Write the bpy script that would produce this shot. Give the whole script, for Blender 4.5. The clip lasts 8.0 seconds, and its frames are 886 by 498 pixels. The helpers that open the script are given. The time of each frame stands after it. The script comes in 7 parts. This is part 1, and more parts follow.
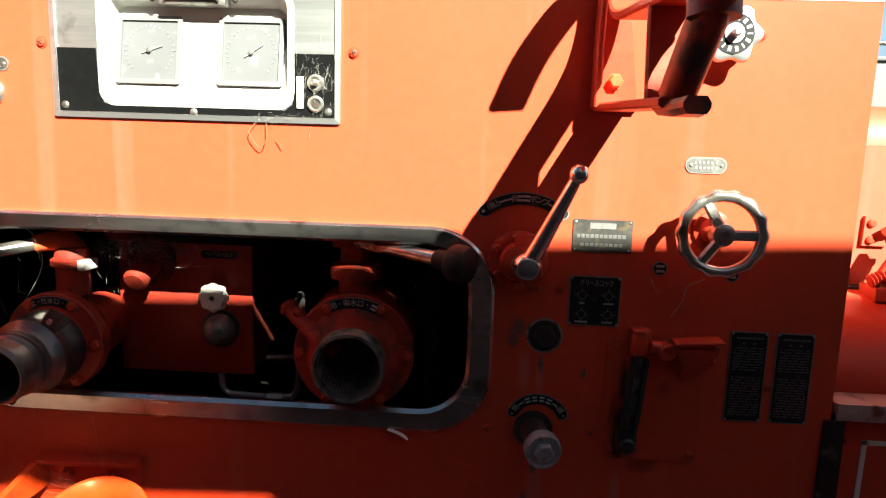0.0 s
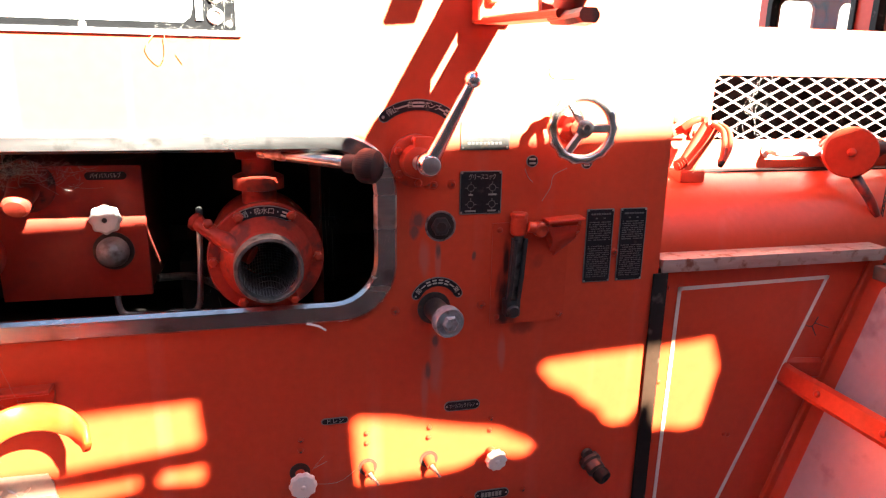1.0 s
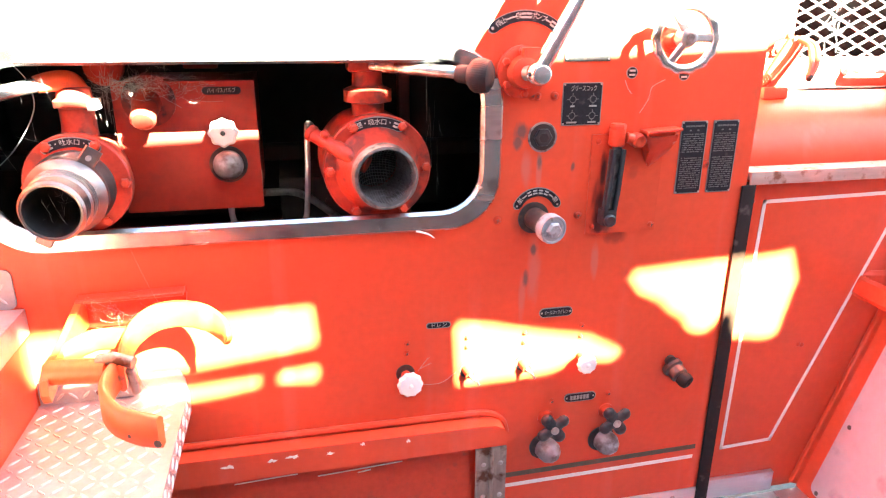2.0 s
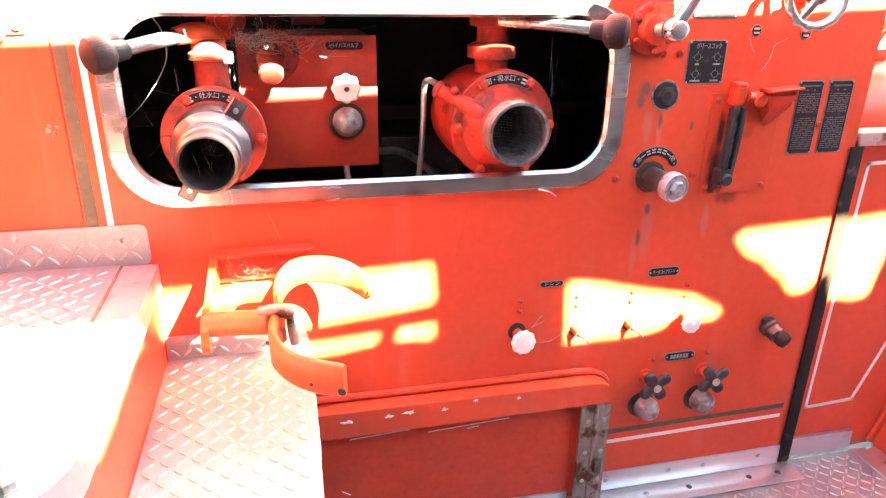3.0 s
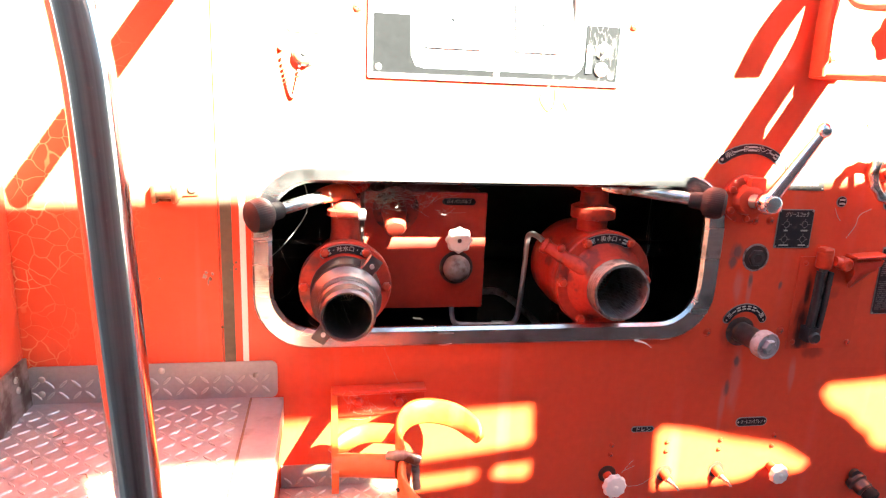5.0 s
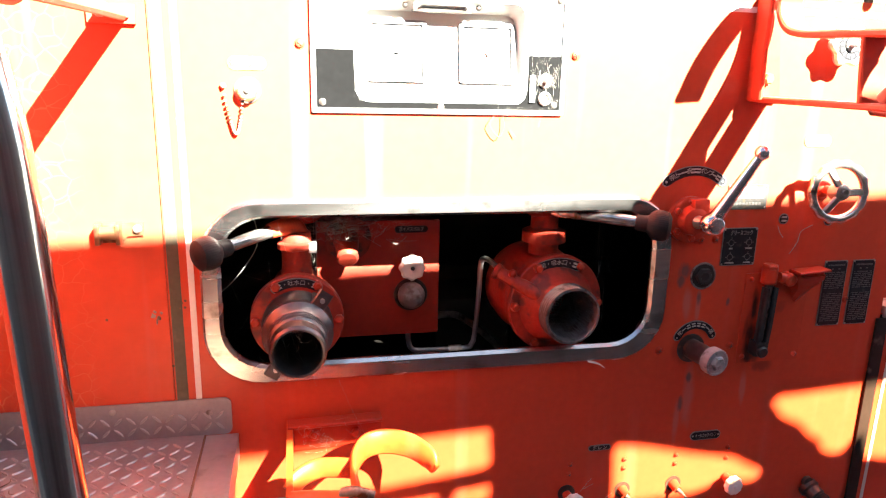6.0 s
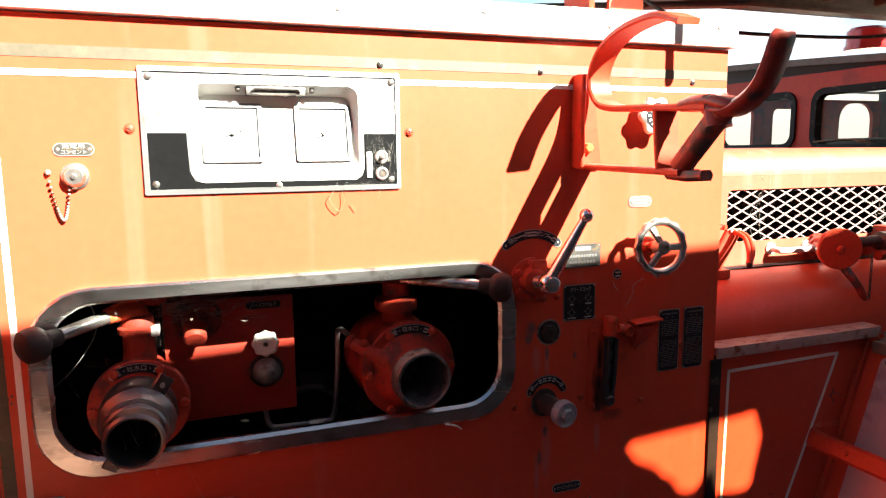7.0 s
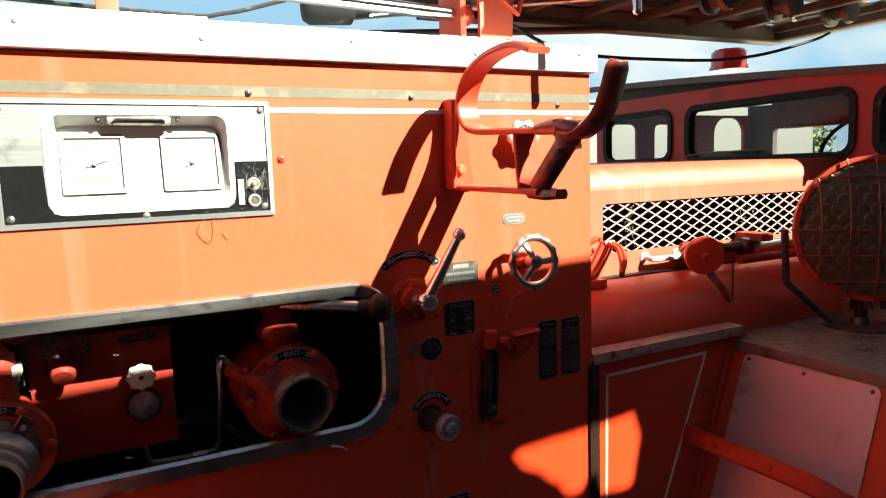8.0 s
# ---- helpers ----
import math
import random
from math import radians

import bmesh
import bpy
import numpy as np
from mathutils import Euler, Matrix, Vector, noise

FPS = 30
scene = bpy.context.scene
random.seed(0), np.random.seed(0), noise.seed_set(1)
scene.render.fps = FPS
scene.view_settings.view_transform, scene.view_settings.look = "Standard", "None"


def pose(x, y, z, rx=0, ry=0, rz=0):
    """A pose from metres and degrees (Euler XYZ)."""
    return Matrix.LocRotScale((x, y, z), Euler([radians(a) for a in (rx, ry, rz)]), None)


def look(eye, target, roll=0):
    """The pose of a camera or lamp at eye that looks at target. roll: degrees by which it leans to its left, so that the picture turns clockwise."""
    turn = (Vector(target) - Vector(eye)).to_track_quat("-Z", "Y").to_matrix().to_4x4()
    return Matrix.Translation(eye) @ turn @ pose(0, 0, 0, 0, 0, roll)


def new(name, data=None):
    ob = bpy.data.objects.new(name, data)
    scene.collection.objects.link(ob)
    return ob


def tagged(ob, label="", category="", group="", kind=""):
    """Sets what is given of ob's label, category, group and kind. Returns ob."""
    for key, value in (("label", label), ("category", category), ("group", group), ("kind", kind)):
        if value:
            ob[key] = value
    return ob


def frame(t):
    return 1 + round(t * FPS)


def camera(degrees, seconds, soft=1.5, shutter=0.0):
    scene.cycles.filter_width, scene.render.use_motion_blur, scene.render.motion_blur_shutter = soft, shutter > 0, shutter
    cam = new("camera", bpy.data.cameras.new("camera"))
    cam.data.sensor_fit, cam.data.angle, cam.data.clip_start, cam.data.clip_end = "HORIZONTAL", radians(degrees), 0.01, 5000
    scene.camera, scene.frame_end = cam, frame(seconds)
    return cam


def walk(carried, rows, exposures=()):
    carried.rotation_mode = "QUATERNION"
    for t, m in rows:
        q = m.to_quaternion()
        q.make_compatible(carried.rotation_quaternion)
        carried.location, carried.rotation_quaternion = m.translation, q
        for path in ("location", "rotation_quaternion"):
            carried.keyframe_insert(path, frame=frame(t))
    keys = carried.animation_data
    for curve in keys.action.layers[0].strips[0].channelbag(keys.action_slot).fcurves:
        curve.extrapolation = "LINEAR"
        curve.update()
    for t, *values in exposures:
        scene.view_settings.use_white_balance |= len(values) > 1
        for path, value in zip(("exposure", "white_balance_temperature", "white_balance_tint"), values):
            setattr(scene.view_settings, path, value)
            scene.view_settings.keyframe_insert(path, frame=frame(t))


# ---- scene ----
cam = camera(66.6, 8.0, soft=1.2)
PATH = [
    (0, (0.224, -1.024, 1.521), (0.108, 0.947, 1.2), 1.8),
    (0.5, (0.187, -1.027, 1.521), (0.508, 0.908, 1.131), 1.1),
    (1, (0.047, -1.143, 1.492), (0.514, 0.734, 0.982), 1.0),
    (1.5, (-0.058, -1.211, 1.459), (0.425, 0.644, 0.888), 0.7),
    (2, (-0.125, -1.177, 1.435), (0.288, 0.668, 0.782), 0.3),
    (2.2, (-0.163, -1.123, 1.418), (0.166, 0.724, 0.726), -0.3),
    (3.3, (-0.443, -1.161, 1.409), (0.053, 0.63, 0.669), 2.2),
    (3.5, (-0.496, -1.198, 1.417), (0.032, 0.58, 0.669), 3.1),
    (4, (-0.557, -1.196, 1.428), (-0.174, 0.639, 0.73), 2.0),
    (4.5, (-0.538, -1.165, 1.476), (-0.186, 0.715, 0.891), 2.7),
    (4.7, (-0.522, -1.167, 1.502), (-0.18, 0.73, 0.967), 2.7),
    (5.8, (-0.485, -1.17, 1.576), (-0.122, 0.752, 1.161), 1.3),
    (6, (-0.468, -1.172, 1.582), (-0.053, 0.729, 1.118), 1.2),
    (6.5, (-0.414, -1.195, 1.569), (0.18, 0.665, 1.139), 0.3),
    (7, (-0.367, -1.234, 1.6), (0.318, 0.624, 1.324), -0.6),
    (7.5, (-0.318, -1.271, 1.631), (0.493, 0.544, 1.402), -1.5),
    (8, (-0.306, -1.295, 1.611), (0.606, 0.47, 1.379), -2.0),
]
EXPOSURE = [(0, 2.75, 6500, -2), (0.6, 2.85, 6500, -2), (1.0, 5.15, 6500, 9), (1.5, 6.8, 6300, 0), (2.0, 7.25, 6300, 0), (3.5, 6.9, 6300, 0), (4.0, 6.6, 6300, 0), (4.5, 6.45, 6300, 0),
            (6.0, 4.9, 6500, 7), (6.5, 4.6, 6500, 6), (7.0, 3.35, 6500, 7), (7.5, 2.8, 6500, -1), (8.0, 2.75, 6500, -2)]
walk(cam, [(t, look(eye, target, roll)) for t, eye, target, roll in PATH], EXPOSURE)

# ---- light: sun from the front right, blue sky ----
SUN_WAY = Vector((-0.60, 1.0, -0.87)).normalized()
sun = new("sun", bpy.data.lights.new("sun", "SUN"))
sun.data.energy, sun.data.angle, sun.data.color = 4.5, radians(0.55), (1.0, 0.965, 0.83)
sun.matrix_world = Matrix.Translation((3, -6, 6)) @ SUN_WAY.to_track_quat("-Z", "Y").to_matrix().to_4x4()
world = bpy.data.worlds.new("sky")
scene.world = world
world.use_nodes = True
sky = world.node_tree.nodes.new("ShaderNodeTexSky")
sky.sky_type, sky.sun_disc = "NISHITA", False
sky.sun_elevation = math.asin(-SUN_WAY.z)
sky.sun_rotation = math.atan2(-SUN_WAY.x, -SUN_WAY.y)
sky.air_density, sky.dust_density, sky.ozone_density = 1.0, 1.2, 1.0
world.node_tree.links.new(sky.outputs[0], world.node_tree.nodes["Background"].inputs[0])
world.node_tree.nodes["Background"].inputs[1].default_value = 0.0092

# ---- materials ----
def material(name, colour, rough=0.5, metal=0.0, spread=0.12, grain=30.0, bump=0.05, stain=None, stain_scale=3.0,
             stain_size=0.55, coat=0.0, streak=0.0, stretch=(1, 1, 1), rough_spread=0.12, per_object=0.0):
    """A surface with grain and a coarser stain; streak draws faint runs down the height."""
    m = bpy.data.materials.new(name)
    m.use_nodes = True
    tree = m.node_tree
    n, link = tree.nodes, tree.links.new
    bsdf = n["Principled BSDF"]
    bsdf.inputs["Metallic"].default_value = metal
    bsdf.inputs["Coat Weight"].default_value = coat
    bsdf.inputs["Coat Roughness"].default_value = 0.12
    geo = n.new("ShaderNodeNewGeometry")
    mapping = n.new("ShaderNodeMapping")
    mapping.inputs["Scale"].default_value = stretch
    link(geo.outputs["Position"], mapping.inputs["Vector"])
    fine = n.new("ShaderNodeTexNoise")
    fine.inputs["Scale"].default_value, fine.inputs["Detail"].default_value = grain, 6
    link(mapping.outputs[0], fine.inputs["Vector"])
    coarse = n.new("ShaderNodeTexNoise")
    coarse.inputs["Scale"].default_value, coarse.inputs["Detail"].default_value = stain_scale, 5
    link(mapping.outputs[0], coarse.inputs["Vector"])
    dark = tuple(c * (1 - spread) for c in colour) + (1,)
    light = tuple(min(1, c * (1 + spread)) for c in colour) + (1,)
    ramp = n.new("ShaderNodeValToRGB")
    ramp.color_ramp.elements[0].position, ramp.color_ramp.elements[0].color = 0.3, dark
    ramp.color_ramp.elements[1].position, ramp.color_ramp.elements[1].color = 0.7, light
    add = n.new("ShaderNodeMath")
    add.operation, add.inputs[1].default_value = "MULTIPLY_ADD", 0.5
    link(fine.outputs["Fac"], add.inputs[0])
    half = n.new("ShaderNodeMath")
    half.operation, half.inputs[1].default_value = "MULTIPLY", 0.5
    link(coarse.outputs["Fac"], half.inputs[0])
    link(half.outputs[0], add.inputs[2])
    link(add.outputs[0], ramp.inputs["Fac"])
    out = ramp.outputs["Color"]

    def blend(fac, colour_b, base):
        mix = n.new("ShaderNodeMix")
        mix.data_type = "RGBA"
        link(fac, mix.inputs["Factor"])
        link(base, mix.inputs[6])
        mix.inputs[7].default_value = (*colour_b, 1)
        return mix.outputs[2]

    if stain:
        edge = n.new("ShaderNodeMapRange")
        edge.inputs["From Min"].default_value, edge.inputs["From Max"].default_value = stain_size, stain_size + 0.12
        blot = n.new("ShaderNodeTexNoise")
        blot.inputs["Scale"].default_value, blot.inputs["Detail"].default_value = stain_scale * 2.3, 8
        link(geo.outputs["Position"], blot.inputs["Vector"])
        link(blot.outputs["Fac"], edge.inputs["Value"])
        out = blend(edge.outputs["Result"], stain, out)
    if streak:
        runs = n.new("ShaderNodeMapping")
        runs.inputs["Scale"].default_value = (1, 1, 0.05)
        link(geo.outputs["Position"], runs.inputs["Vector"])
        wave = n.new("ShaderNodeTexNoise")
        wave.inputs["Scale"].default_value, wave.inputs["Detail"].default_value = 16, 3
        link(runs.outputs[0], wave.inputs["Vector"])
        faint = n.new("ShaderNodeMapRange")
        faint.inputs["From Min"].default_value, faint.inputs["From Max"].default_value = 0.58, 0.75
        faint.inputs["To Max"].default_value = streak
        link(wave.outputs["Fac"], faint.inputs["Value"])
        out = blend(faint.outputs["Result"], tuple(min(1, c * 0.7 + 0.16) for c in colour), out)
    if per_object:
        info = n.new("ShaderNodeObjectInfo")
        hue = n.new("ShaderNodeHueSaturation")
        rng = n.new("ShaderNodeMapRange")
        rng.inputs["To Min"].default_value, rng.inputs["To Max"].default_value = 1 - per_object, 1 + per_object
        link(info.outputs["Random"], rng.inputs["Value"])
        link(rng.outputs["Result"], hue.inputs["Value"])
        link(out, hue.inputs["Color"])
        out = hue.outputs["Color"]
    link(out, bsdf.inputs["Base Color"])
    rr = n.new("ShaderNodeMapRange")
    rr.inputs["To Min"].default_value = max(0.02, rough - rough_spread)
    rr.inputs["To Max"].default_value = min(1, rough + rough_spread)
    link(coarse.outputs["Fac"], rr.inputs["Value"])
    link(rr.outputs["Result"], bsdf.inputs["Roughness"])
    if bump:
        b = n.new("ShaderNodeBump")
        b.inputs["Strength"].default_value, b.inputs["Distance"].default_value = bump, 0.002
        link(fine.outputs["Fac"], b.inputs["Height"])
        link(b.outputs["Normal"], bsdf.inputs["Normal"])
    return m


def crazed(name, colour):
    """Old paint with a net of pale hairline cracks."""
    m = material(name, colour, 0.38, streak=0.2)
    n, link = m.node_tree.nodes, m.node_tree.links.new
    bsdf = n["Principled BSDF"]
    base = bsdf.inputs["Base Color"].links[0].from_socket
    geo = n.new("ShaderNodeNewGeometry")
    cell = n.new("ShaderNodeTexVoronoi")
    cell.feature = "DISTANCE_TO_EDGE"
    cell.inputs["Scale"].default_value = 36
    warp = n.new("ShaderNodeTexNoise")
    warp.inputs["Scale"].default_value = 18
    off = n.new("ShaderNodeVectorMath")
    off.operation, off.inputs["Scale"].default_value = "SCALE", 0.035
    plus = n.new("ShaderNodeVectorMath")
    link(geo.outputs["Position"], warp.inputs["Vector"])
    link(warp.outputs["Color"], off.inputs[0])
    link(geo.outputs["Position"], plus.inputs[0])
    link(off.outputs[0], plus.inputs[1])
    link(plus.outputs[0], cell.inputs["Vector"])
    thin = n.new("ShaderNodeMapRange")
    thin.inputs["From Min"].default_value, thin.inputs["From Max"].default_value = 0.010, 0.036
    thin.inputs["To Min"].default_value, thin.inputs["To Max"].default_value = 0.7, 0.0
    link(cell.outputs["Distance"], thin.inputs["Value"])
    # the net fades out towards +x
    split = n.new("ShaderNodeSeparateXYZ")
    link(geo.outputs["Position"], split.inputs[0])
    gate = n.new("ShaderNodeTexNoise")
    gate.inputs["Scale"].default_value = 5
    link(geo.outputs["Position"], gate.inputs["Vector"])
    keep = n.new("ShaderNodeMapRange")
    keep.inputs["From Min"].default_value, keep.inputs["From Max"].default_value = 0.38, 0.52
    link(gate.outputs["Fac"], keep.inputs["Value"])
    far = n.new("ShaderNodeMapRange")
    far.inputs["From Min"].default_value, far.inputs["From Max"].default_value = -0.80, -0.92
    link(split.outputs["X"], far.inputs["Value"])
    a = n.new("ShaderNodeMath")
    a.operation = "MULTIPLY"
    link(thin.outputs["Result"], a.inputs[0])
    link(keep.outputs["Result"], a.inputs[1])
    b = n.new("ShaderNodeMath")
    b.operation = "MULTIPLY"
    link(a.outputs[0], b.inputs[0])
    link(far.outputs["Result"], b.inputs[1])
    mix = n.new("ShaderNodeMix")
    mix.data_type = "RGBA"
    link(b.outputs[0], mix.inputs["Factor"])
    link(base, mix.inputs[6])
    mix.inputs[7].default_value = (0.72, 0.32, 0.16, 1)
    link(mix.outputs[2], bsdf.inputs["Base Color"])
    return m


RED = (0.55, 0.0665, 0.0315)
red_paint = material("red_paint", RED, 0.34, spread=0.10, grain=60, bump=0.03, streak=0.16, stain=(0.52, 0.062, 0.028), stain_scale=2.0, stain_size=0.60)
red_fitting = material("red_fitting_paint", (0.45, 0.048, 0.023), 0.36, spread=0.18, grain=80, bump=0.12, stain=(0.28, 0.05, 0.03), stain_scale=14, stain_size=0.63)
red_casting = material("red_casting_paint", (0.35, 0.037, 0.021), 0.42, spread=0.22, grain=140, bump=0.30, stain=(0.15, 0.032, 0.025), stain_scale=13, stain_size=0.53)
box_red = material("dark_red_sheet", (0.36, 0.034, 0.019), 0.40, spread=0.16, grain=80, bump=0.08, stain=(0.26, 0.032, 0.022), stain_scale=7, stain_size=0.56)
red_crazed = crazed("crazed_red_paint", RED)
chipped_paint = material("chipped_orange_paint", (0.58, 0.085, 0.022), 0.40, spread=0.22, grain=70, bump=0.2, stain=(0.10, 0.045, 0.035), stain_scale=13, stain_size=0.63, streak=0.25)
orange_paint = material("sun_faded_paint", (0.42, 0.062, 0.030), 0.58, spread=0.14, grain=60, bump=0.05, stain=(0.46, 0.072, 0.036), stain_scale=5, stain_size=0.60, streak=0.2)
white_paint = material("white_paint", (0.60, 0.59, 0.565), 0.4, spread=0.05, grain=50, stain=(0.50, 0.47, 0.42), stain_scale=10, stain_size=0.66)
# rubbed red, darkened further for the shaded undersides of the bracket
worn_red = material("rubbed_shaded_red_paint", (0.24, 0.028, 0.018), 0.36, spread=0.35, grain=70, bump=0.35, stain=(0.040, 0.024, 0.022), stain_scale=10, stain_size=0.50)
# body red darkened: the shade on the cab's rear wall is in the colour
cab_shade_red = material("shaded_cab_red", (0.40, 0.036, 0.020), 0.4, spread=0.15, grain=40, bump=0.05, stain=(0.28, 0.03, 0.02), stain_scale=3, stain_size=0.58)
# near-black for the shade inside the cab and under its roof edge
cab_black = material("cab_shade_black", (0.045, 0.034, 0.030), 0.6, spread=0.3, grain=20)
line_white = material("white_line_paint", (0.74, 0.70, 0.66), 0.5, spread=0.08, grain=160)
line_olive = material("faded_gold_line", (0.076, 0.064, 0.042), 0.55, spread=0.25, grain=90, stain=(0.13, 0.10, 0.065), stain_scale=9)
alu = material("brushed_aluminium", (0.66, 0.66, 0.67), 0.34, 0.9, spread=0.10, grain=90, bump=0.04, stain=(0.38, 0.36, 0.35), stain_scale=9, stain_size=0.63, stretch=(0.2, 1, 4))
tread = material("worn_tread_plate", (0.31, 0.305, 0.32), 0.48, 0.55, spread=0.12, grain=140, bump=0.12, stain=(0.30, 0.27, 0.27), stain_scale=7, stain_size=0.58)
tread_lug = material("rubbed_tread_lug", (0.43, 0.42, 0.435), 0.36, 0.75, spread=0.10, grain=140, bump=0.05, stain=(0.42, 0.38, 0.37), stain_scale=9, stain_size=0.60)
dirty_tread = material("dirty_tread_plate", (0.40, 0.385, 0.385), 0.5, 0.6, spread=0.20, grain=40, bump=0.15, stain=(0.30, 0.27, 0.25), stain_scale=2.5, stain_size=0.50)
# dark stain carries mottled scratches and also streaky reflections as colour
steel_trim = material("polished_steel_trim", (0.62, 0.60, 0.59), 0.26, 1.0, spread=0.22, grain=70, bump=0.10, stain=(0.30, 0.27, 0.255), stain_scale=8, stain_size=0.54, stretch=(0.3, 1, 2))
chrome = material("chrome", (0.64, 0.60, 0.59), 0.14, 1.0, spread=0.06, grain=30, bump=0.01, rough_spread=0.04)
worn_chrome = material("worn_chrome", (0.60, 0.57, 0.54), 0.24, 0.9, spread=0.2, grain=60, bump=0.08, stain=(0.30, 0.20, 0.12), stain_scale=15, stain_size=0.58)
cast_metal = material("dull_cast_metal", (0.42, 0.40, 0.38), 0.38, 0.85, spread=0.25, grain=110, bump=0.18, stain=(0.20, 0.18, 0.16), stain_scale=18, stain_size=0.55)
dark_metal = material("blackened_metal", (0.075, 0.065, 0.062), 0.42, 0.6, spread=0.3, grain=90, bump=0.15, stain=(0.16, 0.10, 0.07), stain_scale=14, stain_size=0.58)
rusty = material("rusty_steel", (0.26, 0.23, 0.20), 0.50, 0.6, spread=0.35, grain=60, bump=0.25, stain=(0.085, 0.040, 0.022), stain_scale=14, stain_size=0.49, stretch=(2, 2, 0.4))
coupling_metal = material("tarnished_coupling", (0.125, 0.123, 0.130), 0.36, 0.85, spread=0.18, grain=90, bump=0.12, stain=(0.12, 0.11, 0.10), stain_scale=20, stain_size=0.52)
bezel_metal = material("gauge_bezel", (0.21, 0.208, 0.21), 0.45, 0.4, spread=0.12, grain=120, bump=0.06)
mesh_metal = material("dusty_mesh", (0.36, 0.26, 0.235), 0.5, 0.2, spread=0.2, grain=60)
dull_zinc = material("dull_zinc", (0.23, 0.225, 0.235), 0.40, 0.25, spread=0.25, grain=110, bump=0.15, stain=(0.11, 0.085, 0.08), stain_scale=18, stain_size=0.52)
knob_grey = material("cast_grey_knob", (0.27, 0.27, 0.295), 0.45, 0.15, spread=0.25, grain=110, bump=0.2, stain=(0.16, 0.155, 0.165), stain_scale=30, stain_size=0.56)
primer_grey = material("chipped_primer", (0.22, 0.17, 0.17), 0.6, spread=0.4, grain=90, bump=0.2, stain=(0.08, 0.06, 0.06), stain_scale=40, stain_size=0.5)
lever_chrome = material("polished_lever", (0.78, 0.75, 0.75), 0.20, 0.95, spread=0.08, grain=40, bump=0.03)
star_black = material("dusty_black_plastic", (0.016, 0.015, 0.018), 0.5, spread=0.3, grain=80, bump=0.06, stain=(0.035, 0.032, 0.034), stain_scale=20, stain_size=0.55)
gunmetal = material("dark_threaded_steel", (0.21, 0.20, 0.195), 0.40, 0.75, spread=0.3, grain=90, bump=0.15, stain=(0.10, 0.09, 0.085), stain_scale=20, stain_size=0.50)
brass = material("old_brass", (0.17, 0.105, 0.05), 0.45, 0.6, spread=0.3, grain=80, bump=0.15, stain=(0.12, 0.07, 0.04), stain_scale=20, stain_size=0.52)
zinc_gold = material("yellow_zinc", (0.50, 0.42, 0.26), 0.38, 0.7, spread=0.2, grain=60, bump=0.08, stain=(0.66, 0.62, 0.55), stain_scale=12, stain_size=0.52)
rubber = material("black_rubber", (0.014, 0.013, 0.013), 0.62, spread=0.2, grain=90, bump=0.12, stain=(0.08, 0.07, 0.065), stain_scale=12, stain_size=0.60)
bakelite = material("dark_grey_plastic", (0.014, 0.0145, 0.017), 0.58, spread=0.2, grain=120, bump=0.08, stain=(0.022, 0.019, 0.019), stain_scale=12, stain_size=0.60)
black_enamel = material("black_enamel", (0.0045, 0.0045, 0.005), 0.6, spread=0.25, grain=120, bump=0.04, stain=(0.02, 0.018, 0.018), stain_scale=14, stain_size=0.64)
plate_black = material("black_name_plate", (0.018, 0.018, 0.022), 0.5, 0.1, spread=0.3, grain=160, bump=0.06, stain=(0.06, 0.055, 0.055), stain_scale=18, stain_size=0.62)
plate_grey = material("tarnished_name_plate", (0.055, 0.052, 0.050), 0.45, 0.4, spread=0.25, grain=120, bump=0.06, stain=(0.11, 0.08, 0.05), stain_scale=30, stain_size=0.55)
plate_tin = material("worn_tin_plate", (0.13, 0.125, 0.12), 0.45, 0.5, spread=0.25, grain=120, bump=0.06, stain=(0.20, 0.19, 0.18), stain_scale=40, stain_size=0.55)
plate_silver = material("silver_name_plate", (0.26, 0.25, 0.245), 0.45, 0.6, spread=0.12, grain=120, bump=0.06)
letter = material("pale_lettering", (0.44, 0.43, 0.41), 0.5, 0.2, spread=0.15, grain=200)
letter_fine = material("rubbed_fine_print", (0.15, 0.145, 0.145), 0.5, 0.2, spread=0.3, grain=200)
letter_mid = material("worn_pale_lettering", (0.30, 0.29, 0.28), 0.5, 0.2, spread=0.3, grain=200)
knob_white = material("white_knob_plastic", (0.76, 0.74, 0.71), 0.42, spread=0.06, grain=80, bump=0.05, stain=(0.55, 0.50, 0.45), stain_scale=22, stain_size=0.64)
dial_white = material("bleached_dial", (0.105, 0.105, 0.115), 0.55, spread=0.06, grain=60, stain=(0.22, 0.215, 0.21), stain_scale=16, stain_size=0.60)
# near-black puts the dark of bay and pipe throats into the colour
interior = material("near_black_interior", (0.020, 0.016, 0.015), 0.8, spread=0.4, grain=30, bump=0.1)
# red darkened for parts back in the bay; the shade is in the colour
interior_red = material("bay_shade_red", (0.14, 0.02, 0.012), 0.6, spread=0.3, grain=30, bump=0.1)
silk = material("cobweb_silk", (0.34, 0.32, 0.29), 0.7, spread=0.1)
straw = material("dead_insect_brown", (0.15, 0.075, 0.035), 0.7, spread=0.3)
# aluminium in shade beside red paint: the lilac cast is put into the colour
lilac_panel = material("pale_wheel_arch_panel", (0.52, 0.42, 0.45), 0.38, 0.35, spread=0.08, grain=60, bump=0.04, stain=(0.38, 0.28, 0.31), stain_scale=6, stain_size=0.60)
worn_ledge = material("weathered_ledge", (0.40, 0.30, 0.27), 0.55, 0.3, spread=0.25, grain=120, bump=0.3, stain=(0.20, 0.08, 0.05), stain_scale=16, stain_size=0.55, stretch=(0.2, 1, 1))
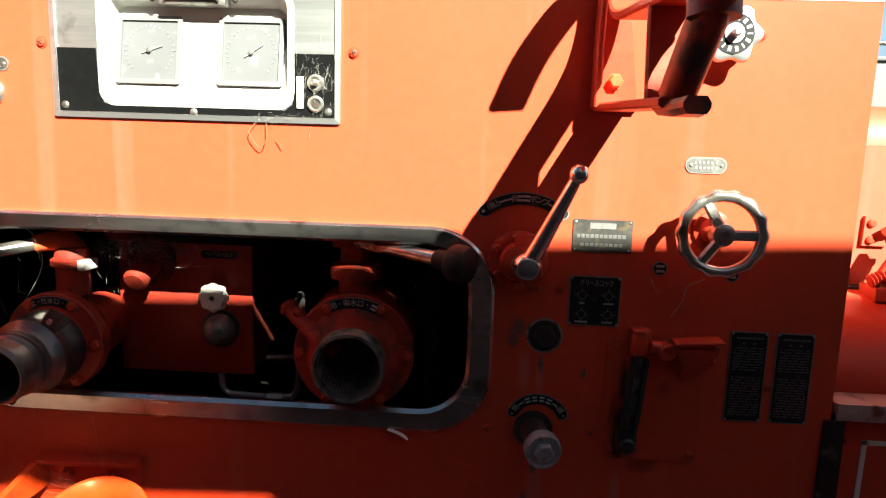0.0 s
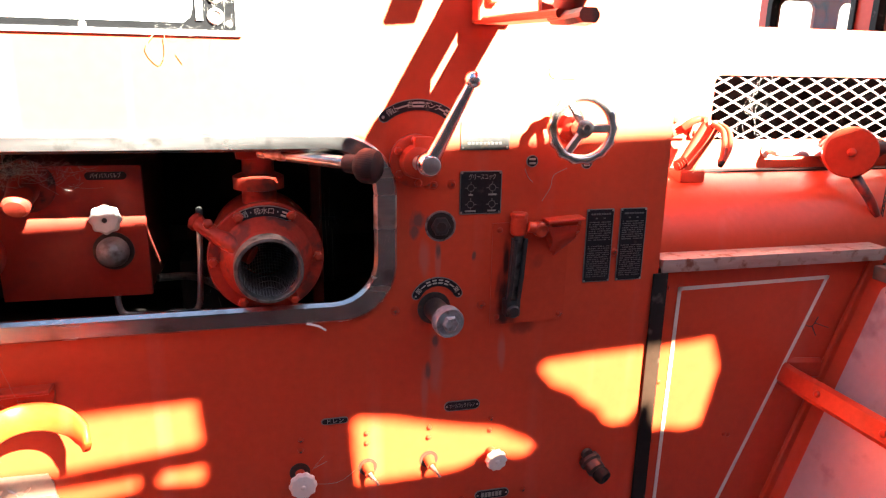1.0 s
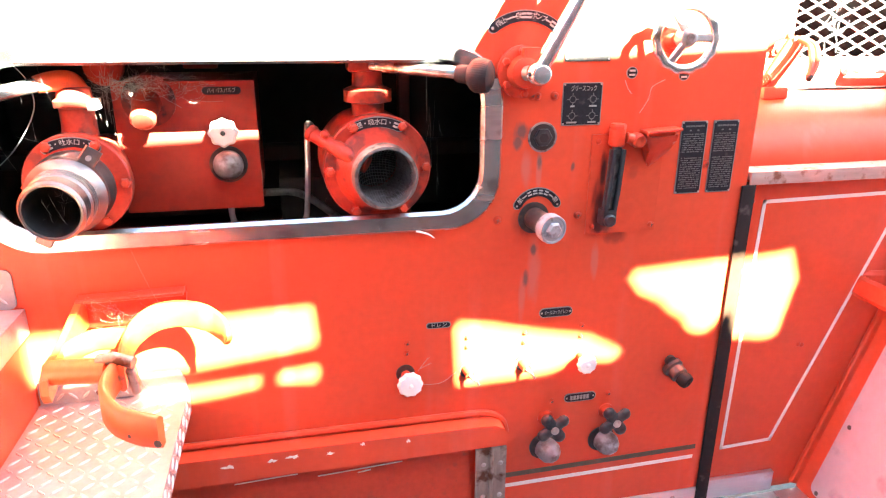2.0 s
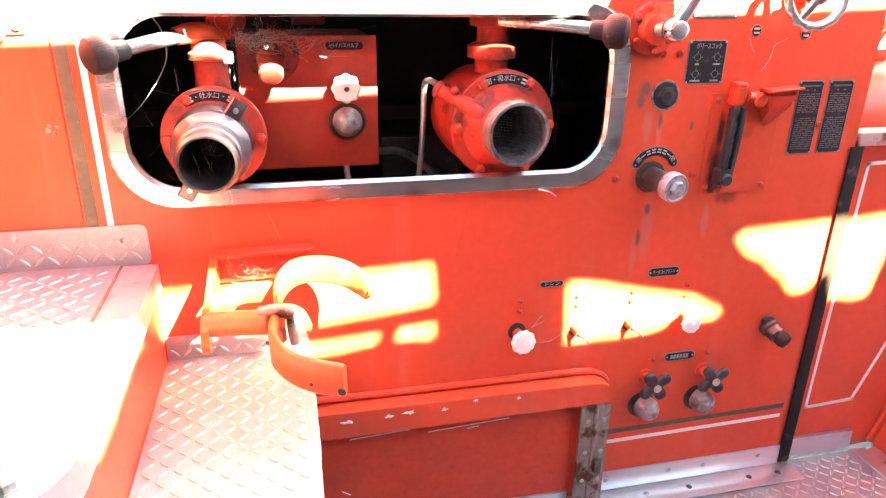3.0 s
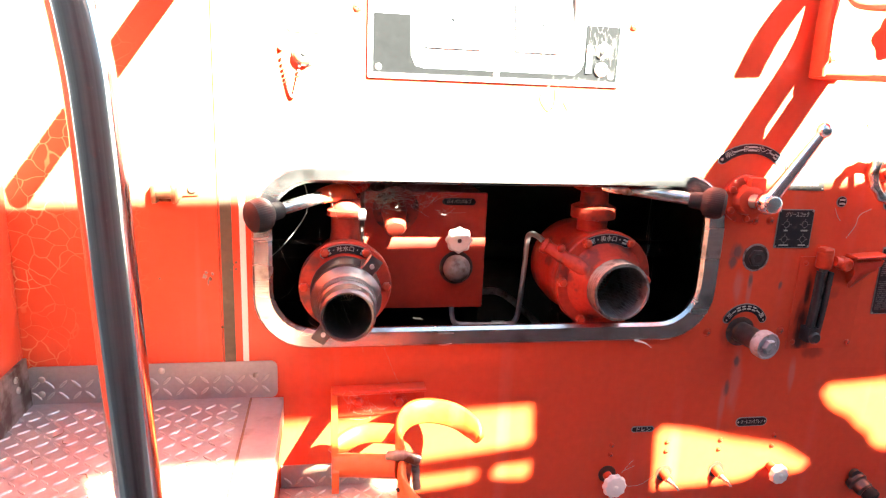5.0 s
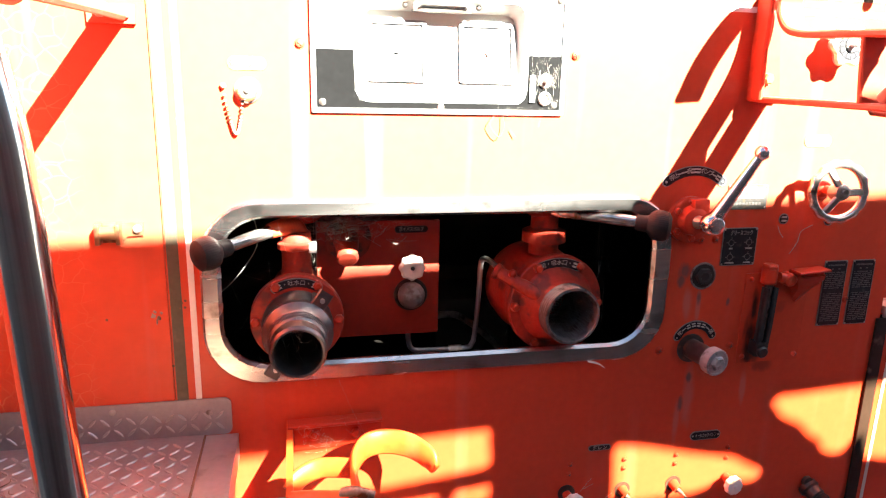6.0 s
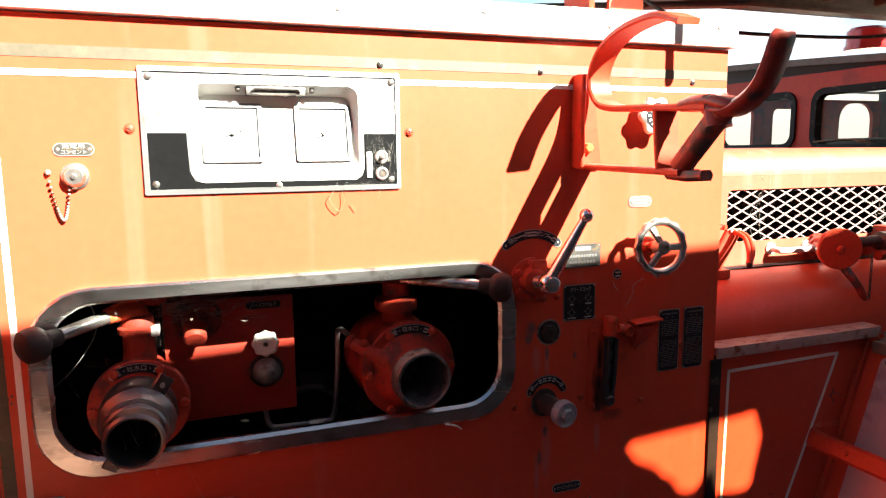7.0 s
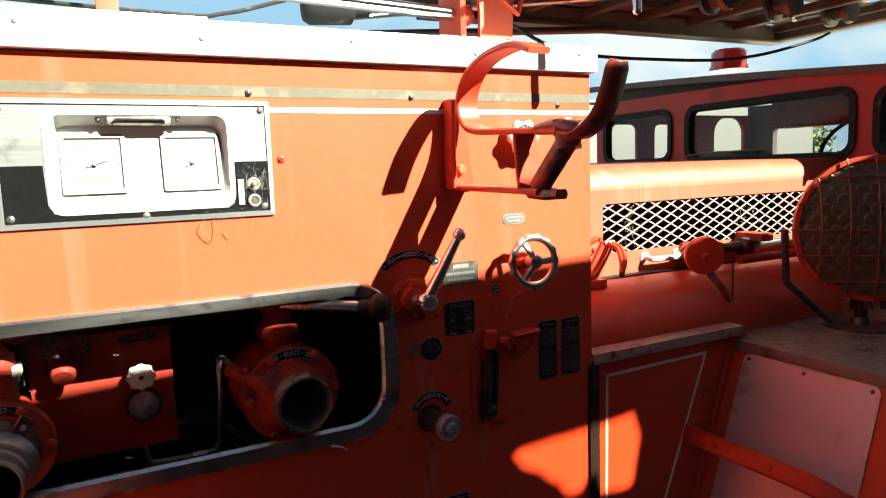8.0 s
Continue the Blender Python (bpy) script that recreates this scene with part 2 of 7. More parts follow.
ladder_metal = material("weathered_ladder", (0.11, 0.078, 0.064), 0.55, 0.4, spread=0.25, grain=40, bump=0.12, stain=(0.08, 0.05, 0.04), stain_scale=6, stain_size=0.55)
def sky_glow(name, strength):
    """Hazy daylight sky with soft clouds, for the far distance."""
    m = bpy.data.materials.new(name)
    m.use_nodes = True
    n, link = m.node_tree.nodes, m.node_tree.links.new
    n.remove(n["Principled BSDF"])
    glow, geo, cloud, ramp, flat_ = n.new("ShaderNodeEmission"), n.new("ShaderNodeNewGeometry"), n.new("ShaderNodeTexNoise"), n.new("ShaderNodeValToRGB"), n.new("ShaderNodeMapping")
    flat_.inputs["Scale"].default_value = (0.010, 0.010, 0.028)
    cloud.inputs["Scale"].default_value, cloud.inputs["Detail"].default_value = 1.0, 7
    link(geo.outputs["Position"], flat_.inputs["Vector"])
    link(flat_.outputs[0], cloud.inputs["Vector"])
    link(cloud.outputs["Fac"], ramp.inputs["Fac"])
    ramp.color_ramp.elements[0].position, ramp.color_ramp.elements[0].color = 0.42, (0.42, 0.66, 0.92, 1)
    ramp.color_ramp.elements[1].position, ramp.color_ramp.elements[1].color = 0.60, (0.95, 0.98, 1.0, 1)
    link(ramp.outputs["Color"], glow.inputs["Color"])
    glow.inputs["Strength"].default_value = strength
    link(glow.outputs[0], n["Material Output"].inputs["Surface"])
    return m


far_sky = sky_glow("far_sky", 0.15)
cream = material("cream_roof_paint", (0.52, 0.47, 0.38), 0.5, spread=0.1, grain=40)
amber_lens = material("red_beacon_lens", (0.42, 0.02, 0.02), 0.15, spread=0.15, coat=0.5)
reflector = material("hammered_lamp_glass", (0.12, 0.07, 0.040), 0.45, 0.1, spread=0.30, grain=26, bump=0.1, stain=(0.105, 0.105, 0.05), stain_scale=4, stain_size=0.5)
gravel = material("gravel_ground", (0.075, 0.070, 0.066), 0.9, spread=0.3, grain=60, bump=0.5, stain=(0.10, 0.092, 0.085), stain_scale=0.7, stain_size=0.5)
grimy_tread = material("grimy_tread_plate", (0.19, 0.155, 0.125), 0.55, 0.4, spread=0.3, grain=30, bump=0.2, stain=(0.09, 0.07, 0.055), stain_scale=3, stain_size=0.50)
shed_wall = material("weatherboard_grey", (0.095, 0.095, 0.097), 0.6, spread=0.06, grain=10, stretch=(1, 1, 12))
# for the unseen shade wall: dark, with upright streaks for the chrome to reflect
shade_sheet = material("shade_sheet_paint", (0.026, 0.026, 0.029), 0.5, spread=0.75, grain=5, stretch=(1, 1, 0.03), stain=(0.034, 0.032, 0.032), stain_scale=1.2, stain_size=0.56)
sooty_red = material("sooty_red_paint", (0.52, 0.060, 0.028), 0.36, spread=0.12, grain=70, bump=0.06, stain=(0.34, 0.045, 0.025), stain_scale=7, stain_size=0.62)
sooty_fitting = material("sooty_fitting_paint", (0.20, 0.028, 0.018), 0.5, spread=0.3, grain=70, bump=0.2, stain=(0.035, 0.020, 0.018), stain_scale=22, stain_size=0.48)
step_rim = material("scuffed_step_rim", (0.44, 0.43, 0.44), 0.42, 0.7, spread=0.12, grain=90, bump=0.06, stain=(0.30, 0.28, 0.275), stain_scale=8, stain_size=0.58)
seam_brown = material("cracked_sealant", (0.13, 0.075, 0.045), 0.8, spread=0.5, grain=60, bump=0.3)
scuffed_steel = material("scuffed_skirt_steel", (0.30, 0.28, 0.27), 0.45, 0.7, spread=0.3, grain=50, bump=0.15, stain=(0.10, 0.075, 0.065), stain_scale=9, stain_size=0.48, stretch=(1, 0.5, 2))
catch_metal = material("brown_bronze", (0.22, 0.105, 0.05), 0.42, 0.45, spread=0.3, grain=80, bump=0.2, stain=(0.10, 0.045, 0.025), stain_scale=25, stain_size=0.52)
leaf = material("leaf", (0.055, 0.09, 0.03), 0.6, spread=0.4, grain=6)
bark = material("bark", (0.12, 0.09, 0.06), 0.9, spread=0.3, grain=30, bump=0.4)
seat_cloth = material("dark_seat_vinyl", (0.05, 0.045, 0.045), 0.5, spread=0.2, grain=30)


def glass_like(name, tint, rough=0.02):
    m = bpy.data.materials.new(name)
    m.use_nodes = True
    b = m.node_tree.nodes["Principled BSDF"]
    b.inputs["Base Color"].default_value = (*tint, 1)
    b.inputs["Transmission Weight"].default_value = 1.0
    b.inputs["Roughness"].default_value, b.inputs["IOR"].default_value = rough, 1.45
    return m


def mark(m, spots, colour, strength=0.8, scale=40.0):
    """Soot, rubbed paint, runs or darker red with a ragged outline: spots are (x, z, half width, half height)."""
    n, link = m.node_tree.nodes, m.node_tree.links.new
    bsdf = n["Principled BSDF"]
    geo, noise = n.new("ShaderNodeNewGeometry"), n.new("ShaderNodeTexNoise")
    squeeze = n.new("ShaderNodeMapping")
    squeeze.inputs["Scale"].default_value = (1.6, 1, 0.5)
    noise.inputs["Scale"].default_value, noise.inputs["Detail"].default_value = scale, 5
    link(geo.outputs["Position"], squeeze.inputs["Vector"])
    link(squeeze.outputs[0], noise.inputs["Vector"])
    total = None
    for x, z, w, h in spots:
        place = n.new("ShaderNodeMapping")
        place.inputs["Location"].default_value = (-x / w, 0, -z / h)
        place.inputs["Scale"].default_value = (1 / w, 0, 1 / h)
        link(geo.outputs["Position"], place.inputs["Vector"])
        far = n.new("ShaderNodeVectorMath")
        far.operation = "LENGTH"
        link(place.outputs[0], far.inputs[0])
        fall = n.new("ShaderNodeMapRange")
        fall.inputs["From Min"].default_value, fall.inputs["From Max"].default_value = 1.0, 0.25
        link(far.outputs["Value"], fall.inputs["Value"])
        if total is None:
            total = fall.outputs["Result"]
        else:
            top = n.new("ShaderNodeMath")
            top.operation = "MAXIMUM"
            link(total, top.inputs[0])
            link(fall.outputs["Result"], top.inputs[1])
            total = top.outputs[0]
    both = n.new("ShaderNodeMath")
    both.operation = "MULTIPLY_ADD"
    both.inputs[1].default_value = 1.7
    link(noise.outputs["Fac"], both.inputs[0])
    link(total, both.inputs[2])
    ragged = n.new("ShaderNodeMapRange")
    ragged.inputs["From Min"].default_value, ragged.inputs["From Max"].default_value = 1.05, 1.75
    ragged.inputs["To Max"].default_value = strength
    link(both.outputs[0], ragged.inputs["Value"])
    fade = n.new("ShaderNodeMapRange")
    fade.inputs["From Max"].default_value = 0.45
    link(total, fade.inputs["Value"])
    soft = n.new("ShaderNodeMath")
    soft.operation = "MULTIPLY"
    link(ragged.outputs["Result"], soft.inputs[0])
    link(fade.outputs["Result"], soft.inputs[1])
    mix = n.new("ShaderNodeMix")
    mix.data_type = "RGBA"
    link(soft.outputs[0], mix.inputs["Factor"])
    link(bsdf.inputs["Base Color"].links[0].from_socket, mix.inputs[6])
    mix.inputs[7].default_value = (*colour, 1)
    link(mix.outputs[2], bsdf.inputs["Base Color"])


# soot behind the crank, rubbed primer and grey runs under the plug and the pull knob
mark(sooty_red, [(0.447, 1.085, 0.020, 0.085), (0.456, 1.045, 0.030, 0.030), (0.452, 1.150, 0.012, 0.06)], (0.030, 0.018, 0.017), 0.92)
panel_paint = red_paint.copy()
panel_paint.name = "panel_red_paint"
mark(panel_paint, [(0.322, 0.955, 0.020, 0.11), (0.298, 1.165, 0.016, 0.055), (0.322, 1.160, 0.008, 0.050), (0.300, 0.90, 0.012, 0.07), (0.450, 0.97, 0.012, 0.06)], (0.42, 0.14, 0.115), 0.6, 26)
mark(panel_paint, [(0.284, 1.236, 0.021, 0.024), (0.279, 1.216, 0.013, 0.022), (0.304, 1.232, 0.014, 0.016), (0.326, 1.224, 0.036, 0.036), (0.323, 1.178, 0.009, 0.022), (0.320, 1.004, 0.010, 0.016), (0.306, 0.945, 0.010, 0.026), (0.390, 1.166, 0.006, 0.013)], (0.105, 0.075, 0.072), 0.85, 60)
# darker red round the pull knob and below the crank plate
mark(panel_paint, [(0.306, 1.066, 0.046, 0.044), (0.49, 1.02, 0.035, 0.022)], (0.16, 0.028, 0.020), 0.7, 30)
# for added panes that dim and warm the sun patches on the panel
sun_filter = bpy.data.materials.new("sun_filter_glass")
sun_filter.use_nodes = True
tree_ = sun_filter.node_tree
clear, gloss, both = tree_.nodes.new("ShaderNodeBsdfTransparent"), tree_.nodes.new("ShaderNodeBsdfGlossy"), tree_.nodes.new("ShaderNodeMixShader")
clear.inputs["Color"].default_value = (0.95, 0.72, 0.58, 1)
gloss.inputs["Roughness"].default_value = 0.05
both.inputs["Fac"].default_value = 0.06
tree_.links.new(clear.outputs[0], both.inputs[1])
tree_.links.new(gloss.outputs[0], both.inputs[2])
tree_.links.new(both.outputs[0], tree_.nodes["Material Output"].inputs["Surface"])
pane_glass = glass_like("cab_glass", (0.74, 0.74, 0.70))
pane_glass.node_tree.nodes["Principled BSDF"].inputs["IOR"].default_value = 1.22

for m in (black_enamel, plate_black, rubber, bakelite):
    m.node_tree.nodes["Principled BSDF"].inputs["Specular IOR Level"].default_value = 0.18
shade_sheet.node_tree.nodes["Principled BSDF"].inputs["Specular IOR Level"].default_value = 0.15
black_enamel.node_tree.nodes["Principled BSDF"].inputs["Specular IOR Level"].default_value = 0.05
for m in (red_paint, panel_paint, red_crazed, red_fitting, red_casting, sooty_red, cab_shade_red):
    m.node_tree.nodes["Principled BSDF"].inputs["Specular IOR Level"].default_value = 0.28

# ---- shape helpers ----
def finish(name, bm, mat, smooth=35):
    me = bpy.data.meshes.new(name)
    bmesh.ops.recalc_face_normals(bm, faces=bm.faces)
    bm.to_mesh(me)
    bm.free()
    me.materials.append(mat)
    if smooth:
        for p in me.polygons:
            p.use_smooth = True
        me.set_sharp_from_angle(angle=radians(smooth))
    return me


def part(name, bm, mat, parent, label="", smooth=35):
    """One mesh under a thing, built in world places or, for things made to be copied, round the origin."""
    ob = new(name, finish(name, bm, mat, smooth))
    ob.parent = parent
    ob.matrix_parent_inverse = Matrix.Translation(-root_place(parent))
    return tagged(ob, label)


def root_place(ob):
    return Vector(ob.location)


def thing(name, place, label, category, group="", kind=""):
    """An Empty at the base of a thing made of parts."""
    ob = new(name)
    ob.empty_display_size = 0.05
    ob.location = place
    return tagged(ob, label, category, group, kind)


def solid(name, bm, mat, label, category, group="", kind="", smooth=35):
    return tagged(new(name, finish(name, bm, mat, smooth)), label, category, group, kind)


def box(bm, x0, x1, y0, y1, z0, z1, bevel=0.0, seg=2):
    made = bmesh.ops.create_cube(bm, size=1)["verts"]
    for v in made:
        v.co = Vector(((x0 + x1) / 2 + v.co.x * (x1 - x0), (y0 + y1) / 2 + v.co.y * (y1 - y0), (z0 + z1) / 2 + v.co.z * (z1 - z0)))
    if bevel:
        edges = {e for v in made for e in v.link_edges}
        bmesh.ops.bevel(bm, geom=list(edges), offset=bevel, segments=seg, affect="EDGES", profile=0.6)
    return bm


def axes(d):
    d = Vector(d).normalized()
    a = d.orthogonal().normalized()
    if abs(d.z) < 0.99:
        a = d.cross(Vector((0, 0, 1))).normalized()
    return d, a, a.cross(d)


def lathe(bm, base, way, profile, seg=24, lobes=0, depth=0.0, shut=True):
    """Turns (radius, height) pairs about the axis from base along way; lobes scallop the rim."""
    d, a, b = axes(way)
    base = Vector(base)
    rings = []
    for r, h in profile:
        ring = []
        for i in range(seg):
            t = 2 * math.pi * i / seg
            q = r * (1 + depth * math.cos(lobes * t)) if lobes else r
            ring.append(bm.verts.new(base + d * h + (a * math.cos(t) + b * math.sin(t)) * q))
        rings.append(ring)
    for p, q in zip(rings, rings[1:]):
        for i in range(seg):
            bm.faces.new((p[i], p[(i + 1) % seg], q[(i + 1) % seg], q[i]))
    if shut and profile[0][0] > 1e-5:
        bm.faces.new(rings[0])
    if shut and profile[-1][0] > 1e-5:
        bm.faces.new(rings[-1])
    return bm


def rod(bm, p0, p1, r0, r1=None, seg=16, edge=0.0):
    r1 = r0 if r1 is None else r1
    way = Vector(p1) - Vector(p0)
    h = way.length
    e = edge
    prof = [(r0, 0), (r1, h)] if not e else [(r0 - e, 0), (r0, e), (r1, h - e), (r1 - e, h)]
    return lathe(bm, p0, way, prof, seg)


def ball(bm, c, r, seg=20, squash=1.0, way=(0, 0, 1)):
    n = max(8, seg // 2)
    prof = [(max(1e-6, r * math.sin(math.pi * i / n)), -r * squash * math.cos(math.pi * i / n)) for i in range(n + 1)]
    before = set(bm.verts)
    lathe(bm, c, way, prof, seg)
    bmesh.ops.remove_doubles(bm, verts=[v for v in bm.verts if v not in before], dist=r * 0.002)
    return bm


def spline(pts, per=8):
    """A smooth line through the points."""
    p = [Vector(q) for q in pts]
    p = [p[0] * 2 - p[1]] + p + [p[-1] * 2 - p[-2]]
    out = []
    for i in range(1, len(p) - 2):
        for k in range(per):
            t = k / per
            out.append(0.5 * ((2 * p[i]) + (p[i + 1] - p[i - 1]) * t + (2 * p[i - 1] - 5 * p[i] + 4 * p[i + 1] - p[i + 2]) * t * t
                              + (3 * p[i] - p[i - 1] - 3 * p[i + 1] + p[i + 2]) * t ** 3))
    out.append(p[-2])
    return out


def pipe(bm, pts, r, seg=12, smooth=0):
    """A round tube along the points; r may be a number or one radius a point."""
    pts = spline(pts, smooth) if smooth else [Vector(q) for q in pts]
    radius = (lambda i: r) if not isinstance(r, (list, tuple)) else (lambda i: r[0] + (r[1] - r[0]) * i / (len(pts) - 1))
    ref, rings = None, []
    for i, c in enumerate(pts):
        d = (pts[min(i + 1, len(pts) - 1)] - pts[max(i - 1, 0)]).normalized()
        ref = d.orthogonal().normalized() if ref is None else (ref - d * ref.dot(d)).normalized()
        other = d.cross(ref)
        rings.append([bm.verts.new(c + (ref * math.cos(2 * math.pi * k / seg) + other * math.sin(2 * math.pi * k / seg)) * radius(i)) for k in range(seg)])
    for p, q in zip(rings, rings[1:]):
        for k in range(seg):
            bm.faces.new((p[k], p[(k + 1) % seg], q[(k + 1) % seg], q[k]))
    bm.faces.new(rings[0])
    bm.faces.new(rings[-1])
    return bm


def flat_bar(bm, pts, across, width, thick, smooth=0, round_off=0.25, ends=1.0):
    """A flat bar bent along the points; across is the direction of its width. ends: how far the last end narrows."""
    pts = spline(pts, smooth) if smooth else [Vector(q) for q in pts]
    across = Vector(across).normalized()
    rings = []
    c = thick * round_off
    w, h = width / 2, thick / 2
    shape = [(-w + c, -h), (w - c, -h), (w, -h + c), (w, h - c), (w - c, h), (-w + c, h), (-w, h - c), (-w, -h + c)]
    for i, p in enumerate(pts):
        d = (pts[min(i + 1, len(pts) - 1)] - pts[max(i - 1, 0)]).normalized()
        a = (across - d * across.dot(d)).normalized()
        up = d.cross(a)
        f = i / (len(pts) - 1)
        s = 1.0 if f < 0.85 else 1 + (ends - 1) * ((f - 0.85) / 0.15) ** 2
        rings.append([bm.verts.new(p + a * u * s + up * v) for u, v in shape])
    for p, q in zip(rings, rings[1:]):
        for k in range(8):
            bm.faces.new((p[k], p[(k + 1) % 8], q[(k + 1) % 8], q[k]))
    bm.faces.new(rings[0])
    bm.faces.new(rings[-1])
    return bm


def rrect(x0, x1, z0, z1, r, n=7):
    out = []
    for cx, cz, a0 in ((x1 - r, z1 - r, 0), (x0 + r, z1 - r, 90), (x0 + r, z0 + r, 180), (x1 - r, z0 + r, 270)):
        for i in range(n + 1):
            a = radians(a0 + 90 * i / n)
            out.append((cx + r * math.cos(a), cz + r * math.sin(a)))
    return out


def circle(cx, cz, r, n=24):
    return [(cx + r * math.cos(2 * math.pi * i / n), cz + r * math.sin(2 * math.pi * i / n)) for i in range(n)]


def sheet(bm, outer, y0, y1, holes=(), place=None):
    """A plate: an outline in x and z with holes, from y0 (front) to y1 (back). place turns (u, v, depth) into a point."""
    put = place or (lambda u, v, w: Vector((u, w, v)))
    loops = [outer, *holes]
    sides = []
    for y in (y0, y1):
        rings = [[bm.verts.new(put(u, v, y)) for u, v in loop] for loop in loops]
        edges = [bm.edges.new((ring[i], ring[(i + 1) % len(ring)])) for ring in rings for i in range(len(ring))]
        if holes:
            bmesh.ops.triangle_fill(bm, use_beauty=True, use_dissolve=False, edges=edges)
        else:
            bm.faces.new(rings[0])
        sides.append(rings)
    for front, back in zip(*sides):
        for i in range(len(front)):
            j = (i + 1) % len(front)
            bm.faces.new((front[i], front[j], back[j], back[i]))
    return bm


def ring_frame(bm, loops):
    """A frame from closed loops of equal length, each (points in x and z, y)."""
    rings = [[bm.verts.new((u, y, v)) for u, v in pts] for pts, y in loops]
    for p, q in zip(rings, rings[1:] + rings[:1]):
        for i in range(len(p)):
            bm.faces.new((p[i], p[(i + 1) % len(p)], q[(i + 1) % len(q)], q[i]))
    return bm


def writing(body, size):
    """A flat mesh of a line of writing, centred on the origin in x and y."""
    curve = bpy.data.curves.new("writing", "FONT")
    curve.body, curve.size, curve.align_x, curve.align_y, curve.extrude, curve.resolution_u = body, size, "CENTER", "CENTER", 0.0002, 2
    ob = bpy.data.objects.new("writing", curve)
    scene.collection.objects.link(ob)
    me = bpy.data.meshes.new_from_object(ob.evaluated_get(bpy.context.evaluated_depsgraph_get()))
    bpy.data.objects.remove(ob)
    bpy.data.curves.remove(curve)
    return me


def write_on(parent, body, size, x, y, z, mat=None, turn=0.0, stretch=1.0, wide=0.0):
    me = writing(body, size)
    me.materials.clear()
    me.materials.append(mat or letter)
    if wide:
        xs = [v.co.x for v in me.vertices]
        stretch = wide / max(1e-6, max(xs) - min(xs))
    me.transform(pose(x, y, z, 90, 0, 0) @ pose(0, 0, 0, 0, 0, turn) @ Matrix.Diagonal((stretch, 1, 1, 1)))
    ob = new("lettering", me)
    ob.parent = parent
    ob.matrix_parent_inverse = Matrix.Translation(-root_place(parent))
    return ob


def bars_on(parent, rows, y, mat, name="letter_bar"):
    """Plain bars (x0, x1, z0, z1) in place of writing: one part each, but fine print stays joined."""
    def bar(bm, x0, x1, z0, z1):
        box(bm, x0, x1, y - 0.0004, y + 0.0004, z0, z1)
        return bm
    if len(rows) <= 12:
        for row in rows:
            part(name, bar(bmesh.new(), *row), mat, parent, smooth=0)
        return
    bm = bmesh.new()
    for row in rows:
        bar(bm, *row)
    tagged(part("fine_print", bm, mat, parent, smooth=0), kind="stuff")


def tread_lugs(bm, u0, u1, v0, v1, put, pitch=0.0212, inside=None):
    """Raised slanting lugs of a tread plate over a stretch; put turns (u, v, height) into a point."""
    nu, nv = int((u1 - u0) / pitch), int((v1 - v0) / pitch)
    for i in range(nu):
        for j in range(nv):
            u, v = u0 + (i + 0.5) * pitch, v0 + (j + 0.5) * pitch
            if inside and not inside(u, v):
                continue
            a = radians(45 if (i + j) % 2 else -45)
            c, s = math.cos(a), math.sin(a)
            L, W, h = 0.0112, 0.0027, 0.0019
            low = [(-L, 0), (-L * 0.5, W), (L * 0.5, W), (L, 0), (L * 0.5, -W), (-L * 0.5, -W)]
            lo = [bm.verts.new(put(u + p * c - q * s, v + p * s + q * c, -0.0003)) for p, q in low]
            hi = [bm.verts.new(put(u + p * 0.72 * c - q * 0.5 * s, v + p * 0.72 * s + q * 0.5 * c, h)) for p, q in low]
            bm.faces.new(hi)
            for k in range(6):
                bm.faces.new((lo[k], lo[(k + 1) % 6], hi[(k + 1) % 6], hi[k]))
    return bm

# ---- the truck's body round the pump panel ----
FLOOR, STEP, LOW_STEP, PLATFORM = 0.315, 0.965, 0.775, 1.100

bm = bmesh.new()
sheet(bm, [(-0.69, 0.25), (0.772, 0.25), (0.772, 1.825), (-0.69, 1.825)], 0.0, 0.02,
      holes=[rrect(-0.622, 0.228, 1.074, 1.376, 0.085), rrect(-0.362, -0.074, 1.560, 1.726, 0.022)])
wall_panel = solid("wall_1", bm, panel_paint, "faded red painted steel pump panel with a wide rounded opening", "wall", kind="structure", smooth=20)
bm = bmesh.new()
box(bm, -1.5, -0.6915, 0.0, 0.02, 0.25, 1.825)
solid("wall_2", bm, red_crazed, "red painted steel body panel with crazed, cracking paint", "wall", kind="structure")
bm = bmesh.new()
box(bm, 0.752, 0.772, 0.022, 1.5, 0.25, 1.825)
solid("wall_3", bm, red_paint, "plain red end panel of the pump bay", "wall", kind="structure")
bm = bmesh.new()
box(bm, -1.5, 0.752, 1.48, 1.5, 0.25, 1.825)
solid("wall_4", bm, red_paint, "plain red far side panel of the truck body", "wall", kind="structure")

# painted lines on the panel
def line_part(name, pts, width, y, mat, parent):
    bm = bmesh.new()
    for (x0, z0), (x1, z1) in zip(pts, pts[1:]):
        d = Vector((x1 - x0, 0, z1 - z0)).normalized()
        s = Vector((-d.z, 0, d.x)) * width / 2
        a, b = Vector((x0, y, z0)) - d * width / 2, Vector((x1, y, z1)) + d * width / 2
        vs = [bm.verts.new(p) for p in (a - s, b - s, b + s, a + s)]
        up = [bm.verts.new(v.co + Vector((0, 0.0012, 0))) for v in vs]
        bm.faces.new(vs)
        for i in range(4):
            bm.faces.new((vs[i], vs[(i + 1) % 4], up[(i + 1) % 4], up[i]))
    return part(name, bm, mat, parent, smooth=0)

line_part("white_stripe", [(-0.651, 1.03), (-0.651, 1.735), (0.766, 1.735)], 0.010, -0.0010, line_white, wall_panel)
line_part("gold_stripe", [(-0.678, 1.03), (-0.678, 1.768), (0.762, 1.768)], 0.019, -0.0008, line_olive, wall_panel)
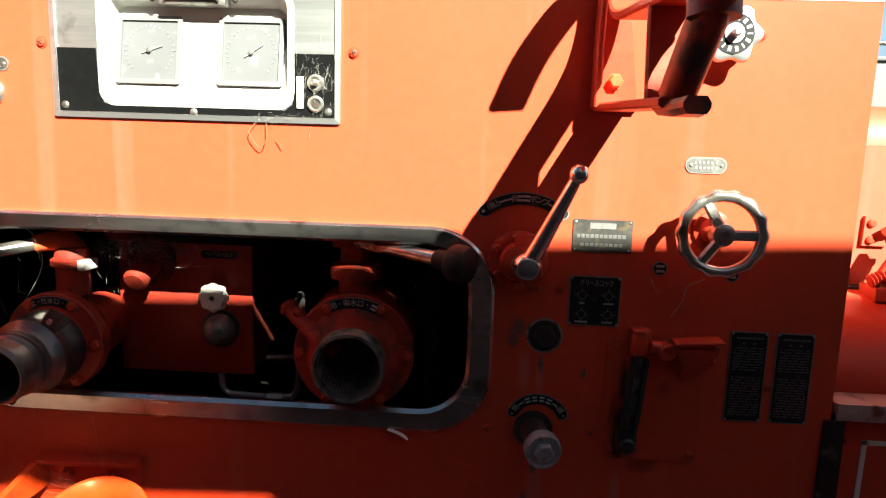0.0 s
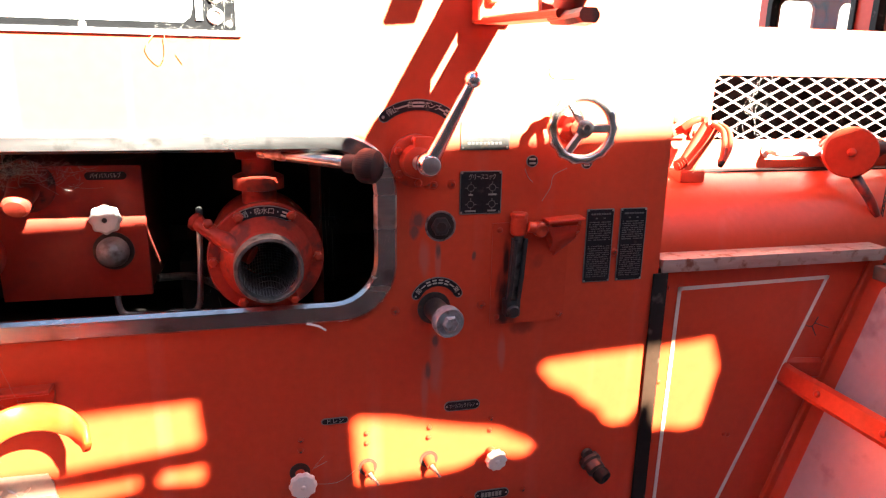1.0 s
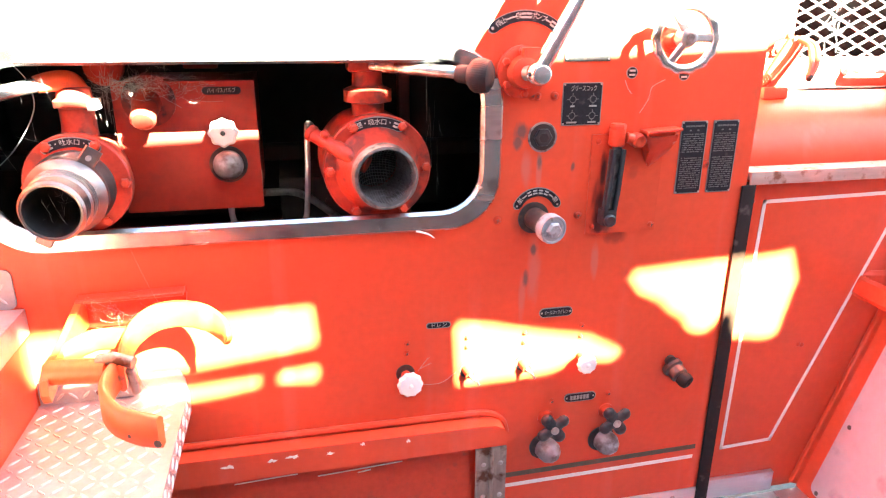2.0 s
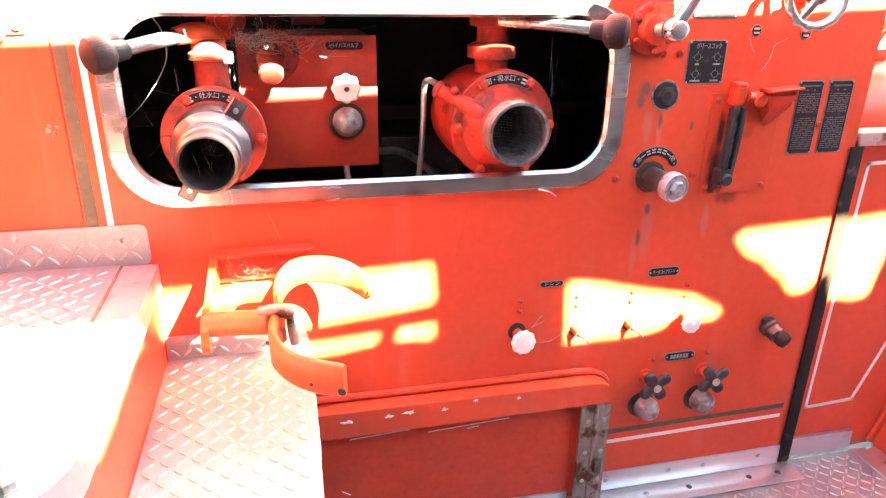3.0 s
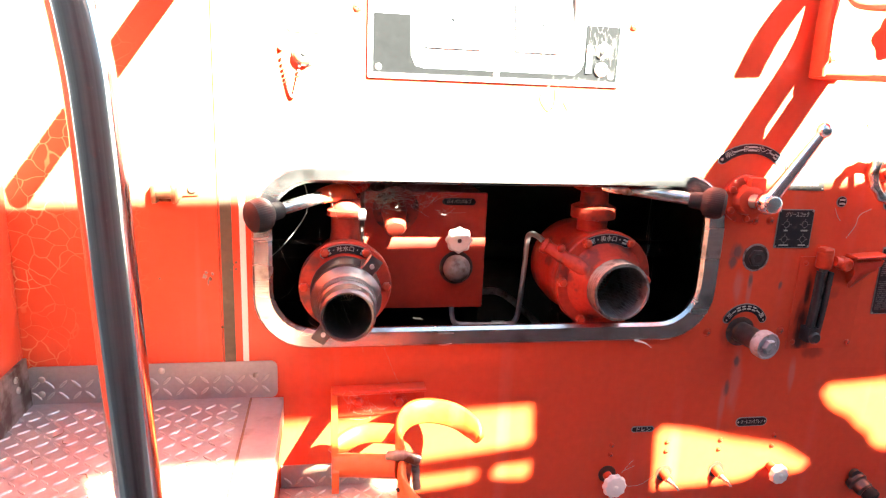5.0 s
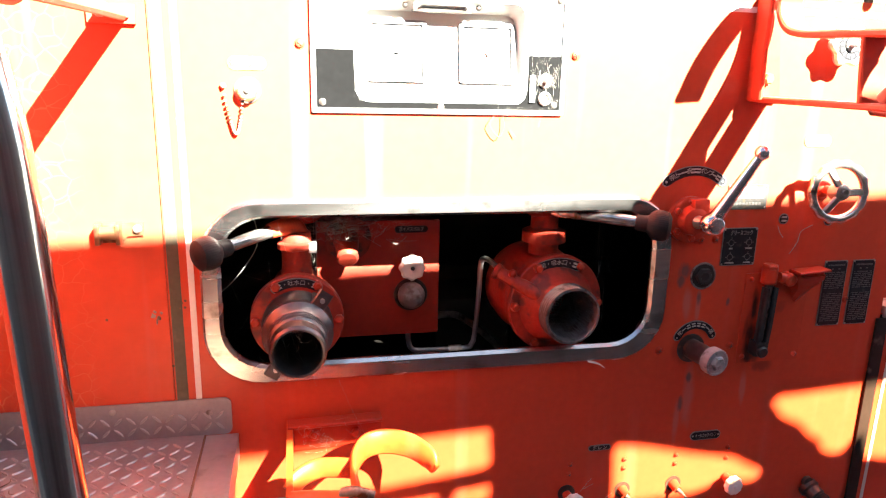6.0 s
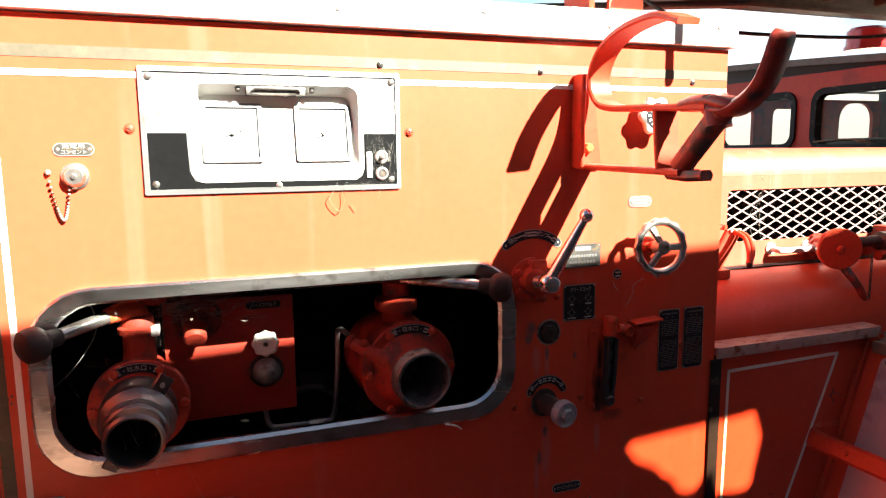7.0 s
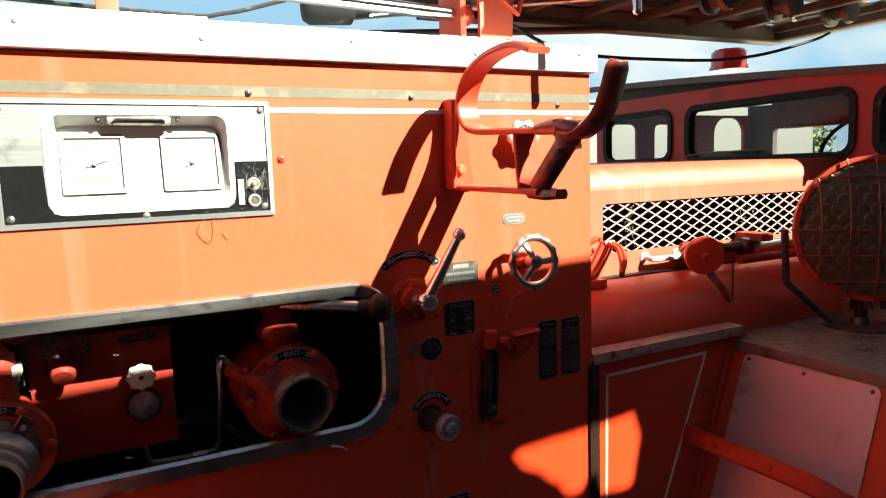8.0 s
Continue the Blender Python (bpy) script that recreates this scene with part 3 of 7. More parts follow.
line_part("lower_white_stripe", [(0.27, 0.456), (0.735, 0.463)], 0.009, -0.0010, line_white, wall_panel)
line_part("lower_gold_stripe", [(0.27, 0.483), (0.738, 0.490)], 0.012, -0.0008, line_olive, wall_panel)

# roof deck with its white edge
bm = bmesh.new()
box(bm, -1.6, 0.786, -0.016, 0.03, 1.828, 1.890, 0.006)
edge = solid("roof_edge", bm, white_paint, "white painted edge moulding along the top of the truck body", "moulding", kind="structure")
for i in range(7):
    bm = bmesh.new()
    ball(bm, (-0.95 + 0.28 * i, -0.016, 1.868 - 0.012 * (i % 2)), 0.005, 10, 0.5, (0, -1, 0))
    part("screw_head", bm, cast_metal, edge)
bm = bmesh.new()
box(bm, -1.6, 0.786, 0.0305, 1.5, 1.845, 1.886, 0.003)
solid("roof_deck", bm, alu, "grey aluminium roof deck of the truck body", "roof", kind="structure")
bm = bmesh.new()
box(bm, -1.6, -0.085, 0.050, 0.064, 1.887, 1.909, 0.003)
box(bm, 0.40, 0.585, 0.050, 0.064, 1.887, 1.906, 0.003)
solid("deck_kerb", bm, dull_zinc, "low dull aluminium kerb on the roof deck", "kerb", kind="structure")

# steel trim round the opening
bm = bmesh.new()
out0 = rrect(-0.636, 0.246, 1.058, 1.389, 0.100)
out1 = rrect(-0.632, 0.242, 1.062, 1.385, 0.096)
inn1 = rrect(-0.608, 0.212, 1.088, 1.365, 0.080)
inn0 = rrect(-0.602, 0.206, 1.094, 1.360, 0.074)
ring_frame(bm, [(out0, 0.0005), (out0, -0.006), (out1, -0.010), (inn1, -0.010), (inn0, -0.004), (inn0, 0.004), (inn1, 0.004), (inn1, 0.0005)])
solid("window_frame", bm, steel_trim, "polished stainless steel trim round the pump opening", "trim", kind="structure")

# dark bay behind the opening, its shade put into near-black walls
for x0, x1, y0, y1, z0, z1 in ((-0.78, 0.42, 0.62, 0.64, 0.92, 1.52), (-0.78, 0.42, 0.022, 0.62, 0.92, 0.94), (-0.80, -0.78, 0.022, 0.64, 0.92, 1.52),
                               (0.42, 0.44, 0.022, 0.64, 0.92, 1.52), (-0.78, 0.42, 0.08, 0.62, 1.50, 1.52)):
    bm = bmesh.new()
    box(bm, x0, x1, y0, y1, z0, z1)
    solid("bay_wall", bm, interior, "near-black lining of the pump bay, its shade put into the colour", "wall", kind="structure")
# the orange plate is added for the truck's far side seen through the bay
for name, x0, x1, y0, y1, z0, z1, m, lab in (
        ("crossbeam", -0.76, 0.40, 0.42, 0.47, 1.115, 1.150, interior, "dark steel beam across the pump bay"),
        ("upright", 0.115, 0.140, 0.36, 0.40, 0.945, 1.495, interior_red, "red steel upright inside the pump bay, darkened for the shade there"),
        ("hanger", -0.335, -0.268, 0.33, 0.36, 1.33, 1.495, orange_paint, "orange plate in the pump bay standing in for the truck's far side"),
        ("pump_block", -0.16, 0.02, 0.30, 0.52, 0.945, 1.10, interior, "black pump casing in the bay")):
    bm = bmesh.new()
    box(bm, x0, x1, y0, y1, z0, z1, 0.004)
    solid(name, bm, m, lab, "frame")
# pale hoses low in the bay
for name, pts, r, m, lab in (
        ("hose", [(-0.19, 0.22, 1.09), (-0.12, 0.26, 1.075), (-0.05, 0.28, 1.02), (0.02, 0.30, 0.95)], 0.008, cast_metal, "grey rubber hose running down the pump bay"),
        ("wire", [(-0.555, 0.06, 1.358), (-0.545, 0.08, 1.33), (-0.55, 0.10, 1.28), (-0.60, 0.12, 1.21), (-0.66, 0.14, 1.16)], 0.0010, letter_mid, "thin pale wire hanging in the pump bay")):
    bm = bmesh.new()
    pipe(bm, pts, r, 8, 6)
    solid(name, bm, m, lab, "hose")

# sill angle and running board
bm = bmesh.new()
box(bm, 0.262, 0.768, -0.004, -0.0005, 0.318, 0.374, 0.001)
box(bm, 0.262, 0.790, -0.066, -0.0045, 0.318, 0.322, 0.001)
box(bm, 0.795, 0.985, 0.012, 0.0235, 0.318, 0.372, 0.001)
sill = solid("sill", bm, alu, "dull aluminium angle along the foot of the pump panel", "trim", kind="structure")
for x, y, z in ((0.30, -0.004, 0.350), (0.46, -0.004, 0.352), (0.55, -0.004, 0.352), (0.70, -0.004, 0.354)):
    bm = bmesh.new()
    ball(bm, (x, y, z), 0.006, 10, 0.45, (0, -1, 0))
    part("rivet", bm, cast_metal, sill)
for x in (0.295, 0.39, 0.50, 0.66, 0.74):
    bm = bmesh.new()
    ball(bm, (x, -0.035, 0.322), 0.007, 10, 0.45, (0, 0, 1))
    part("rivet", bm, dark_metal if x > 0.45 else cast_metal, sill)

bm = bmesh.new()
box(bm, -0.34, 1.25, -0.78, 0.01, FLOOR - 0.03, FLOOR, 0.004)
board = solid("floor", bm, dirty_tread, "worn aluminium tread plate of the running board", "floor", kind="structure")
bm = bmesh.new()
tread_lugs(bm, -0.33, 0.985, -0.77, -0.068, lambda u, v, h: Vector((u, v, FLOOR + h)))
tread_lugs(bm, 0.80, 0.985, -0.068, 0.010, lambda u, v, h: Vector((u, v, FLOOR + h)))
tagged(part("tread_lugs", bm, tread_lug, board, smooth=0), kind="stuff")

bm = bmesh.new()
box(bm, 0.987, 1.056, -0.62, 0.004, FLOOR - 0.0005, FLOOR + 0.0045, 0.001)
foot = solid("foot_strip", bm, alu, "plain aluminium strip along the foot of the wheel arch", "trim", kind="structure")
for y in (-0.06, -0.19, -0.34, -0.50):
    bm = bmesh.new()
    ball(bm, (1.030, y, FLOOR + 0.0045), 0.0065, 10, 0.45)
    part("screw", bm, cast_metal, foot)

# black gasket and the slanting side panel with the white outline
bm = bmesh.new()
box(bm, 0.760, 0.7885, -0.007, -0.001, 0.325, 1.112, 0.002)
box(bm, 0.774, 0.7955, -0.001, 0.03, 0.325, 1.112, 0.001)
solid("gasket", bm, rubber, "black rubber gasket strip beside the pump panel", "gasket", kind="structure")
bm = bmesh.new()
sheet(bm, [(0.797, 0.317), (1.050, 0.317), (1.318, 1.116), (0.797, 1.116)], 0.024, 0.05)
side = solid("wall_5", bm, red_paint, "red painted lower body panel with a white outline", "wall", kind="structure", smooth=0)
line_part("white_outline", [(0.841, 1.067), (1.202, 1.072), (0.964, 0.461), (0.833, 0.455), (0.841, 1.067)], 0.008, 0.0228, line_white, side)
bm = bmesh.new()
flat_bar(bm, [(1.068, 0.018, 0.32), (1.334, 0.018, 1.116)], (1, 0, 0), 0.055, 0.012)
part("edge_flange", bm, red_paint, side)
for x, z in ((0.812, 1.07), (0.815, 0.86), (0.812, 0.72), (0.812, 0.47), (0.995, 0.715), (1.005, 0.712)):
    bm = bmesh.new()
    ball(bm, (x, 0.024, z), 0.0055, 10, 0.5, (0, -1, 0))
    part("rivet", bm, red_fitting, side)
bm = bmesh.new()
box(bm, 0.779, 1.330, 0.002, 0.0555, 1.120, 1.138, 0.003)
box(bm, 0.779, 1.315, -0.004, 0.002, 1.112, 1.139, 0.001)
solid("ledge", bm, worn_ledge, "weathered, flaking ledge above the side panel", "ledge", kind="structure")

# rounded wing and engine cover with the mesh opening
bm = bmesh.new()
prof = [(0.057, 1.085)] + [(0.262 - 0.205 * math.cos(radians(a)), 1.105 + 0.172 * math.sin(radians(a))) for a in range(12, 91, 6)] + [(0.30, 1.276), (0.30, 1.085)]
ends = [[bm.verts.new((x, y, z)) for y, z in prof] for x in (0.795, 2.24)]
for i in range(len(prof)):
    j = (i + 1) % len(prof)
    bm.faces.new((ends[0][i], ends[0][j], ends[1][j], ends[1][i]))
bm.faces.new(ends[0])
bm.faces.new(ends[1])
solid("wing", bm, red_paint, "rounded red front wing beside the engine cover", "wing", kind="structure")
bm = bmesh.new()
sheet(bm, [(0.796, 1.2785), (2.24, 1.2785), (2.24, 1.533), (0.796, 1.533)], 0.257, 0.262, holes=[rrect(1.032, 2.18, 1.347, 1.494, 0.018)])
arc = [(0.257 + 0.085 * (1 - math.cos(radians(a))), 1.5335 + 0.075 * math.sin(radians(a))) for a in range(0, 91, 9)] + [(1.30, 1.620)]
inner = [(y + 0.004, z - 0.005) for y, z in arc]
loops = [[bm.verts.new((x, y, z)) for y, z in arc + inner[::-1]] for x in (0.796, 2.24)]
n = len(arc) * 2
for i in range(n):
    bm.faces.new((loops[0][i], loops[0][(i + 1) % n], loops[1][(i + 1) % n], loops[1][i]))
bm.faces.new(loops[0])
bm.faces.new(loops[1])
cover = solid("engine_cover", bm, orange_paint, "sun-faded red engine cover with a mesh vent", "engine cover", kind="structure")
bm = bmesh.new()
dx, dz = 0.0640, 0.0310
x0, x1, z0, z1 = 1.026, 2.186, 1.341, 1.501
for fam in (1, -1):
    for k in range(-8, 48):
        pts = []
        for s in range(0, 200):
            z = z0 + s * dz / 2
            x = x0 + k * dx + fam * s * dx / 2 + (0 if fam > 0 else 0.0)
            if z > z1:
                break
            if x0 <= x <= x1:
                pts.append((x, 0.264, z))
        if len(pts) > 1:
            flat_bar(bm, [pts[0], pts[-1]], (0, 1, 0), 0.004, 0.0037, round_off=0.1)
part("mesh_vent", bm, mesh_metal, cover, "pale expanded-metal mesh", smooth=0)
# near-black boards stand in for the shade behind the mesh
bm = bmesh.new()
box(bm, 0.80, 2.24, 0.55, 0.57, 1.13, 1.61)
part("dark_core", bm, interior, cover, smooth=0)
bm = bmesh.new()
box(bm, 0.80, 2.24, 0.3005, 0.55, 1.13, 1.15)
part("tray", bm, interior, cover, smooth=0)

# front platform over the wheel arch
bm = bmesh.new()
top = [(1.332, 0.056), (2.4, 0.056), (2.4, -0.62), (1.312, -0.62), (1.312, 0.0), (1.332, 0.0)]
sheet(bm, top, PLATFORM - 0.02, PLATFORM, place=lambda u, v, w: Vector((u, v, w)))
plat = solid("platform", bm, grimy_tread, "dirty tread plate platform over the wheel arch", "platform", kind="structure")
bm = bmesh.new()
tread_lugs(bm, 1.335, 2.1, -0.60, 0.05, lambda u, v, h: Vector((u, v, PLATFORM + h)), 0.034)
tagged(part("tread_lugs", bm, dull_zinc, plat, smooth=0), kind="stuff")
bm = bmesh.new()
box(bm, 1.296, 1.3115, -0.62, 0.0, PLATFORM - 0.030, PLATFORM + 0.001, 0.003)
part("front_lip", bm, grimy_tread, plat)
bm = bmesh.new()
vs = [bm.verts.new(p) for p in ((1.058, 0.012, FLOOR + 0.002), (1.310, 0.012, PLATFORM - 0.021), (1.310, -0.62, PLATFORM - 0.021), (1.058, -0.62, FLOOR + 0.002))]
bm.faces.new(vs)
ext = bmesh.ops.extrude_face_region(bm, geom=bm.faces[:])["geom"]
for g in ext:
    if isinstance(g, bmesh.types.BMVert):
        g.co += Vector((0.02, 0, -0.006))
arch = solid("wheel_arch", bm, red_paint, "red sloping front of the wheel arch box", "wheel arch", kind="structure", smooth=0)
SLOPE = Vector((1.310 - 1.058, 0, PLATFORM - 0.021 - FLOOR - 0.002))
NORM = Vector((-SLOPE.z, 0, SLOPE.x)).normalized()
def on_arch(v, f, h=0.0):
    """A point of the arch's sloping front: v across, f from foot (0) to top (1)."""
    return Vector((1.058, v, FLOOR + 0.002)) + SLOPE * f + NORM * h
bm = bmesh.new()
sheet(bm, rrect(-0.405, -0.028, 0.02, 0.985, 0.025, 4), 0.005, 0.0008, place=lambda u, v, w: on_arch(u, v, w))
arch_panel = part("arch_panel", bm, lilac_panel, arch, "pale metal panel with the red reflection put into its colour", smooth=20)
for v, f in ((-0.045, 0.965), (-0.21, 0.965), (-0.385, 0.965), (-0.045, 0.62), (-0.39, 0.60), (-0.045, 0.26), (-0.39, 0.22), (-0.05, 0.03), (-0.21, 0.03)):
    bm = bmesh.new()
    ball(bm, on_arch(v, f, 0.004), 0.0062, 10, 0.5, NORM)
    part("screw", bm, dark_metal, arch_panel)

# rear steps
def step_outline(x0, x1, y0, y1, r):
    return [(x0, y1), (x0, y0)] + [(x1 - r + r * math.cos(radians(a)), y0 + r + r * math.sin(radians(a))) for a in range(-90, 1, 10)] + [(x1, y1)]
flat = lambda u, v, w: Vector((u, v, w))
bm = bmesh.new()
sheet(bm, step_outline(-1.45, -0.587, -0.612, -0.0035, 0.105), STEP - 0.048, STEP - 0.002, place=flat)
upper = solid("step_1", bm, step_rim, "upper rear step with a smooth aluminium rim", "step", kind="structure", smooth=30)
bm = bmesh.new()
sheet(bm, step_outline(-1.448, -0.646, -0.540, -0.0035, 0.05), STEP - 0.0018, STEP + 0.0012, place=flat)
upper_tread = part("tread_plate", bm, tread, upper, smooth=20)
bm = bmesh.new()
flat_bar(bm, [(-0.6445, -0.006, STEP - 0.001), (-0.6440, -0.25, STEP - 0.0008), (-0.6445, -0.486, STEP - 0.001)], (1, 0, 0), 0.0042, 0.003, round_off=0.3)
part("seam", bm, seam_brown, upper, "brown sealant in the joint", smooth=0)
bm = bmesh.new()
tread_lugs(bm, -1.44, -0.650, -0.537, -0.012, lambda u, v, h: Vector((u, v, STEP + 0.0012 + h)))
tagged(part("tread_lugs", bm, tread_lug, upper_tread, smooth=0), kind="stuff")
bm = bmesh.new()
sheet(bm, rrect(-1.014, -0.597, STEP - 0.001, 1.035, 0.012, 4), -0.0045, -0.0015)
kick = part("kick_plate", bm, tread, upper, smooth=20)
bm = bmesh.new()
tread_lugs(bm, -1.01, -0.602, STEP + 0.006, 1.034, lambda u, v, h: Vector((u, -0.0045 - h, v)))
tagged(part("kick_lugs", bm, tread_lug, kick, smooth=0), kind="stuff")
for x, z in ((-0.99, 1.012), (-0.795, 1.022), (-0.635, 1.008), (-0.992, 0.985)):
    bm = bmesh.new()
    ball(bm, (x, -0.0045, z), 0.006, 10, 0.5, (0, -1, 0))
    part("screw", bm, cast_metal, upper)
bm = bmesh.new()
sheet(bm, step_outline(-1.44, -0.598, -0.596, -0.002, 0.098), 0.30, STEP - 0.0485, place=flat)
solid("step_box", bm, red_paint, "red painted steel box under the upper step", "step", kind="structure", smooth=30)
bm = bmesh.new()
sheet(bm, [(-0.5965, -0.002), (-0.5965, -0.76), (-0.350, -0.76), (-0.344, -0.30), (-0.345, -0.14), (-0.344, -0.002)], LOW_STEP - 0.042, LOW_STEP, place=flat)
low = solid("step_2", bm, tread, "lower rear step of worn aluminium tread plate", "step", kind="structure", smooth=20)
bm = bmesh.new()
tread_lugs(bm, -0.592, -0.356, -0.755, -0.012, lambda u, v, h: Vector((u, v, LOW_STEP + h)),
           inside=lambda u, v: u < -0.356)
tread_lugs(bm, -0.30, -0.012, LOW_STEP - 0.041, LOW_STEP - 0.001, lambda u, v, h: Vector((-0.3445 + h, u, v)), 0.0200)
tagged(part("tread_lugs", bm, tread_lug, low, smooth=0), kind="stuff")
bm = bmesh.new()
sheet(bm, [(-0.594, LOW_STEP + 0.001), (-0.346, LOW_STEP + 0.001), (-0.348, 0.800), (-0.356, 0.818), (-0.594, 0.822)], -0.0045, -0.001)
low_kick = part("kick_plate", bm, tread, low)
bm = bmesh.new()
tread_lugs(bm, -0.592, -0.360, LOW_STEP + 0.004, 0.816, lambda u, v, h: Vector((u, -0.0045 - h, v)))
tagged(part("kick_lugs", bm, tread_lug, low_kick, smooth=0), kind="stuff")
bm = bmesh.new()
ball(bm, (-0.413, -0.44, LOW_STEP + 0.001), 0.006, 10, 0.5)
part("rivet", bm, zinc_gold, low)

# body beside the upper step
bm = bmesh.new()
box(bm, -1.5, -1.016, -0.62, -0.0015, STEP + 0.085, 1.825, 0.004)
solid("wall_6", bm, red_crazed, "red body side beside the step, paint crazed all over", "wall", kind="structure")
bm = bmesh.new()
vs = [(-1.016, STEP + 0.001), (-1.008, STEP + 0.001), (-1.008, STEP + 0.012), (-1.010, STEP + 0.088), (-1.016, STEP + 0.088)]
sheet(bm, vs, -0.62, -0.006)
skirt = solid("skirt", bm, scuffed_steel, "scuffed aluminium skirting at the foot of the body side", "trim", kind="structure", smooth=0)
for y in (-0.05, -0.055, -0.22, -0.40):
    bm = bmesh.new()
    ball(bm, (-1.008, y, STEP + 0.05 + (0.02 if y == -0.055 else 0)), 0.006, 10, 0.5, (1, 0, 0))
    part("screw", bm, cast_metal, skirt)

# ground, neighbours and distance
bm = bmesh.new()
box(bm, -400, 400, -400, 400, -0.3, 0.0)
solid("ground", bm, gravel, "grey gravel yard", "ground", kind="structure")
bm = bmesh.new()
box(bm, -1.5, 0.75, 0.0, 1.5, 0.12, 0.248)
solid("chassis", bm, dark_metal, "dark chassis under the truck body", "chassis", kind="structure")

# bare patches rubbed and run down the panel
def blot(x, z, w, h, seed, mat, y=-0.0004):
    rnd = random.Random(seed)
    bm = bmesh.new()
    k = [rnd.uniform(0.6, 1.15) for _ in range(14)]
    sheet(bm, [(x + w * k[i] * math.cos(2 * math.pi * i / 14), z + h * k[i] * math.sin(2 * math.pi * i / 14)) for i in range(14)], y, 0.0005)
    part("worn_patch", bm, mat, wall_panel, smooth=0)
for k, (x, z, w, h) in enumerate(((-0.716, 1.193, 0.0045, 0.005), (-0.707, 1.189, 0.004, 0.004), (-0.713, 1.200, 0.0035, 0.0035), (-0.703, 1.198, 0.003, 0.003), (-0.711, 1.183, 0.002, 0.006))):
    blot(x, z, w, h, 40 + k, rusty)

# added, unseen wall that shades the panel; its gaps let sun patches through
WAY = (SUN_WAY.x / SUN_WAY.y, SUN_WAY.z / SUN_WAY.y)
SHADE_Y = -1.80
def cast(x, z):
    """Where the ray that meets the panel at (x, z) crosses the added shade wall."""
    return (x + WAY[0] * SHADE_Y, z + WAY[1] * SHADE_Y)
# outlines of the sun patches on the panel, cut as gaps
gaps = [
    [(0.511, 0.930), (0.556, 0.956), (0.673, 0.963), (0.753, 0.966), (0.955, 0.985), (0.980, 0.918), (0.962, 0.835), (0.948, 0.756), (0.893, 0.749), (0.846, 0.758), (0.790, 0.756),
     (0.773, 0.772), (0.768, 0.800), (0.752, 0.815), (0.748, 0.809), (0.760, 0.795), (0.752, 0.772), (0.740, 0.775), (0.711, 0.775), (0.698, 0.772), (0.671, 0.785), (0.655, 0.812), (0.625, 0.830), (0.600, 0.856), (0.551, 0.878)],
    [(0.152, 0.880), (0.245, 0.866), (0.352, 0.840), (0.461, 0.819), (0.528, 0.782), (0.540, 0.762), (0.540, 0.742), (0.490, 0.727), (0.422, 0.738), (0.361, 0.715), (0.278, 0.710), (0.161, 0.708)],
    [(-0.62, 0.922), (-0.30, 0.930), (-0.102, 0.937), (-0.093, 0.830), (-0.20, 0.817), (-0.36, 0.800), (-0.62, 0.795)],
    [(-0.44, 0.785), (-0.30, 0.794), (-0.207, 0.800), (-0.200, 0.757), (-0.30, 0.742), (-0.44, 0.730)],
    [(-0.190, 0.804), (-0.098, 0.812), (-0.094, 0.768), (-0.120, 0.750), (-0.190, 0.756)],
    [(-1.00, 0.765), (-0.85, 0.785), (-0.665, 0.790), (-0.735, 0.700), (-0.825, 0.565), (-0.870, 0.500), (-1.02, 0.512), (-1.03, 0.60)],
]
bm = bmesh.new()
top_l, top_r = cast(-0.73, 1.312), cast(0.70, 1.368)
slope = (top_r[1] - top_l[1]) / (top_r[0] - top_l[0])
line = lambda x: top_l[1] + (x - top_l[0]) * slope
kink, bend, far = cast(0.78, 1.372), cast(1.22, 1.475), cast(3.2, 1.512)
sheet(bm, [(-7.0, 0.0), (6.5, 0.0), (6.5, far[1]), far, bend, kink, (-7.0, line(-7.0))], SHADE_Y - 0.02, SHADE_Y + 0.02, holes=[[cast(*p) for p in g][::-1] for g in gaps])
shade_wall = solid("wall_7", bm, shade_sheet, "unseen dark ribbed sheet wall added to shade the panel, with tinted panes that let sun through", "wall", kind="structure", smooth=0)
# added panes, only there to dim the sun in each gap
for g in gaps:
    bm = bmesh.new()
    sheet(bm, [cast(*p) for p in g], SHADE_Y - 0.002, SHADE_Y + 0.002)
    part("pane", bm, sun_filter, shade_wall, smooth=0)

# ---- driver's cab, ladder and roof gear ----
CAB = 2.25
cab = thing("cab", (CAB, 0.6, 1.1), "red truck cab with rubber-sealed rear windows", "truck cab")
wins = [(1.166, 1.640, 1.620, 1.862), (0.264, 1.060, 1.615, 1.862), (-0.085, 0.178, 1.615, 1.850)]
bm = bmesh.new()
sheet(bm, [(-0.14, 1.10), (1.715, 1.10), (1.715, 1.945), (0.50, 1.938), (0.03, 1.922), (-0.14, 1.908)], CAB, CAB + 0.04, holes=[rrect(a, b, c, d, 0.055) for a, b, c, d in wins], place=lambda u, v, w: Vector((w, u, v)))
back = part("rear_wall", bm, cab_shade_red, cab, smooth=15)
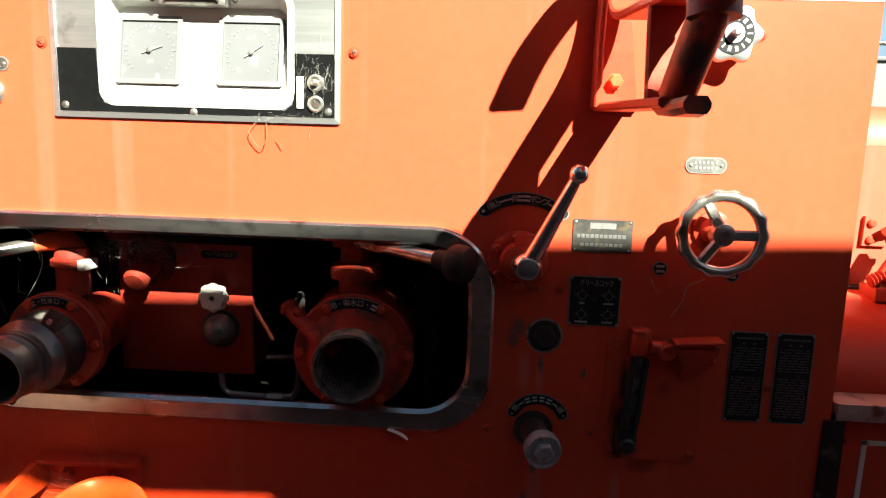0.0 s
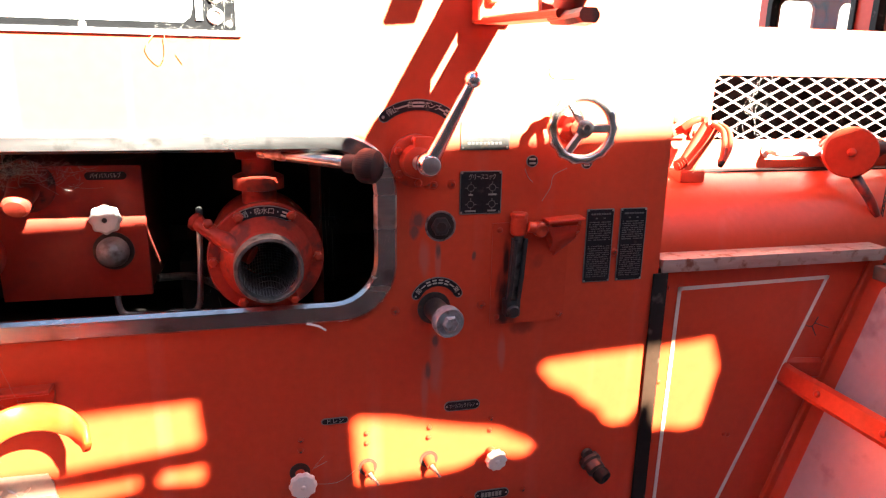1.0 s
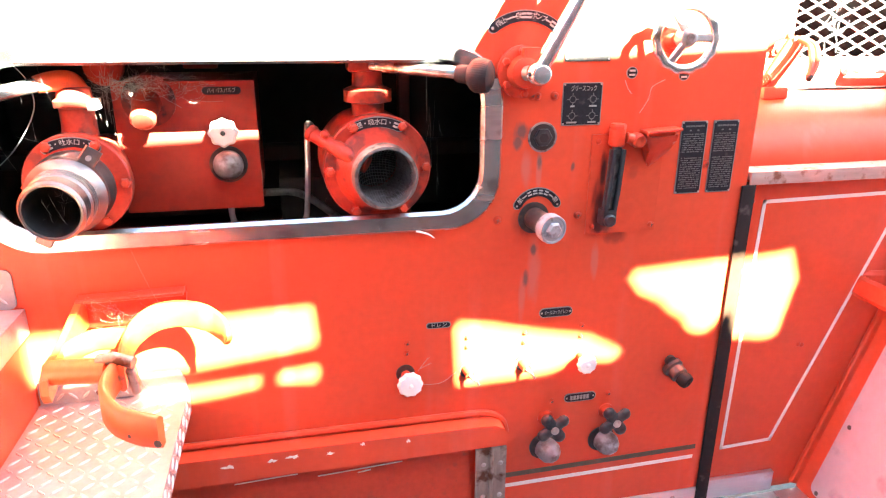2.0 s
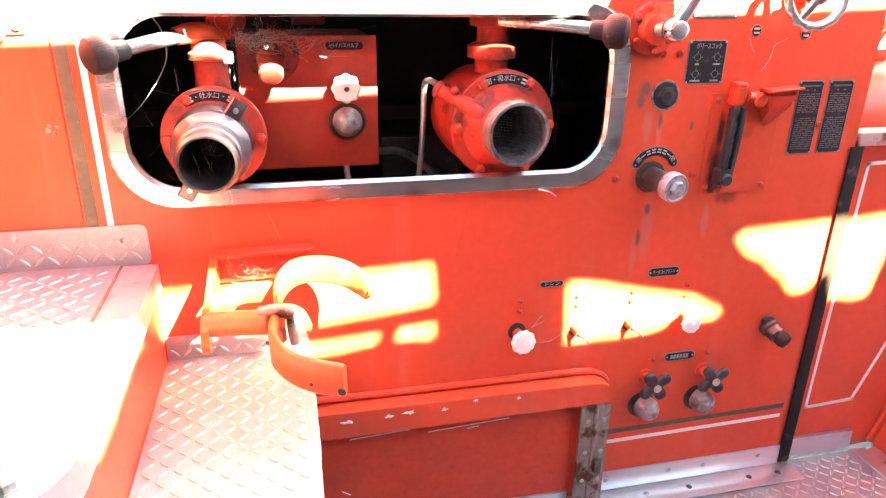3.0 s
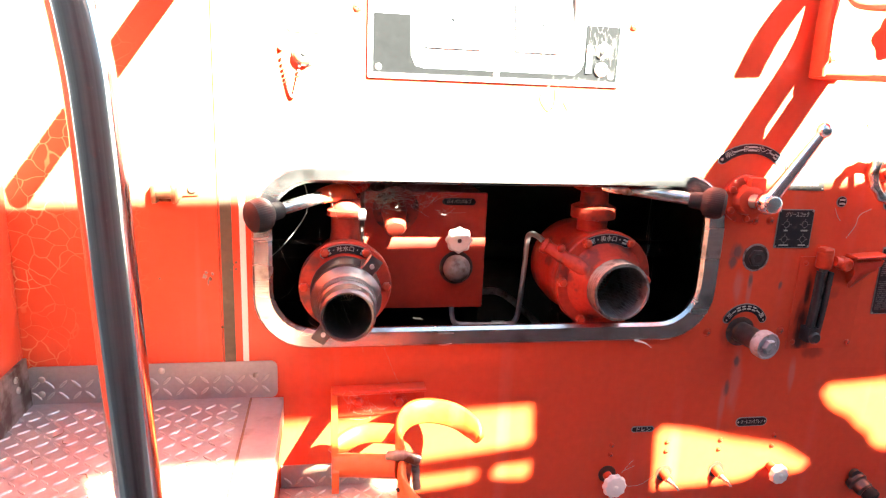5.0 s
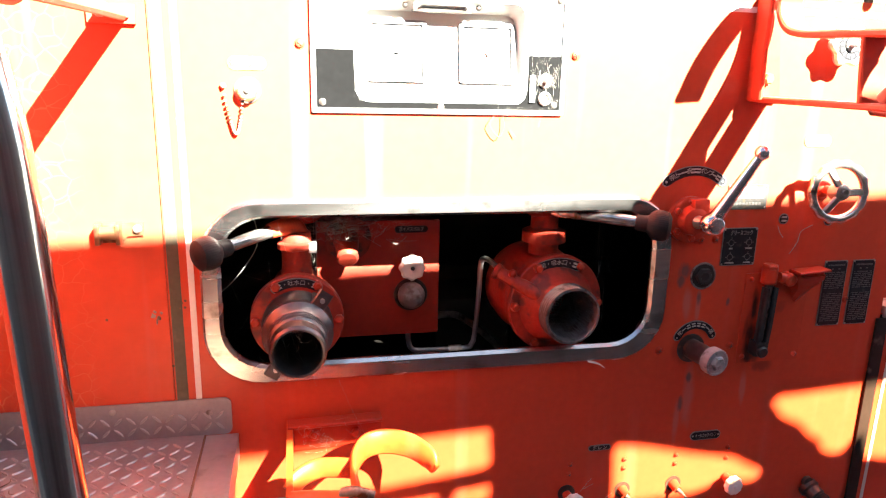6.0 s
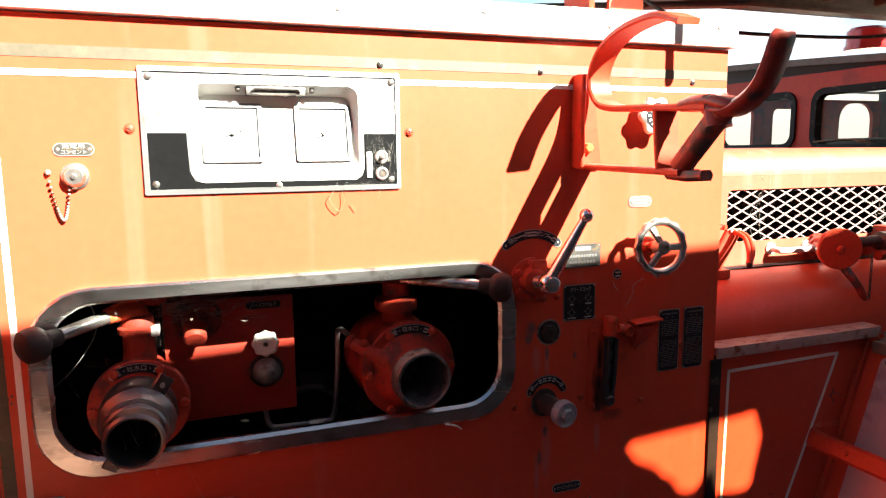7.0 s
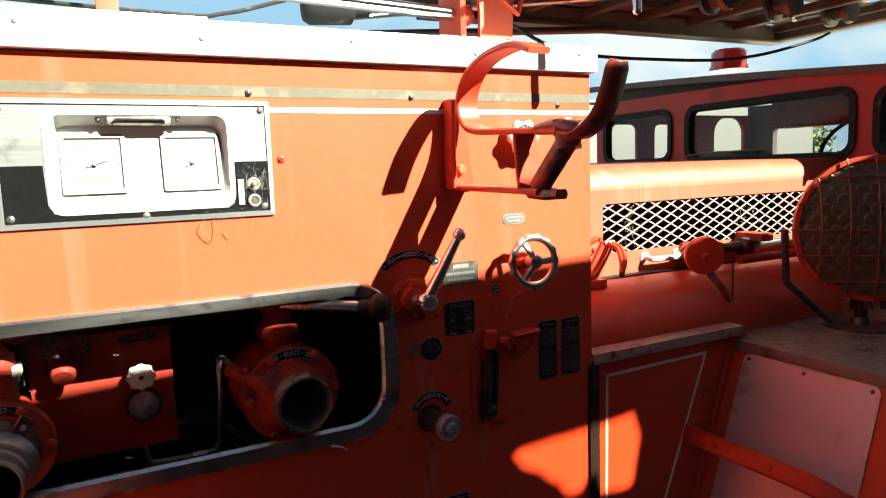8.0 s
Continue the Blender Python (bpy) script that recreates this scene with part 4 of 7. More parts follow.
for a, b, c, d in wins:
    bm = bmesh.new()
    o = rrect(a - 0.012, b + 0.012, c - 0.012, d + 0.012, 0.065)
    i = rrect(a + 0.014, b - 0.014, c + 0.014, d - 0.014, 0.045)
    rings = [[bm.verts.new((x, u, v)) for u, v in q] for q, x in ((o, CAB - 0.002), (o, CAB - 0.012), (i, CAB - 0.010), (i, CAB + 0.03))]
    for p, q in zip(rings, rings[1:]):
        for k in range(len(p)):
            bm.faces.new((p[k], p[(k + 1) % len(p)], q[(k + 1) % len(q)], q[k]))
    w = part("window", bm, rubber, cab, "black rubber window seal")
    bm = bmesh.new()
    sheet(bm, rrect(a + 0.004, b - 0.004, c + 0.004, d - 0.004, 0.05), CAB + 0.015, CAB + 0.019, place=lambda u, v, w: Vector((w, u, v)))
    p = part("pane", bm, pane_glass, w, smooth=0)
    p.visible_shadow = False
bm = bmesh.new()
fw = [(0.93, 1.53, 1.58, 1.82), (0.0, 0.80, 1.58, 1.82)]
sheet(bm, [(-0.14, 1.10), (1.715, 1.10), (1.715, 1.945), (0.50, 1.938), (0.03, 1.922), (-0.14, 1.908)], 3.50, 3.54, holes=[rrect(a, b, c, d, 0.05) for a, b, c, d in fw], place=lambda u, v, w: Vector((w, u, v)))
part("front_wall", bm, cab_black, cab, smooth=15)
for y in (-0.14, 1.695):
    bm = bmesh.new()
    sheet(bm, [(CAB + 0.041, 1.10), (3.50, 1.10), (3.50, 1.89), (CAB + 0.041, 1.89)], y, y + 0.02, holes=[rrect(2.345, 2.535, 1.56, 1.835, 0.04), rrect(2.67, 2.93, 1.56, 1.835, 0.04), rrect(3.17, 3.44, 1.50, 1.875, 0.10)])
    part("side_wall", bm, red_casting, cab, smooth=15)
def roof_z(y):
    """The crowned roof's height across the cab."""
    return 1.911 + 0.073 * y + 0.012 * (1 - ((y - 0.8) / 0.9) ** 2)
def crowned(bm, x0, x1, y0, y1, lift0, lift1, n=16):
    rings = []
    for k in range(n + 1):
        y = y0 + (y1 - y0) * k / n
        rings.append([bm.verts.new((x, y, roof_z(y) + h)) for x, h in ((x0, lift0), (x1, lift0), (x1, lift1), (x0, lift1))])
    for p, q in zip(rings, rings[1:]):
        for k in range(4):
            bm.faces.new((p[k], p[(k + 1) % 4], q[(k + 1) % 4], q[k]))
    bm.faces.new(rings[0])
    bm.faces.new(rings[-1])
bm = bmesh.new()
crowned(bm, CAB - 0.035, 3.56, -0.15, 1.78, -0.016, 0.0)
part("roof", bm, cream, cab, "cream painted roof")
bm = bmesh.new()
crowned(bm, CAB - 0.05, CAB - 0.035, -0.16, 1.79, -0.026, 0.003)
part("roof_edge", bm, ladder_metal, cab, "weathered brown roof edge")
# two dark strips fill the gap under the roof in place of shade
bm = bmesh.new()
crowned(bm, CAB + 0.042, CAB + 0.060, -0.13, 1.69, -0.12, -0.017)
part("roof_lining", bm, cab_black, cab, "black strip that stands in for the shaded gap under the roof edge")
bm = bmesh.new()
box(bm, CAB + 0.10, CAB + 0.12, -0.11, 1.61, 1.85, 1.925)
part("header", bm, cab_black, cab, smooth=0)
bm = bmesh.new()
box(bm, CAB + 0.042, 3.49, -0.11, 1.61, 1.10, 1.12)
part("cab_floor", bm, interior, cab, smooth=0)
for y in (0.30, 1.15):
    bm = bmesh.new()
    box(bm, 2.60, 2.70, y - 0.20, y + 0.20, 1.12, 1.66, 0.03)
    part("seat_back", bm, seat_cloth, cab)
bm = bmesh.new()
box(bm, 2.50, 2.62, 0.44, 0.80, 1.748, 1.890, 0.012)
hood_box = part("overhead_console", bm, worn_red, cab, "dim red overhead console")
for k in range(14):
    bm = bmesh.new()
    lathe(bm, (2.501, 0.455 + 0.0245 * k, 1.759), (-1, 0, -0.2), [(0.005, 0), (0.005, 0.004), (0.0025, 0.006), (0.002, 0.014), (0, 0.0145)], 8)
    part("switch", bm, cast_metal, hood_box)
bm = bmesh.new()
ring = [(3.05 + 0.09 * math.sin(radians(a)), 0.72 + 0.19 * math.cos(radians(a)), 1.66 + 0.15 * math.sin(radians(a))) for a in range(0, 361, 15)]
pipe(bm, ring, 0.010, 8)
part("steering_wheel", bm, rubber, cab)

bm = bmesh.new()
lathe(bm, (2.34, 0.905, 2.020), (0, 0, 1), [(0.084, 0), (0.084, 0.018), (0.078, 0.02), (0.076, 0.080), (0.066, 0.092), (0.0, 0.096)], 24)
solid("beacon", bm, amber_lens, "red domed warning beacon on the cab roof", "beacon")

# ladder over the truck, sloping down towards the cab
def ladder_z(x, h=0.0):
    return 2.132 + 0.004 * (x - 1.17) + h
ladder = thing("ladder", (1.5, 0.4, 2.08), "weathered dark brown extension ladder carried above the roof", "ladder")
def ladder_beam(name, x0, x1, y0, y1, h, wide, deep):
    bm = bmesh.new()
    flat_bar(bm, [(x0, y0, ladder_z(x0, h)), (x1, y1, ladder_z(x1, h))], (0, 0, 1), deep, wide, round_off=0.12)
    part(name, bm, ladder_metal, ladder, smooth=0)
ladder_beam("side_plate", 0.60, 2.47, 0.80, 0.80, 0.075, 0.012, 0.165)
for y, h in ((0.79, 0.03), (0.05, 0.03), (0.70, 0.10), (0.14, 0.10), (0.42, 0.12)):
    ladder_beam("rail", 0.72 if h < 0.1 else 0.60, 2.52, y, y, h, 0.045, 0.07)
    ladder_beam("rail_flange", 0.72 if h < 0.1 else 0.60, 2.52, y, y, h - 0.036, 0.075, 0.008)
for k in range(7):
    x = 0.86 + 0.27 * k
    ladder_beam("rung", x, x, 0.06, 0.78, 0.045, 0.035, 0.035)
    ladder_beam("brace", x, x + 0.26, 0.10 if k % 2 else 0.74, 0.74 if k % 2 else 0.10, 0.085, 0.05, 0.012)
ladder_beam("end_beam", 2.50, 2.50, 0.02, 0.82, 0.03, 0.06, 0.08)
bm = bmesh.new()
sheet(bm, [(0.70, 0.03), (2.50, 0.03), (2.50, 0.80), (0.70, 0.80)], 0.150, 0.165, place=lambda u, v, w: Vector((u, v, ladder_z(u, w))))
part("ladder_deck", bm, ladder_metal, ladder, smooth=0)
for x in (1.62, 1.95, 2.28):
    bm = bmesh.new()
    lathe(bm, (x, 0.30, ladder_z(x, 0.02)), (0, 1, 0), [(0.0, 0), (0.045, 0.002), (0.05, 0.02), (0.03, 0.03), (0.03, 0.07), (0.05, 0.08), (0.045, 0.10), (0, 0.102)], 16)
    part("pulley", bm, dark_metal, ladder)

# roof rail, posts and rods
bm = bmesh.new()
pipe(bm, [(-1.6, 0.262, 2.075), (0.575, 0.262, 2.004)], 0.017, 14)
rail = solid("roof_rail", bm, chrome, "long chrome rail above the roof deck", "rail")
bm = bmesh.new()
ball(bm, (0.585, 0.262, 2.003), 0.026, 16)
part("rail_end", bm, red_fitting, rail, "red rail end")
bm = bmesh.new()
box(bm, -0.265, -0.222, 0.285, 0.298, 1.886, 2.25, 0.003)
solid("roof_post", bm, orange_paint, "upright orange painted bar on the roof deck", "post")
strut = thing("ladder_support", (0.66, 0.24, 1.887), "red folded-steel ladder support standing on the roof deck", "support")
bm = bmesh.new()
sheet(bm, [(0.598, 1.887), (0.692, 1.887), (0.700, 2.03), (0.735, 2.14), (0.775, 2.30), (0.560, 2.30), (0.588, 2.10), (0.600, 2.01)], 0.21, 0.222)
part("front_plate", bm, orange_paint, strut, smooth=0)
bm = bmesh.new()
box(bm, 0.55, 0.566, 0.222, 0.34, 1.887, 2.30, 0.002)
part("side_plate", bm, red_fitting, strut)
bm = bmesh.new()
flat_bar(bm, [(0.62, 0.20, 2.06), (0.70, 0.19, 2.00), (0.73, 0.19, 2.10)], (0, 1, 0), 0.02, 0.01)
part("gusset", bm, red_fitting, strut)
for name, a, b, r, mat_, lab in (
        ("hanging_rod", (0.734, -0.200, 1.928), (0.730, -0.200, 2.32), 0.010, chrome, "chrome hanging rod with a rounded end"),
        ("hanging_strap", (-0.135, 0.236, 1.995), (-0.145, 0.236, 2.30), 0.011, rubber, "black rubber strap end hanging over the deck"),
        ("long_pole", (0.30, 0.50, 2.03), (2.6, 0.20, 2.30), 0.013, worn_chrome, "long metal pole stowed under the ladder"),
        ("long_pole", (0.25, 0.56, 1.99), (1.3, 0.50, 2.06), 0.012, dark_metal, "dark metal pole stowed on the roof")):
    bm = bmesh.new()
    pipe(bm, [a, b], r, 12)
    ball(bm, a, r, 12)
    if name == "hanging_rod":
        pipe(bm, [b, (0.735, 0.05, 2.20)], r, 12)
    solid(name, bm, mat_, lab, "rod")
bm = bmesh.new()
lathe(bm, (0.22, 0.48, 2.045), (1, -0.1, 0.05), [(0.0, 0), (0.035, 0.004), (0.045, 0.02), (0.045, 0.13), (0.03, 0.14), (0.026, 0.18)], 18)
solid("rubber_boot", bm, rubber, "black rubber boot on the end of a pole", "boot")
for pts, lab in (([(0.62, 0.23, 2.02), (0.88, 0.30, 1.95), (1.04, 0.30, 1.93), (1.29, 0.30, 1.93), (1.56, 0.30, 1.94), (1.79, 0.30, 1.97), (2.05, 0.30, 2.03), (2.14, 0.30, 2.06)], "black cable slung from the roof to the cab"),
                 ([(-0.80, 0.5, 2.03), (-0.11, 0.5, 2.01), (0.03, 0.5, 2.02), (0.17, 0.5, 2.06), (0.30, 0.5, 2.10), (0.55, 0.5, 2.20)], "black cable slung along the roof deck")):
    bm = bmesh.new()
    pipe(bm, pts, 0.0052, 8, 8)
    solid("cable", bm, rubber, lab, "cable")
bm = bmesh.new()
rod(bm, (-0.62, 0.40, 1.887), (-0.62, 0.40, 2.06), 0.020, 0.018, 14, 0.003)
solid("roof_lamp", bm, amber_lens, "small red lamp on the roof deck", "lamp")

# distance: a long white shed, a fence and a tree
bm = bmesh.new()
box(bm, 5.0, 15.0, 9.0, 16.0, 0.0, 2.78, 0.02)
shed = solid("shed", bm, shed_wall, "long low grey shed across the yard", "shed")
bm = bmesh.new()
box(bm, 4.95, 15.05, 8.95, 16.05, 2.782, 2.84, 0.02)
part("shed_roof", bm, shed_wall, shed)
fence = thing("fence", (5.4, 9.0, 2.84), "dark metal handrail along the shed roof", "fence")
bm = bmesh.new()
rod(bm, (5.0, 9.0, 3.02), (15, 9.0, 3.02), 0.03, seg=8)
part("top_rail", bm, dark_metal, fence)
for k in range(5):
    bm = bmesh.new()
    rod(bm, (5.4 + 2.2 * k, 9.0, 2.84), (5.4 + 2.2 * k, 9.0, 3.02), 0.025, seg=8)
    part("post", bm, dark_metal, fence)

def tree(x, y, h, spread, label):
    t = thing("tree", (x, y, 0), label, "tree")
    bm = bmesh.new()
    pipe(bm, [(x, y, 0), (x + 0.1, y, h * 0.35), (x - 0.1, y + 0.1, h * 0.7)], [0.22, 0.08], 8, 4)
    for k in range(7):
        a = k * 2.4
        pipe(bm, [(x, y, h * (0.3 + 0.05 * k)), (x + spread * 0.6 * math.cos(a), y + spread * 0.6 * math.sin(a), h * (0.5 + 0.06 * k))], [0.07, 0.02], 6)
    part("trunk", bm, bark, t)
    verts, faces = [], []
    for k in range(90):
        a, u = random.uniform(0, 6.28), random.random() ** 0.5
        cz = h * random.uniform(0.4, 1.0)
        w = spread * math.sin(math.pi * min(1, max(0.1, (cz / h - 0.25) / 0.85)))
        c = Vector((x + w * u * math.cos(a), y + w * u * math.sin(a), cz))
        for _ in range(45):
            p = c + Vector((random.gauss(0, 0.22), random.gauss(0, 0.22), random.gauss(0, 0.18)))
            d1 = Vector((random.gauss(0, 1), random.gauss(0, 1), random.gauss(0, 1))).normalized() * 0.10
            d2 = d1.orthogonal().normalized() * 0.05
            i = len(verts)
            verts += [p - d1, p + d2, p + d1, p - d2]
            faces.append((i, i + 1, i + 2, i + 3))
    me = bpy.data.meshes.new("crown")
    me.from_pydata([tuple(v) for v in verts], [], faces)
    me.materials.append(leaf)
    ob = new("crown", me)
    ob.parent, ob.matrix_parent_inverse = t, Matrix.Translation((-x, -y, 0))

tree(19.0, 13.0, 3.3, 1.5, "bushy green tree behind the shed")
tree(22.0, 10.0, 3.5, 1.7, "green tree beyond the yard")
tree(18.9, 30.5, 5.6, 1.2, "small dark green tree behind the shed")
tree(21.0, 6.5, 4.0, 1.6, "green tree beyond the yard")

# sky and haze in the far distance
verts, faces = [], []
for k in range(25):
    a = radians(-15 + 210 * k / 24)
    for e in range(7):
        b = radians(-1 + 9 * e)
        verts.append((300 * math.cos(a) * math.cos(b), 300 * math.sin(a) * math.cos(b), 300 * math.sin(b)))
for k in range(24):
    for e in range(6):
        i = k * 7 + e
        faces.append((i, i + 1, i + 8, i + 7))
me = bpy.data.meshes.new("backdrop")
me.from_pydata(verts, [], faces)
me.materials.append(far_sky)
tagged(new("backdrop", me), "pale hazy blue sky with soft clouds", "sky", kind="structure")

# ---- fittings on the pump panel ----
OUT = Vector((0, -1, 0))

def screw_at(x, z, r=0.006, mat=None, y=0.0, label="round-headed screw in the pump panel", cross=True):
    s = thing("screw", (x, y, z), label, "screw", "screws in the panel")
    bm = bmesh.new()
    lathe(bm, (x, y + 0.002, z), OUT, [(r * 1.25, 0), (r * 1.25, 0.0028), (r, 0.003), (r * 0.8, 0.0058), (r * 0.35, 0.0068), (0.0, 0.007)], 14)
    part("head", bm, mat or red_fitting, s)
    if cross:
        bm = bmesh.new()
        a = (x * 37 + z * 91) % 1.5
        for k in (0, math.pi / 2):
            d = Vector((math.cos(a + k), 0, math.sin(a + k))) * r * 0.55
            c = Vector((x, y - 0.0048, z))
            flat_bar(bm, [c - d, c + d], (0, 1, 0), 0.0026, 0.0011, round_off=0.1)
        part("slot", bm, dark_metal, s, smooth=0)
    return s

for x, z in ((0.022, 1.643), (-0.459, 1.648), (0.244, 1.069), (0.565, 1.042), (0.407, 1.070), (0.302, 1.300), (0.312, 1.299), (0.345, 1.299), (0.607, 1.681),
             (0.067, 0.828), (0.066, 0.806), (0.189, 0.828), (0.189, 0.807), (0.310, 0.826), (0.309, 0.805), (0.434, 0.831), (0.433, 0.806),
             (0.378, 0.658), (0.509, 0.661), (0.672, 1.160)):
    screw_at(x, z, 0.0072 if z > 0.95 else 0.0048)
for x, z in ((-0.032, 1.765), (0.300, 1.763), (0.677, 1.752), (-0.86, 1.77)):
    screw_at(x, z, 0.0055, dark_metal, label="steel screw in the gold stripe")

# gauge panel ----------------------------------------------------------------
gp = thing("gauge_panel", (-0.22, 0, 1.54), "silver-framed gauge panel with two square white dials and black lower corners", "gauge panel")
X0, X1, Z0, Z1 = -0.442, 0.003, 1.538, 1.750
rec = rrect(-0.360, -0.076, 1.562, 1.724, 0.020)
bm = bmesh.new()
sheet(bm, rrect(X0 + 0.006, X1 - 0.006, Z0 + 0.006, Z1 - 0.006, 0.002, 2), -0.0030, -0.0008, holes=[rec])
face = part("face_plate", bm, alu, gp, "bright brushed face plate", smooth=0)
bm = bmesh.new()
o, i = rrect(X0, X1, Z0, Z1, 0.003, 2), rrect(X0 + 0.008, X1 - 0.008, Z0 + 0.008, Z1 - 0.008, 0.002, 2)
ring_frame(bm, [(o, -0.0005), (o, -0.005), (i, -0.006), (i, -0.0035)])
part("rim", bm, alu, gp)
bm = bmesh.new()
low_edge = [(X0 + 0.009, Z0 + 0.009), (X1 - 0.009, Z0 + 0.009), (X1 - 0.009, 1.640), (-0.066, 1.640), (-0.066, 1.585), (-0.070, 1.565), (-0.082, 1.556), (-0.345, 1.556), (-0.362, 1.560), (-0.370, 1.575), (-0.372, 1.641), (X0 + 0.009, 1.641)]
sheet(bm, low_edge, -0.0042, -0.0031)
part("black_field", bm, black_enamel, gp, "black lower field", smooth=0)
# recessed white tray: lip, walls and a sloping back
bm = bmesh.new()
lip = rrect(-0.369, -0.067, 1.557, 1.728, 0.024)
back = rrect(-0.350, -0.086, 1.572, 1.708, 0.016)
rings = []
for pts, ys in ((lip, lambda z: -0.0045), (rec, lambda z: -0.0060), (back, lambda z: 0.003 + 0.024 * (z - 1.572) / 0.136)):
    rings.append([bm.verts.new((u, ys(v), v)) for u, v in pts])
for p, q in zip(rings, rings[1:]):
    for k in range(len(p)):
        bm.faces.new((p[k], p[(k + 1) % len(p)], q[(k + 1) % len(q)], q[k]))
bm.faces.new(rings[-1])
tray = part("tray", bm, white_paint, gp, "white recessed tray")
def on_tray(u, v, h):
    """A point over the tray's sloping back."""
    return Vector((u, 0.003 + 0.024 * (v - 1.572) / 0.136, v)) + Vector((0, -0.985, 0.173)) * h
for cx, needle in ((-0.2960, 200), (-0.1375, 215)):
    bm = bmesh.new()
    sheet(bm, rrect(cx - 0.0505, cx + 0.0505, 1.5905, 1.6925, 0.004, 3), 0.0055, 0.001, holes=[rrect(cx - 0.0435, cx + 0.0435, 1.5975, 1.6855, 0.002, 3)], place=on_tray)
    g = part("gauge", bm, bezel_metal, gp, "square silver gauge bezel")
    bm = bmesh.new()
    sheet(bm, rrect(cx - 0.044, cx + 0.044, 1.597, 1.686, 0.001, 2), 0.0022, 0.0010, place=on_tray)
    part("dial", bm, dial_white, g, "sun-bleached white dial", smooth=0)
    bm = bmesh.new()
    c = on_tray(cx, 1.641, 0.0042)
    a = radians(needle)
    up, rt = Vector((0, 0.173, 0.985)), Vector((1, 0, 0))
    tip = c - (rt * math.cos(a) + up * math.sin(a)) * 0.022
    tail = c + (rt * math.cos(a) + up * math.sin(a)) * 0.012
    flat_bar(bm, [tail, tip], Vector((0, -0.985, 0.173)).cross(tip - tail), 0.0022, 0.001)
    part("needle", bm, letter_mid, g, smooth=0)
    bm = bmesh.new()
    lathe(bm, c, (0, -0.985, 0.173), [(0.0040, -0.002), (0.0040, 0.002), (0.003, 0.003), (0, 0.0032)], 14)
    part("hub", bm, cast_metal, g)
    bm = bmesh.new()
    for k in range(25):
        a = radians(225 - 270 * k / 24)
        r0, r1 = 0.036, 0.039 if k % 4 else 0.0405
        p, q = c + (rt * math.cos(a) + up * math.sin(a)) * r0, c + (rt * math.cos(a) + up * math.sin(a)) * r1
        flat_bar(bm, [p - Vector((0, -0.985, 0.173)) * 0.0012, q - Vector((0, -0.985, 0.173)) * 0.0012], up, 0.0009, 0.0006, round_off=0.1)
    part("scale", bm, letter_mid, g, smooth=0)
# lamp under the tray's top edge
bm = bmesh.new()
box(bm, -0.272, -0.170, -0.004, 0.022, 1.7065, 1.7215, 0.004)
lamp = part("dial_lamp", bm, cast_metal, gp, "dark hooded dial lamp")
bm = bmesh.new()
pipe(bm, [(-0.262, -0.006, 1.712), (-0.258, -0.008, 1.7165), (-0.184, -0.008, 1.7165), (-0.180, -0.006, 1.712)], 0.0022, 8)
part("guard", bm, dark_metal, lamp)
for x in (-0.285, -0.158):
    bm = bmesh.new()
    ball(bm, (x, 0.004, 1.716), 0.005, 10, 0.6, OUT)
    part("lamp_screw", bm, dark_metal, lamp)
for x, z in ((X0 + 0.018, Z0 + 0.018), (X1 - 0.018, Z0 + 0.018), (X0 + 0.016, Z1 - 0.016), (X1 - 0.016, Z1 - 0.016), (-0.222, 1.550)):
    bm = bmesh.new()
    ball(bm, (x, -0.004, z), 0.0062, 12, 0.5, OUT)
    part("screw", bm, cast_metal, gp)
bm = bmesh.new()
box(bm, -0.0625, -0.0525, -0.0075, -0.0035, 1.560, 1.607, 0.001)
part("label_strip", bm, white_paint, gp)
for z, hole in ((1.598, False), (1.567, True)):
    bm = bmesh.new()
    lathe(bm, (-0.034, -0.004, z), OUT, [(0.0125, 0), (0.0125, 0.003), (0.0105, 0.005), (0.0085, 0.005), (0.007, 0.002), (0.0, 0.002)], 18)
    k = part("switch_socket", bm, cast_metal, gp)
    bm = bmesh.new()
    lathe(bm, (-0.034, -0.0055, z), OUT, [(0.0068, 0), (0.0068, 0.0012), (0, 0.0013)] if hole else [(0.005, 0), (0.005, 0.009), (0.0025, 0.012), (0, 0.0122)], 14)
    part("switch_centre", bm, dark_metal if hole else cast_metal, k)

# name plates -----------------------------------------------------------------
def oval(x, z, w, h, n=8):
    return rrect(x - w / 2, x + w / 2, z - h / 2, z + h / 2, h / 2 - 0.0001, n)

def name_plate(outline, mat, label, rim=None, y=0.0):
    p = thing("name_plate", (sum(a for a, b in outline) / len(outline), y, sum(b for a, b in outline) / len(outline)), label, "name plate", "name plates")
    bm = bmesh.new()
    cx, cz = p.location.x, p.location.z
    if rim:
        sheet(bm, outline, y - 0.0016, y - 0.0002)
        part("rim", bm, rim, p, smooth=0)
        f = 0.0018
        w = max(a for a, b in outline) - min(a for a, b in outline)
        h = max(b for a, b in outline) - min(b for a, b in outline)
        bm = bmesh.new()
        sheet(bm, [(cx + (a - cx) * (w - 2 * f) / w, cz + (b - cz) * (h - 2 * f) / h) for a, b in outline], y - 0.0021, y - 0.0017)
    else:
        sheet(bm, outline, y - 0.0020, y - 0.0002)
    part("face", bm, mat, p, smooth=0)
    return p

def pins(p, spots, y=-0.0021, r=0.0028):
    for x, z in spots:
        bm = bmesh.new()
        ball(bm, (x, y, z), r, 10, 0.5, OUT)
        part("pin", bm, cast_metal, p)

Y = -0.0026
p = name_plate(oval(0.548, 1.495, 0.060, 0.024), plate_tin, "small oval grey name plate with worn pale lettering", plate_silver)
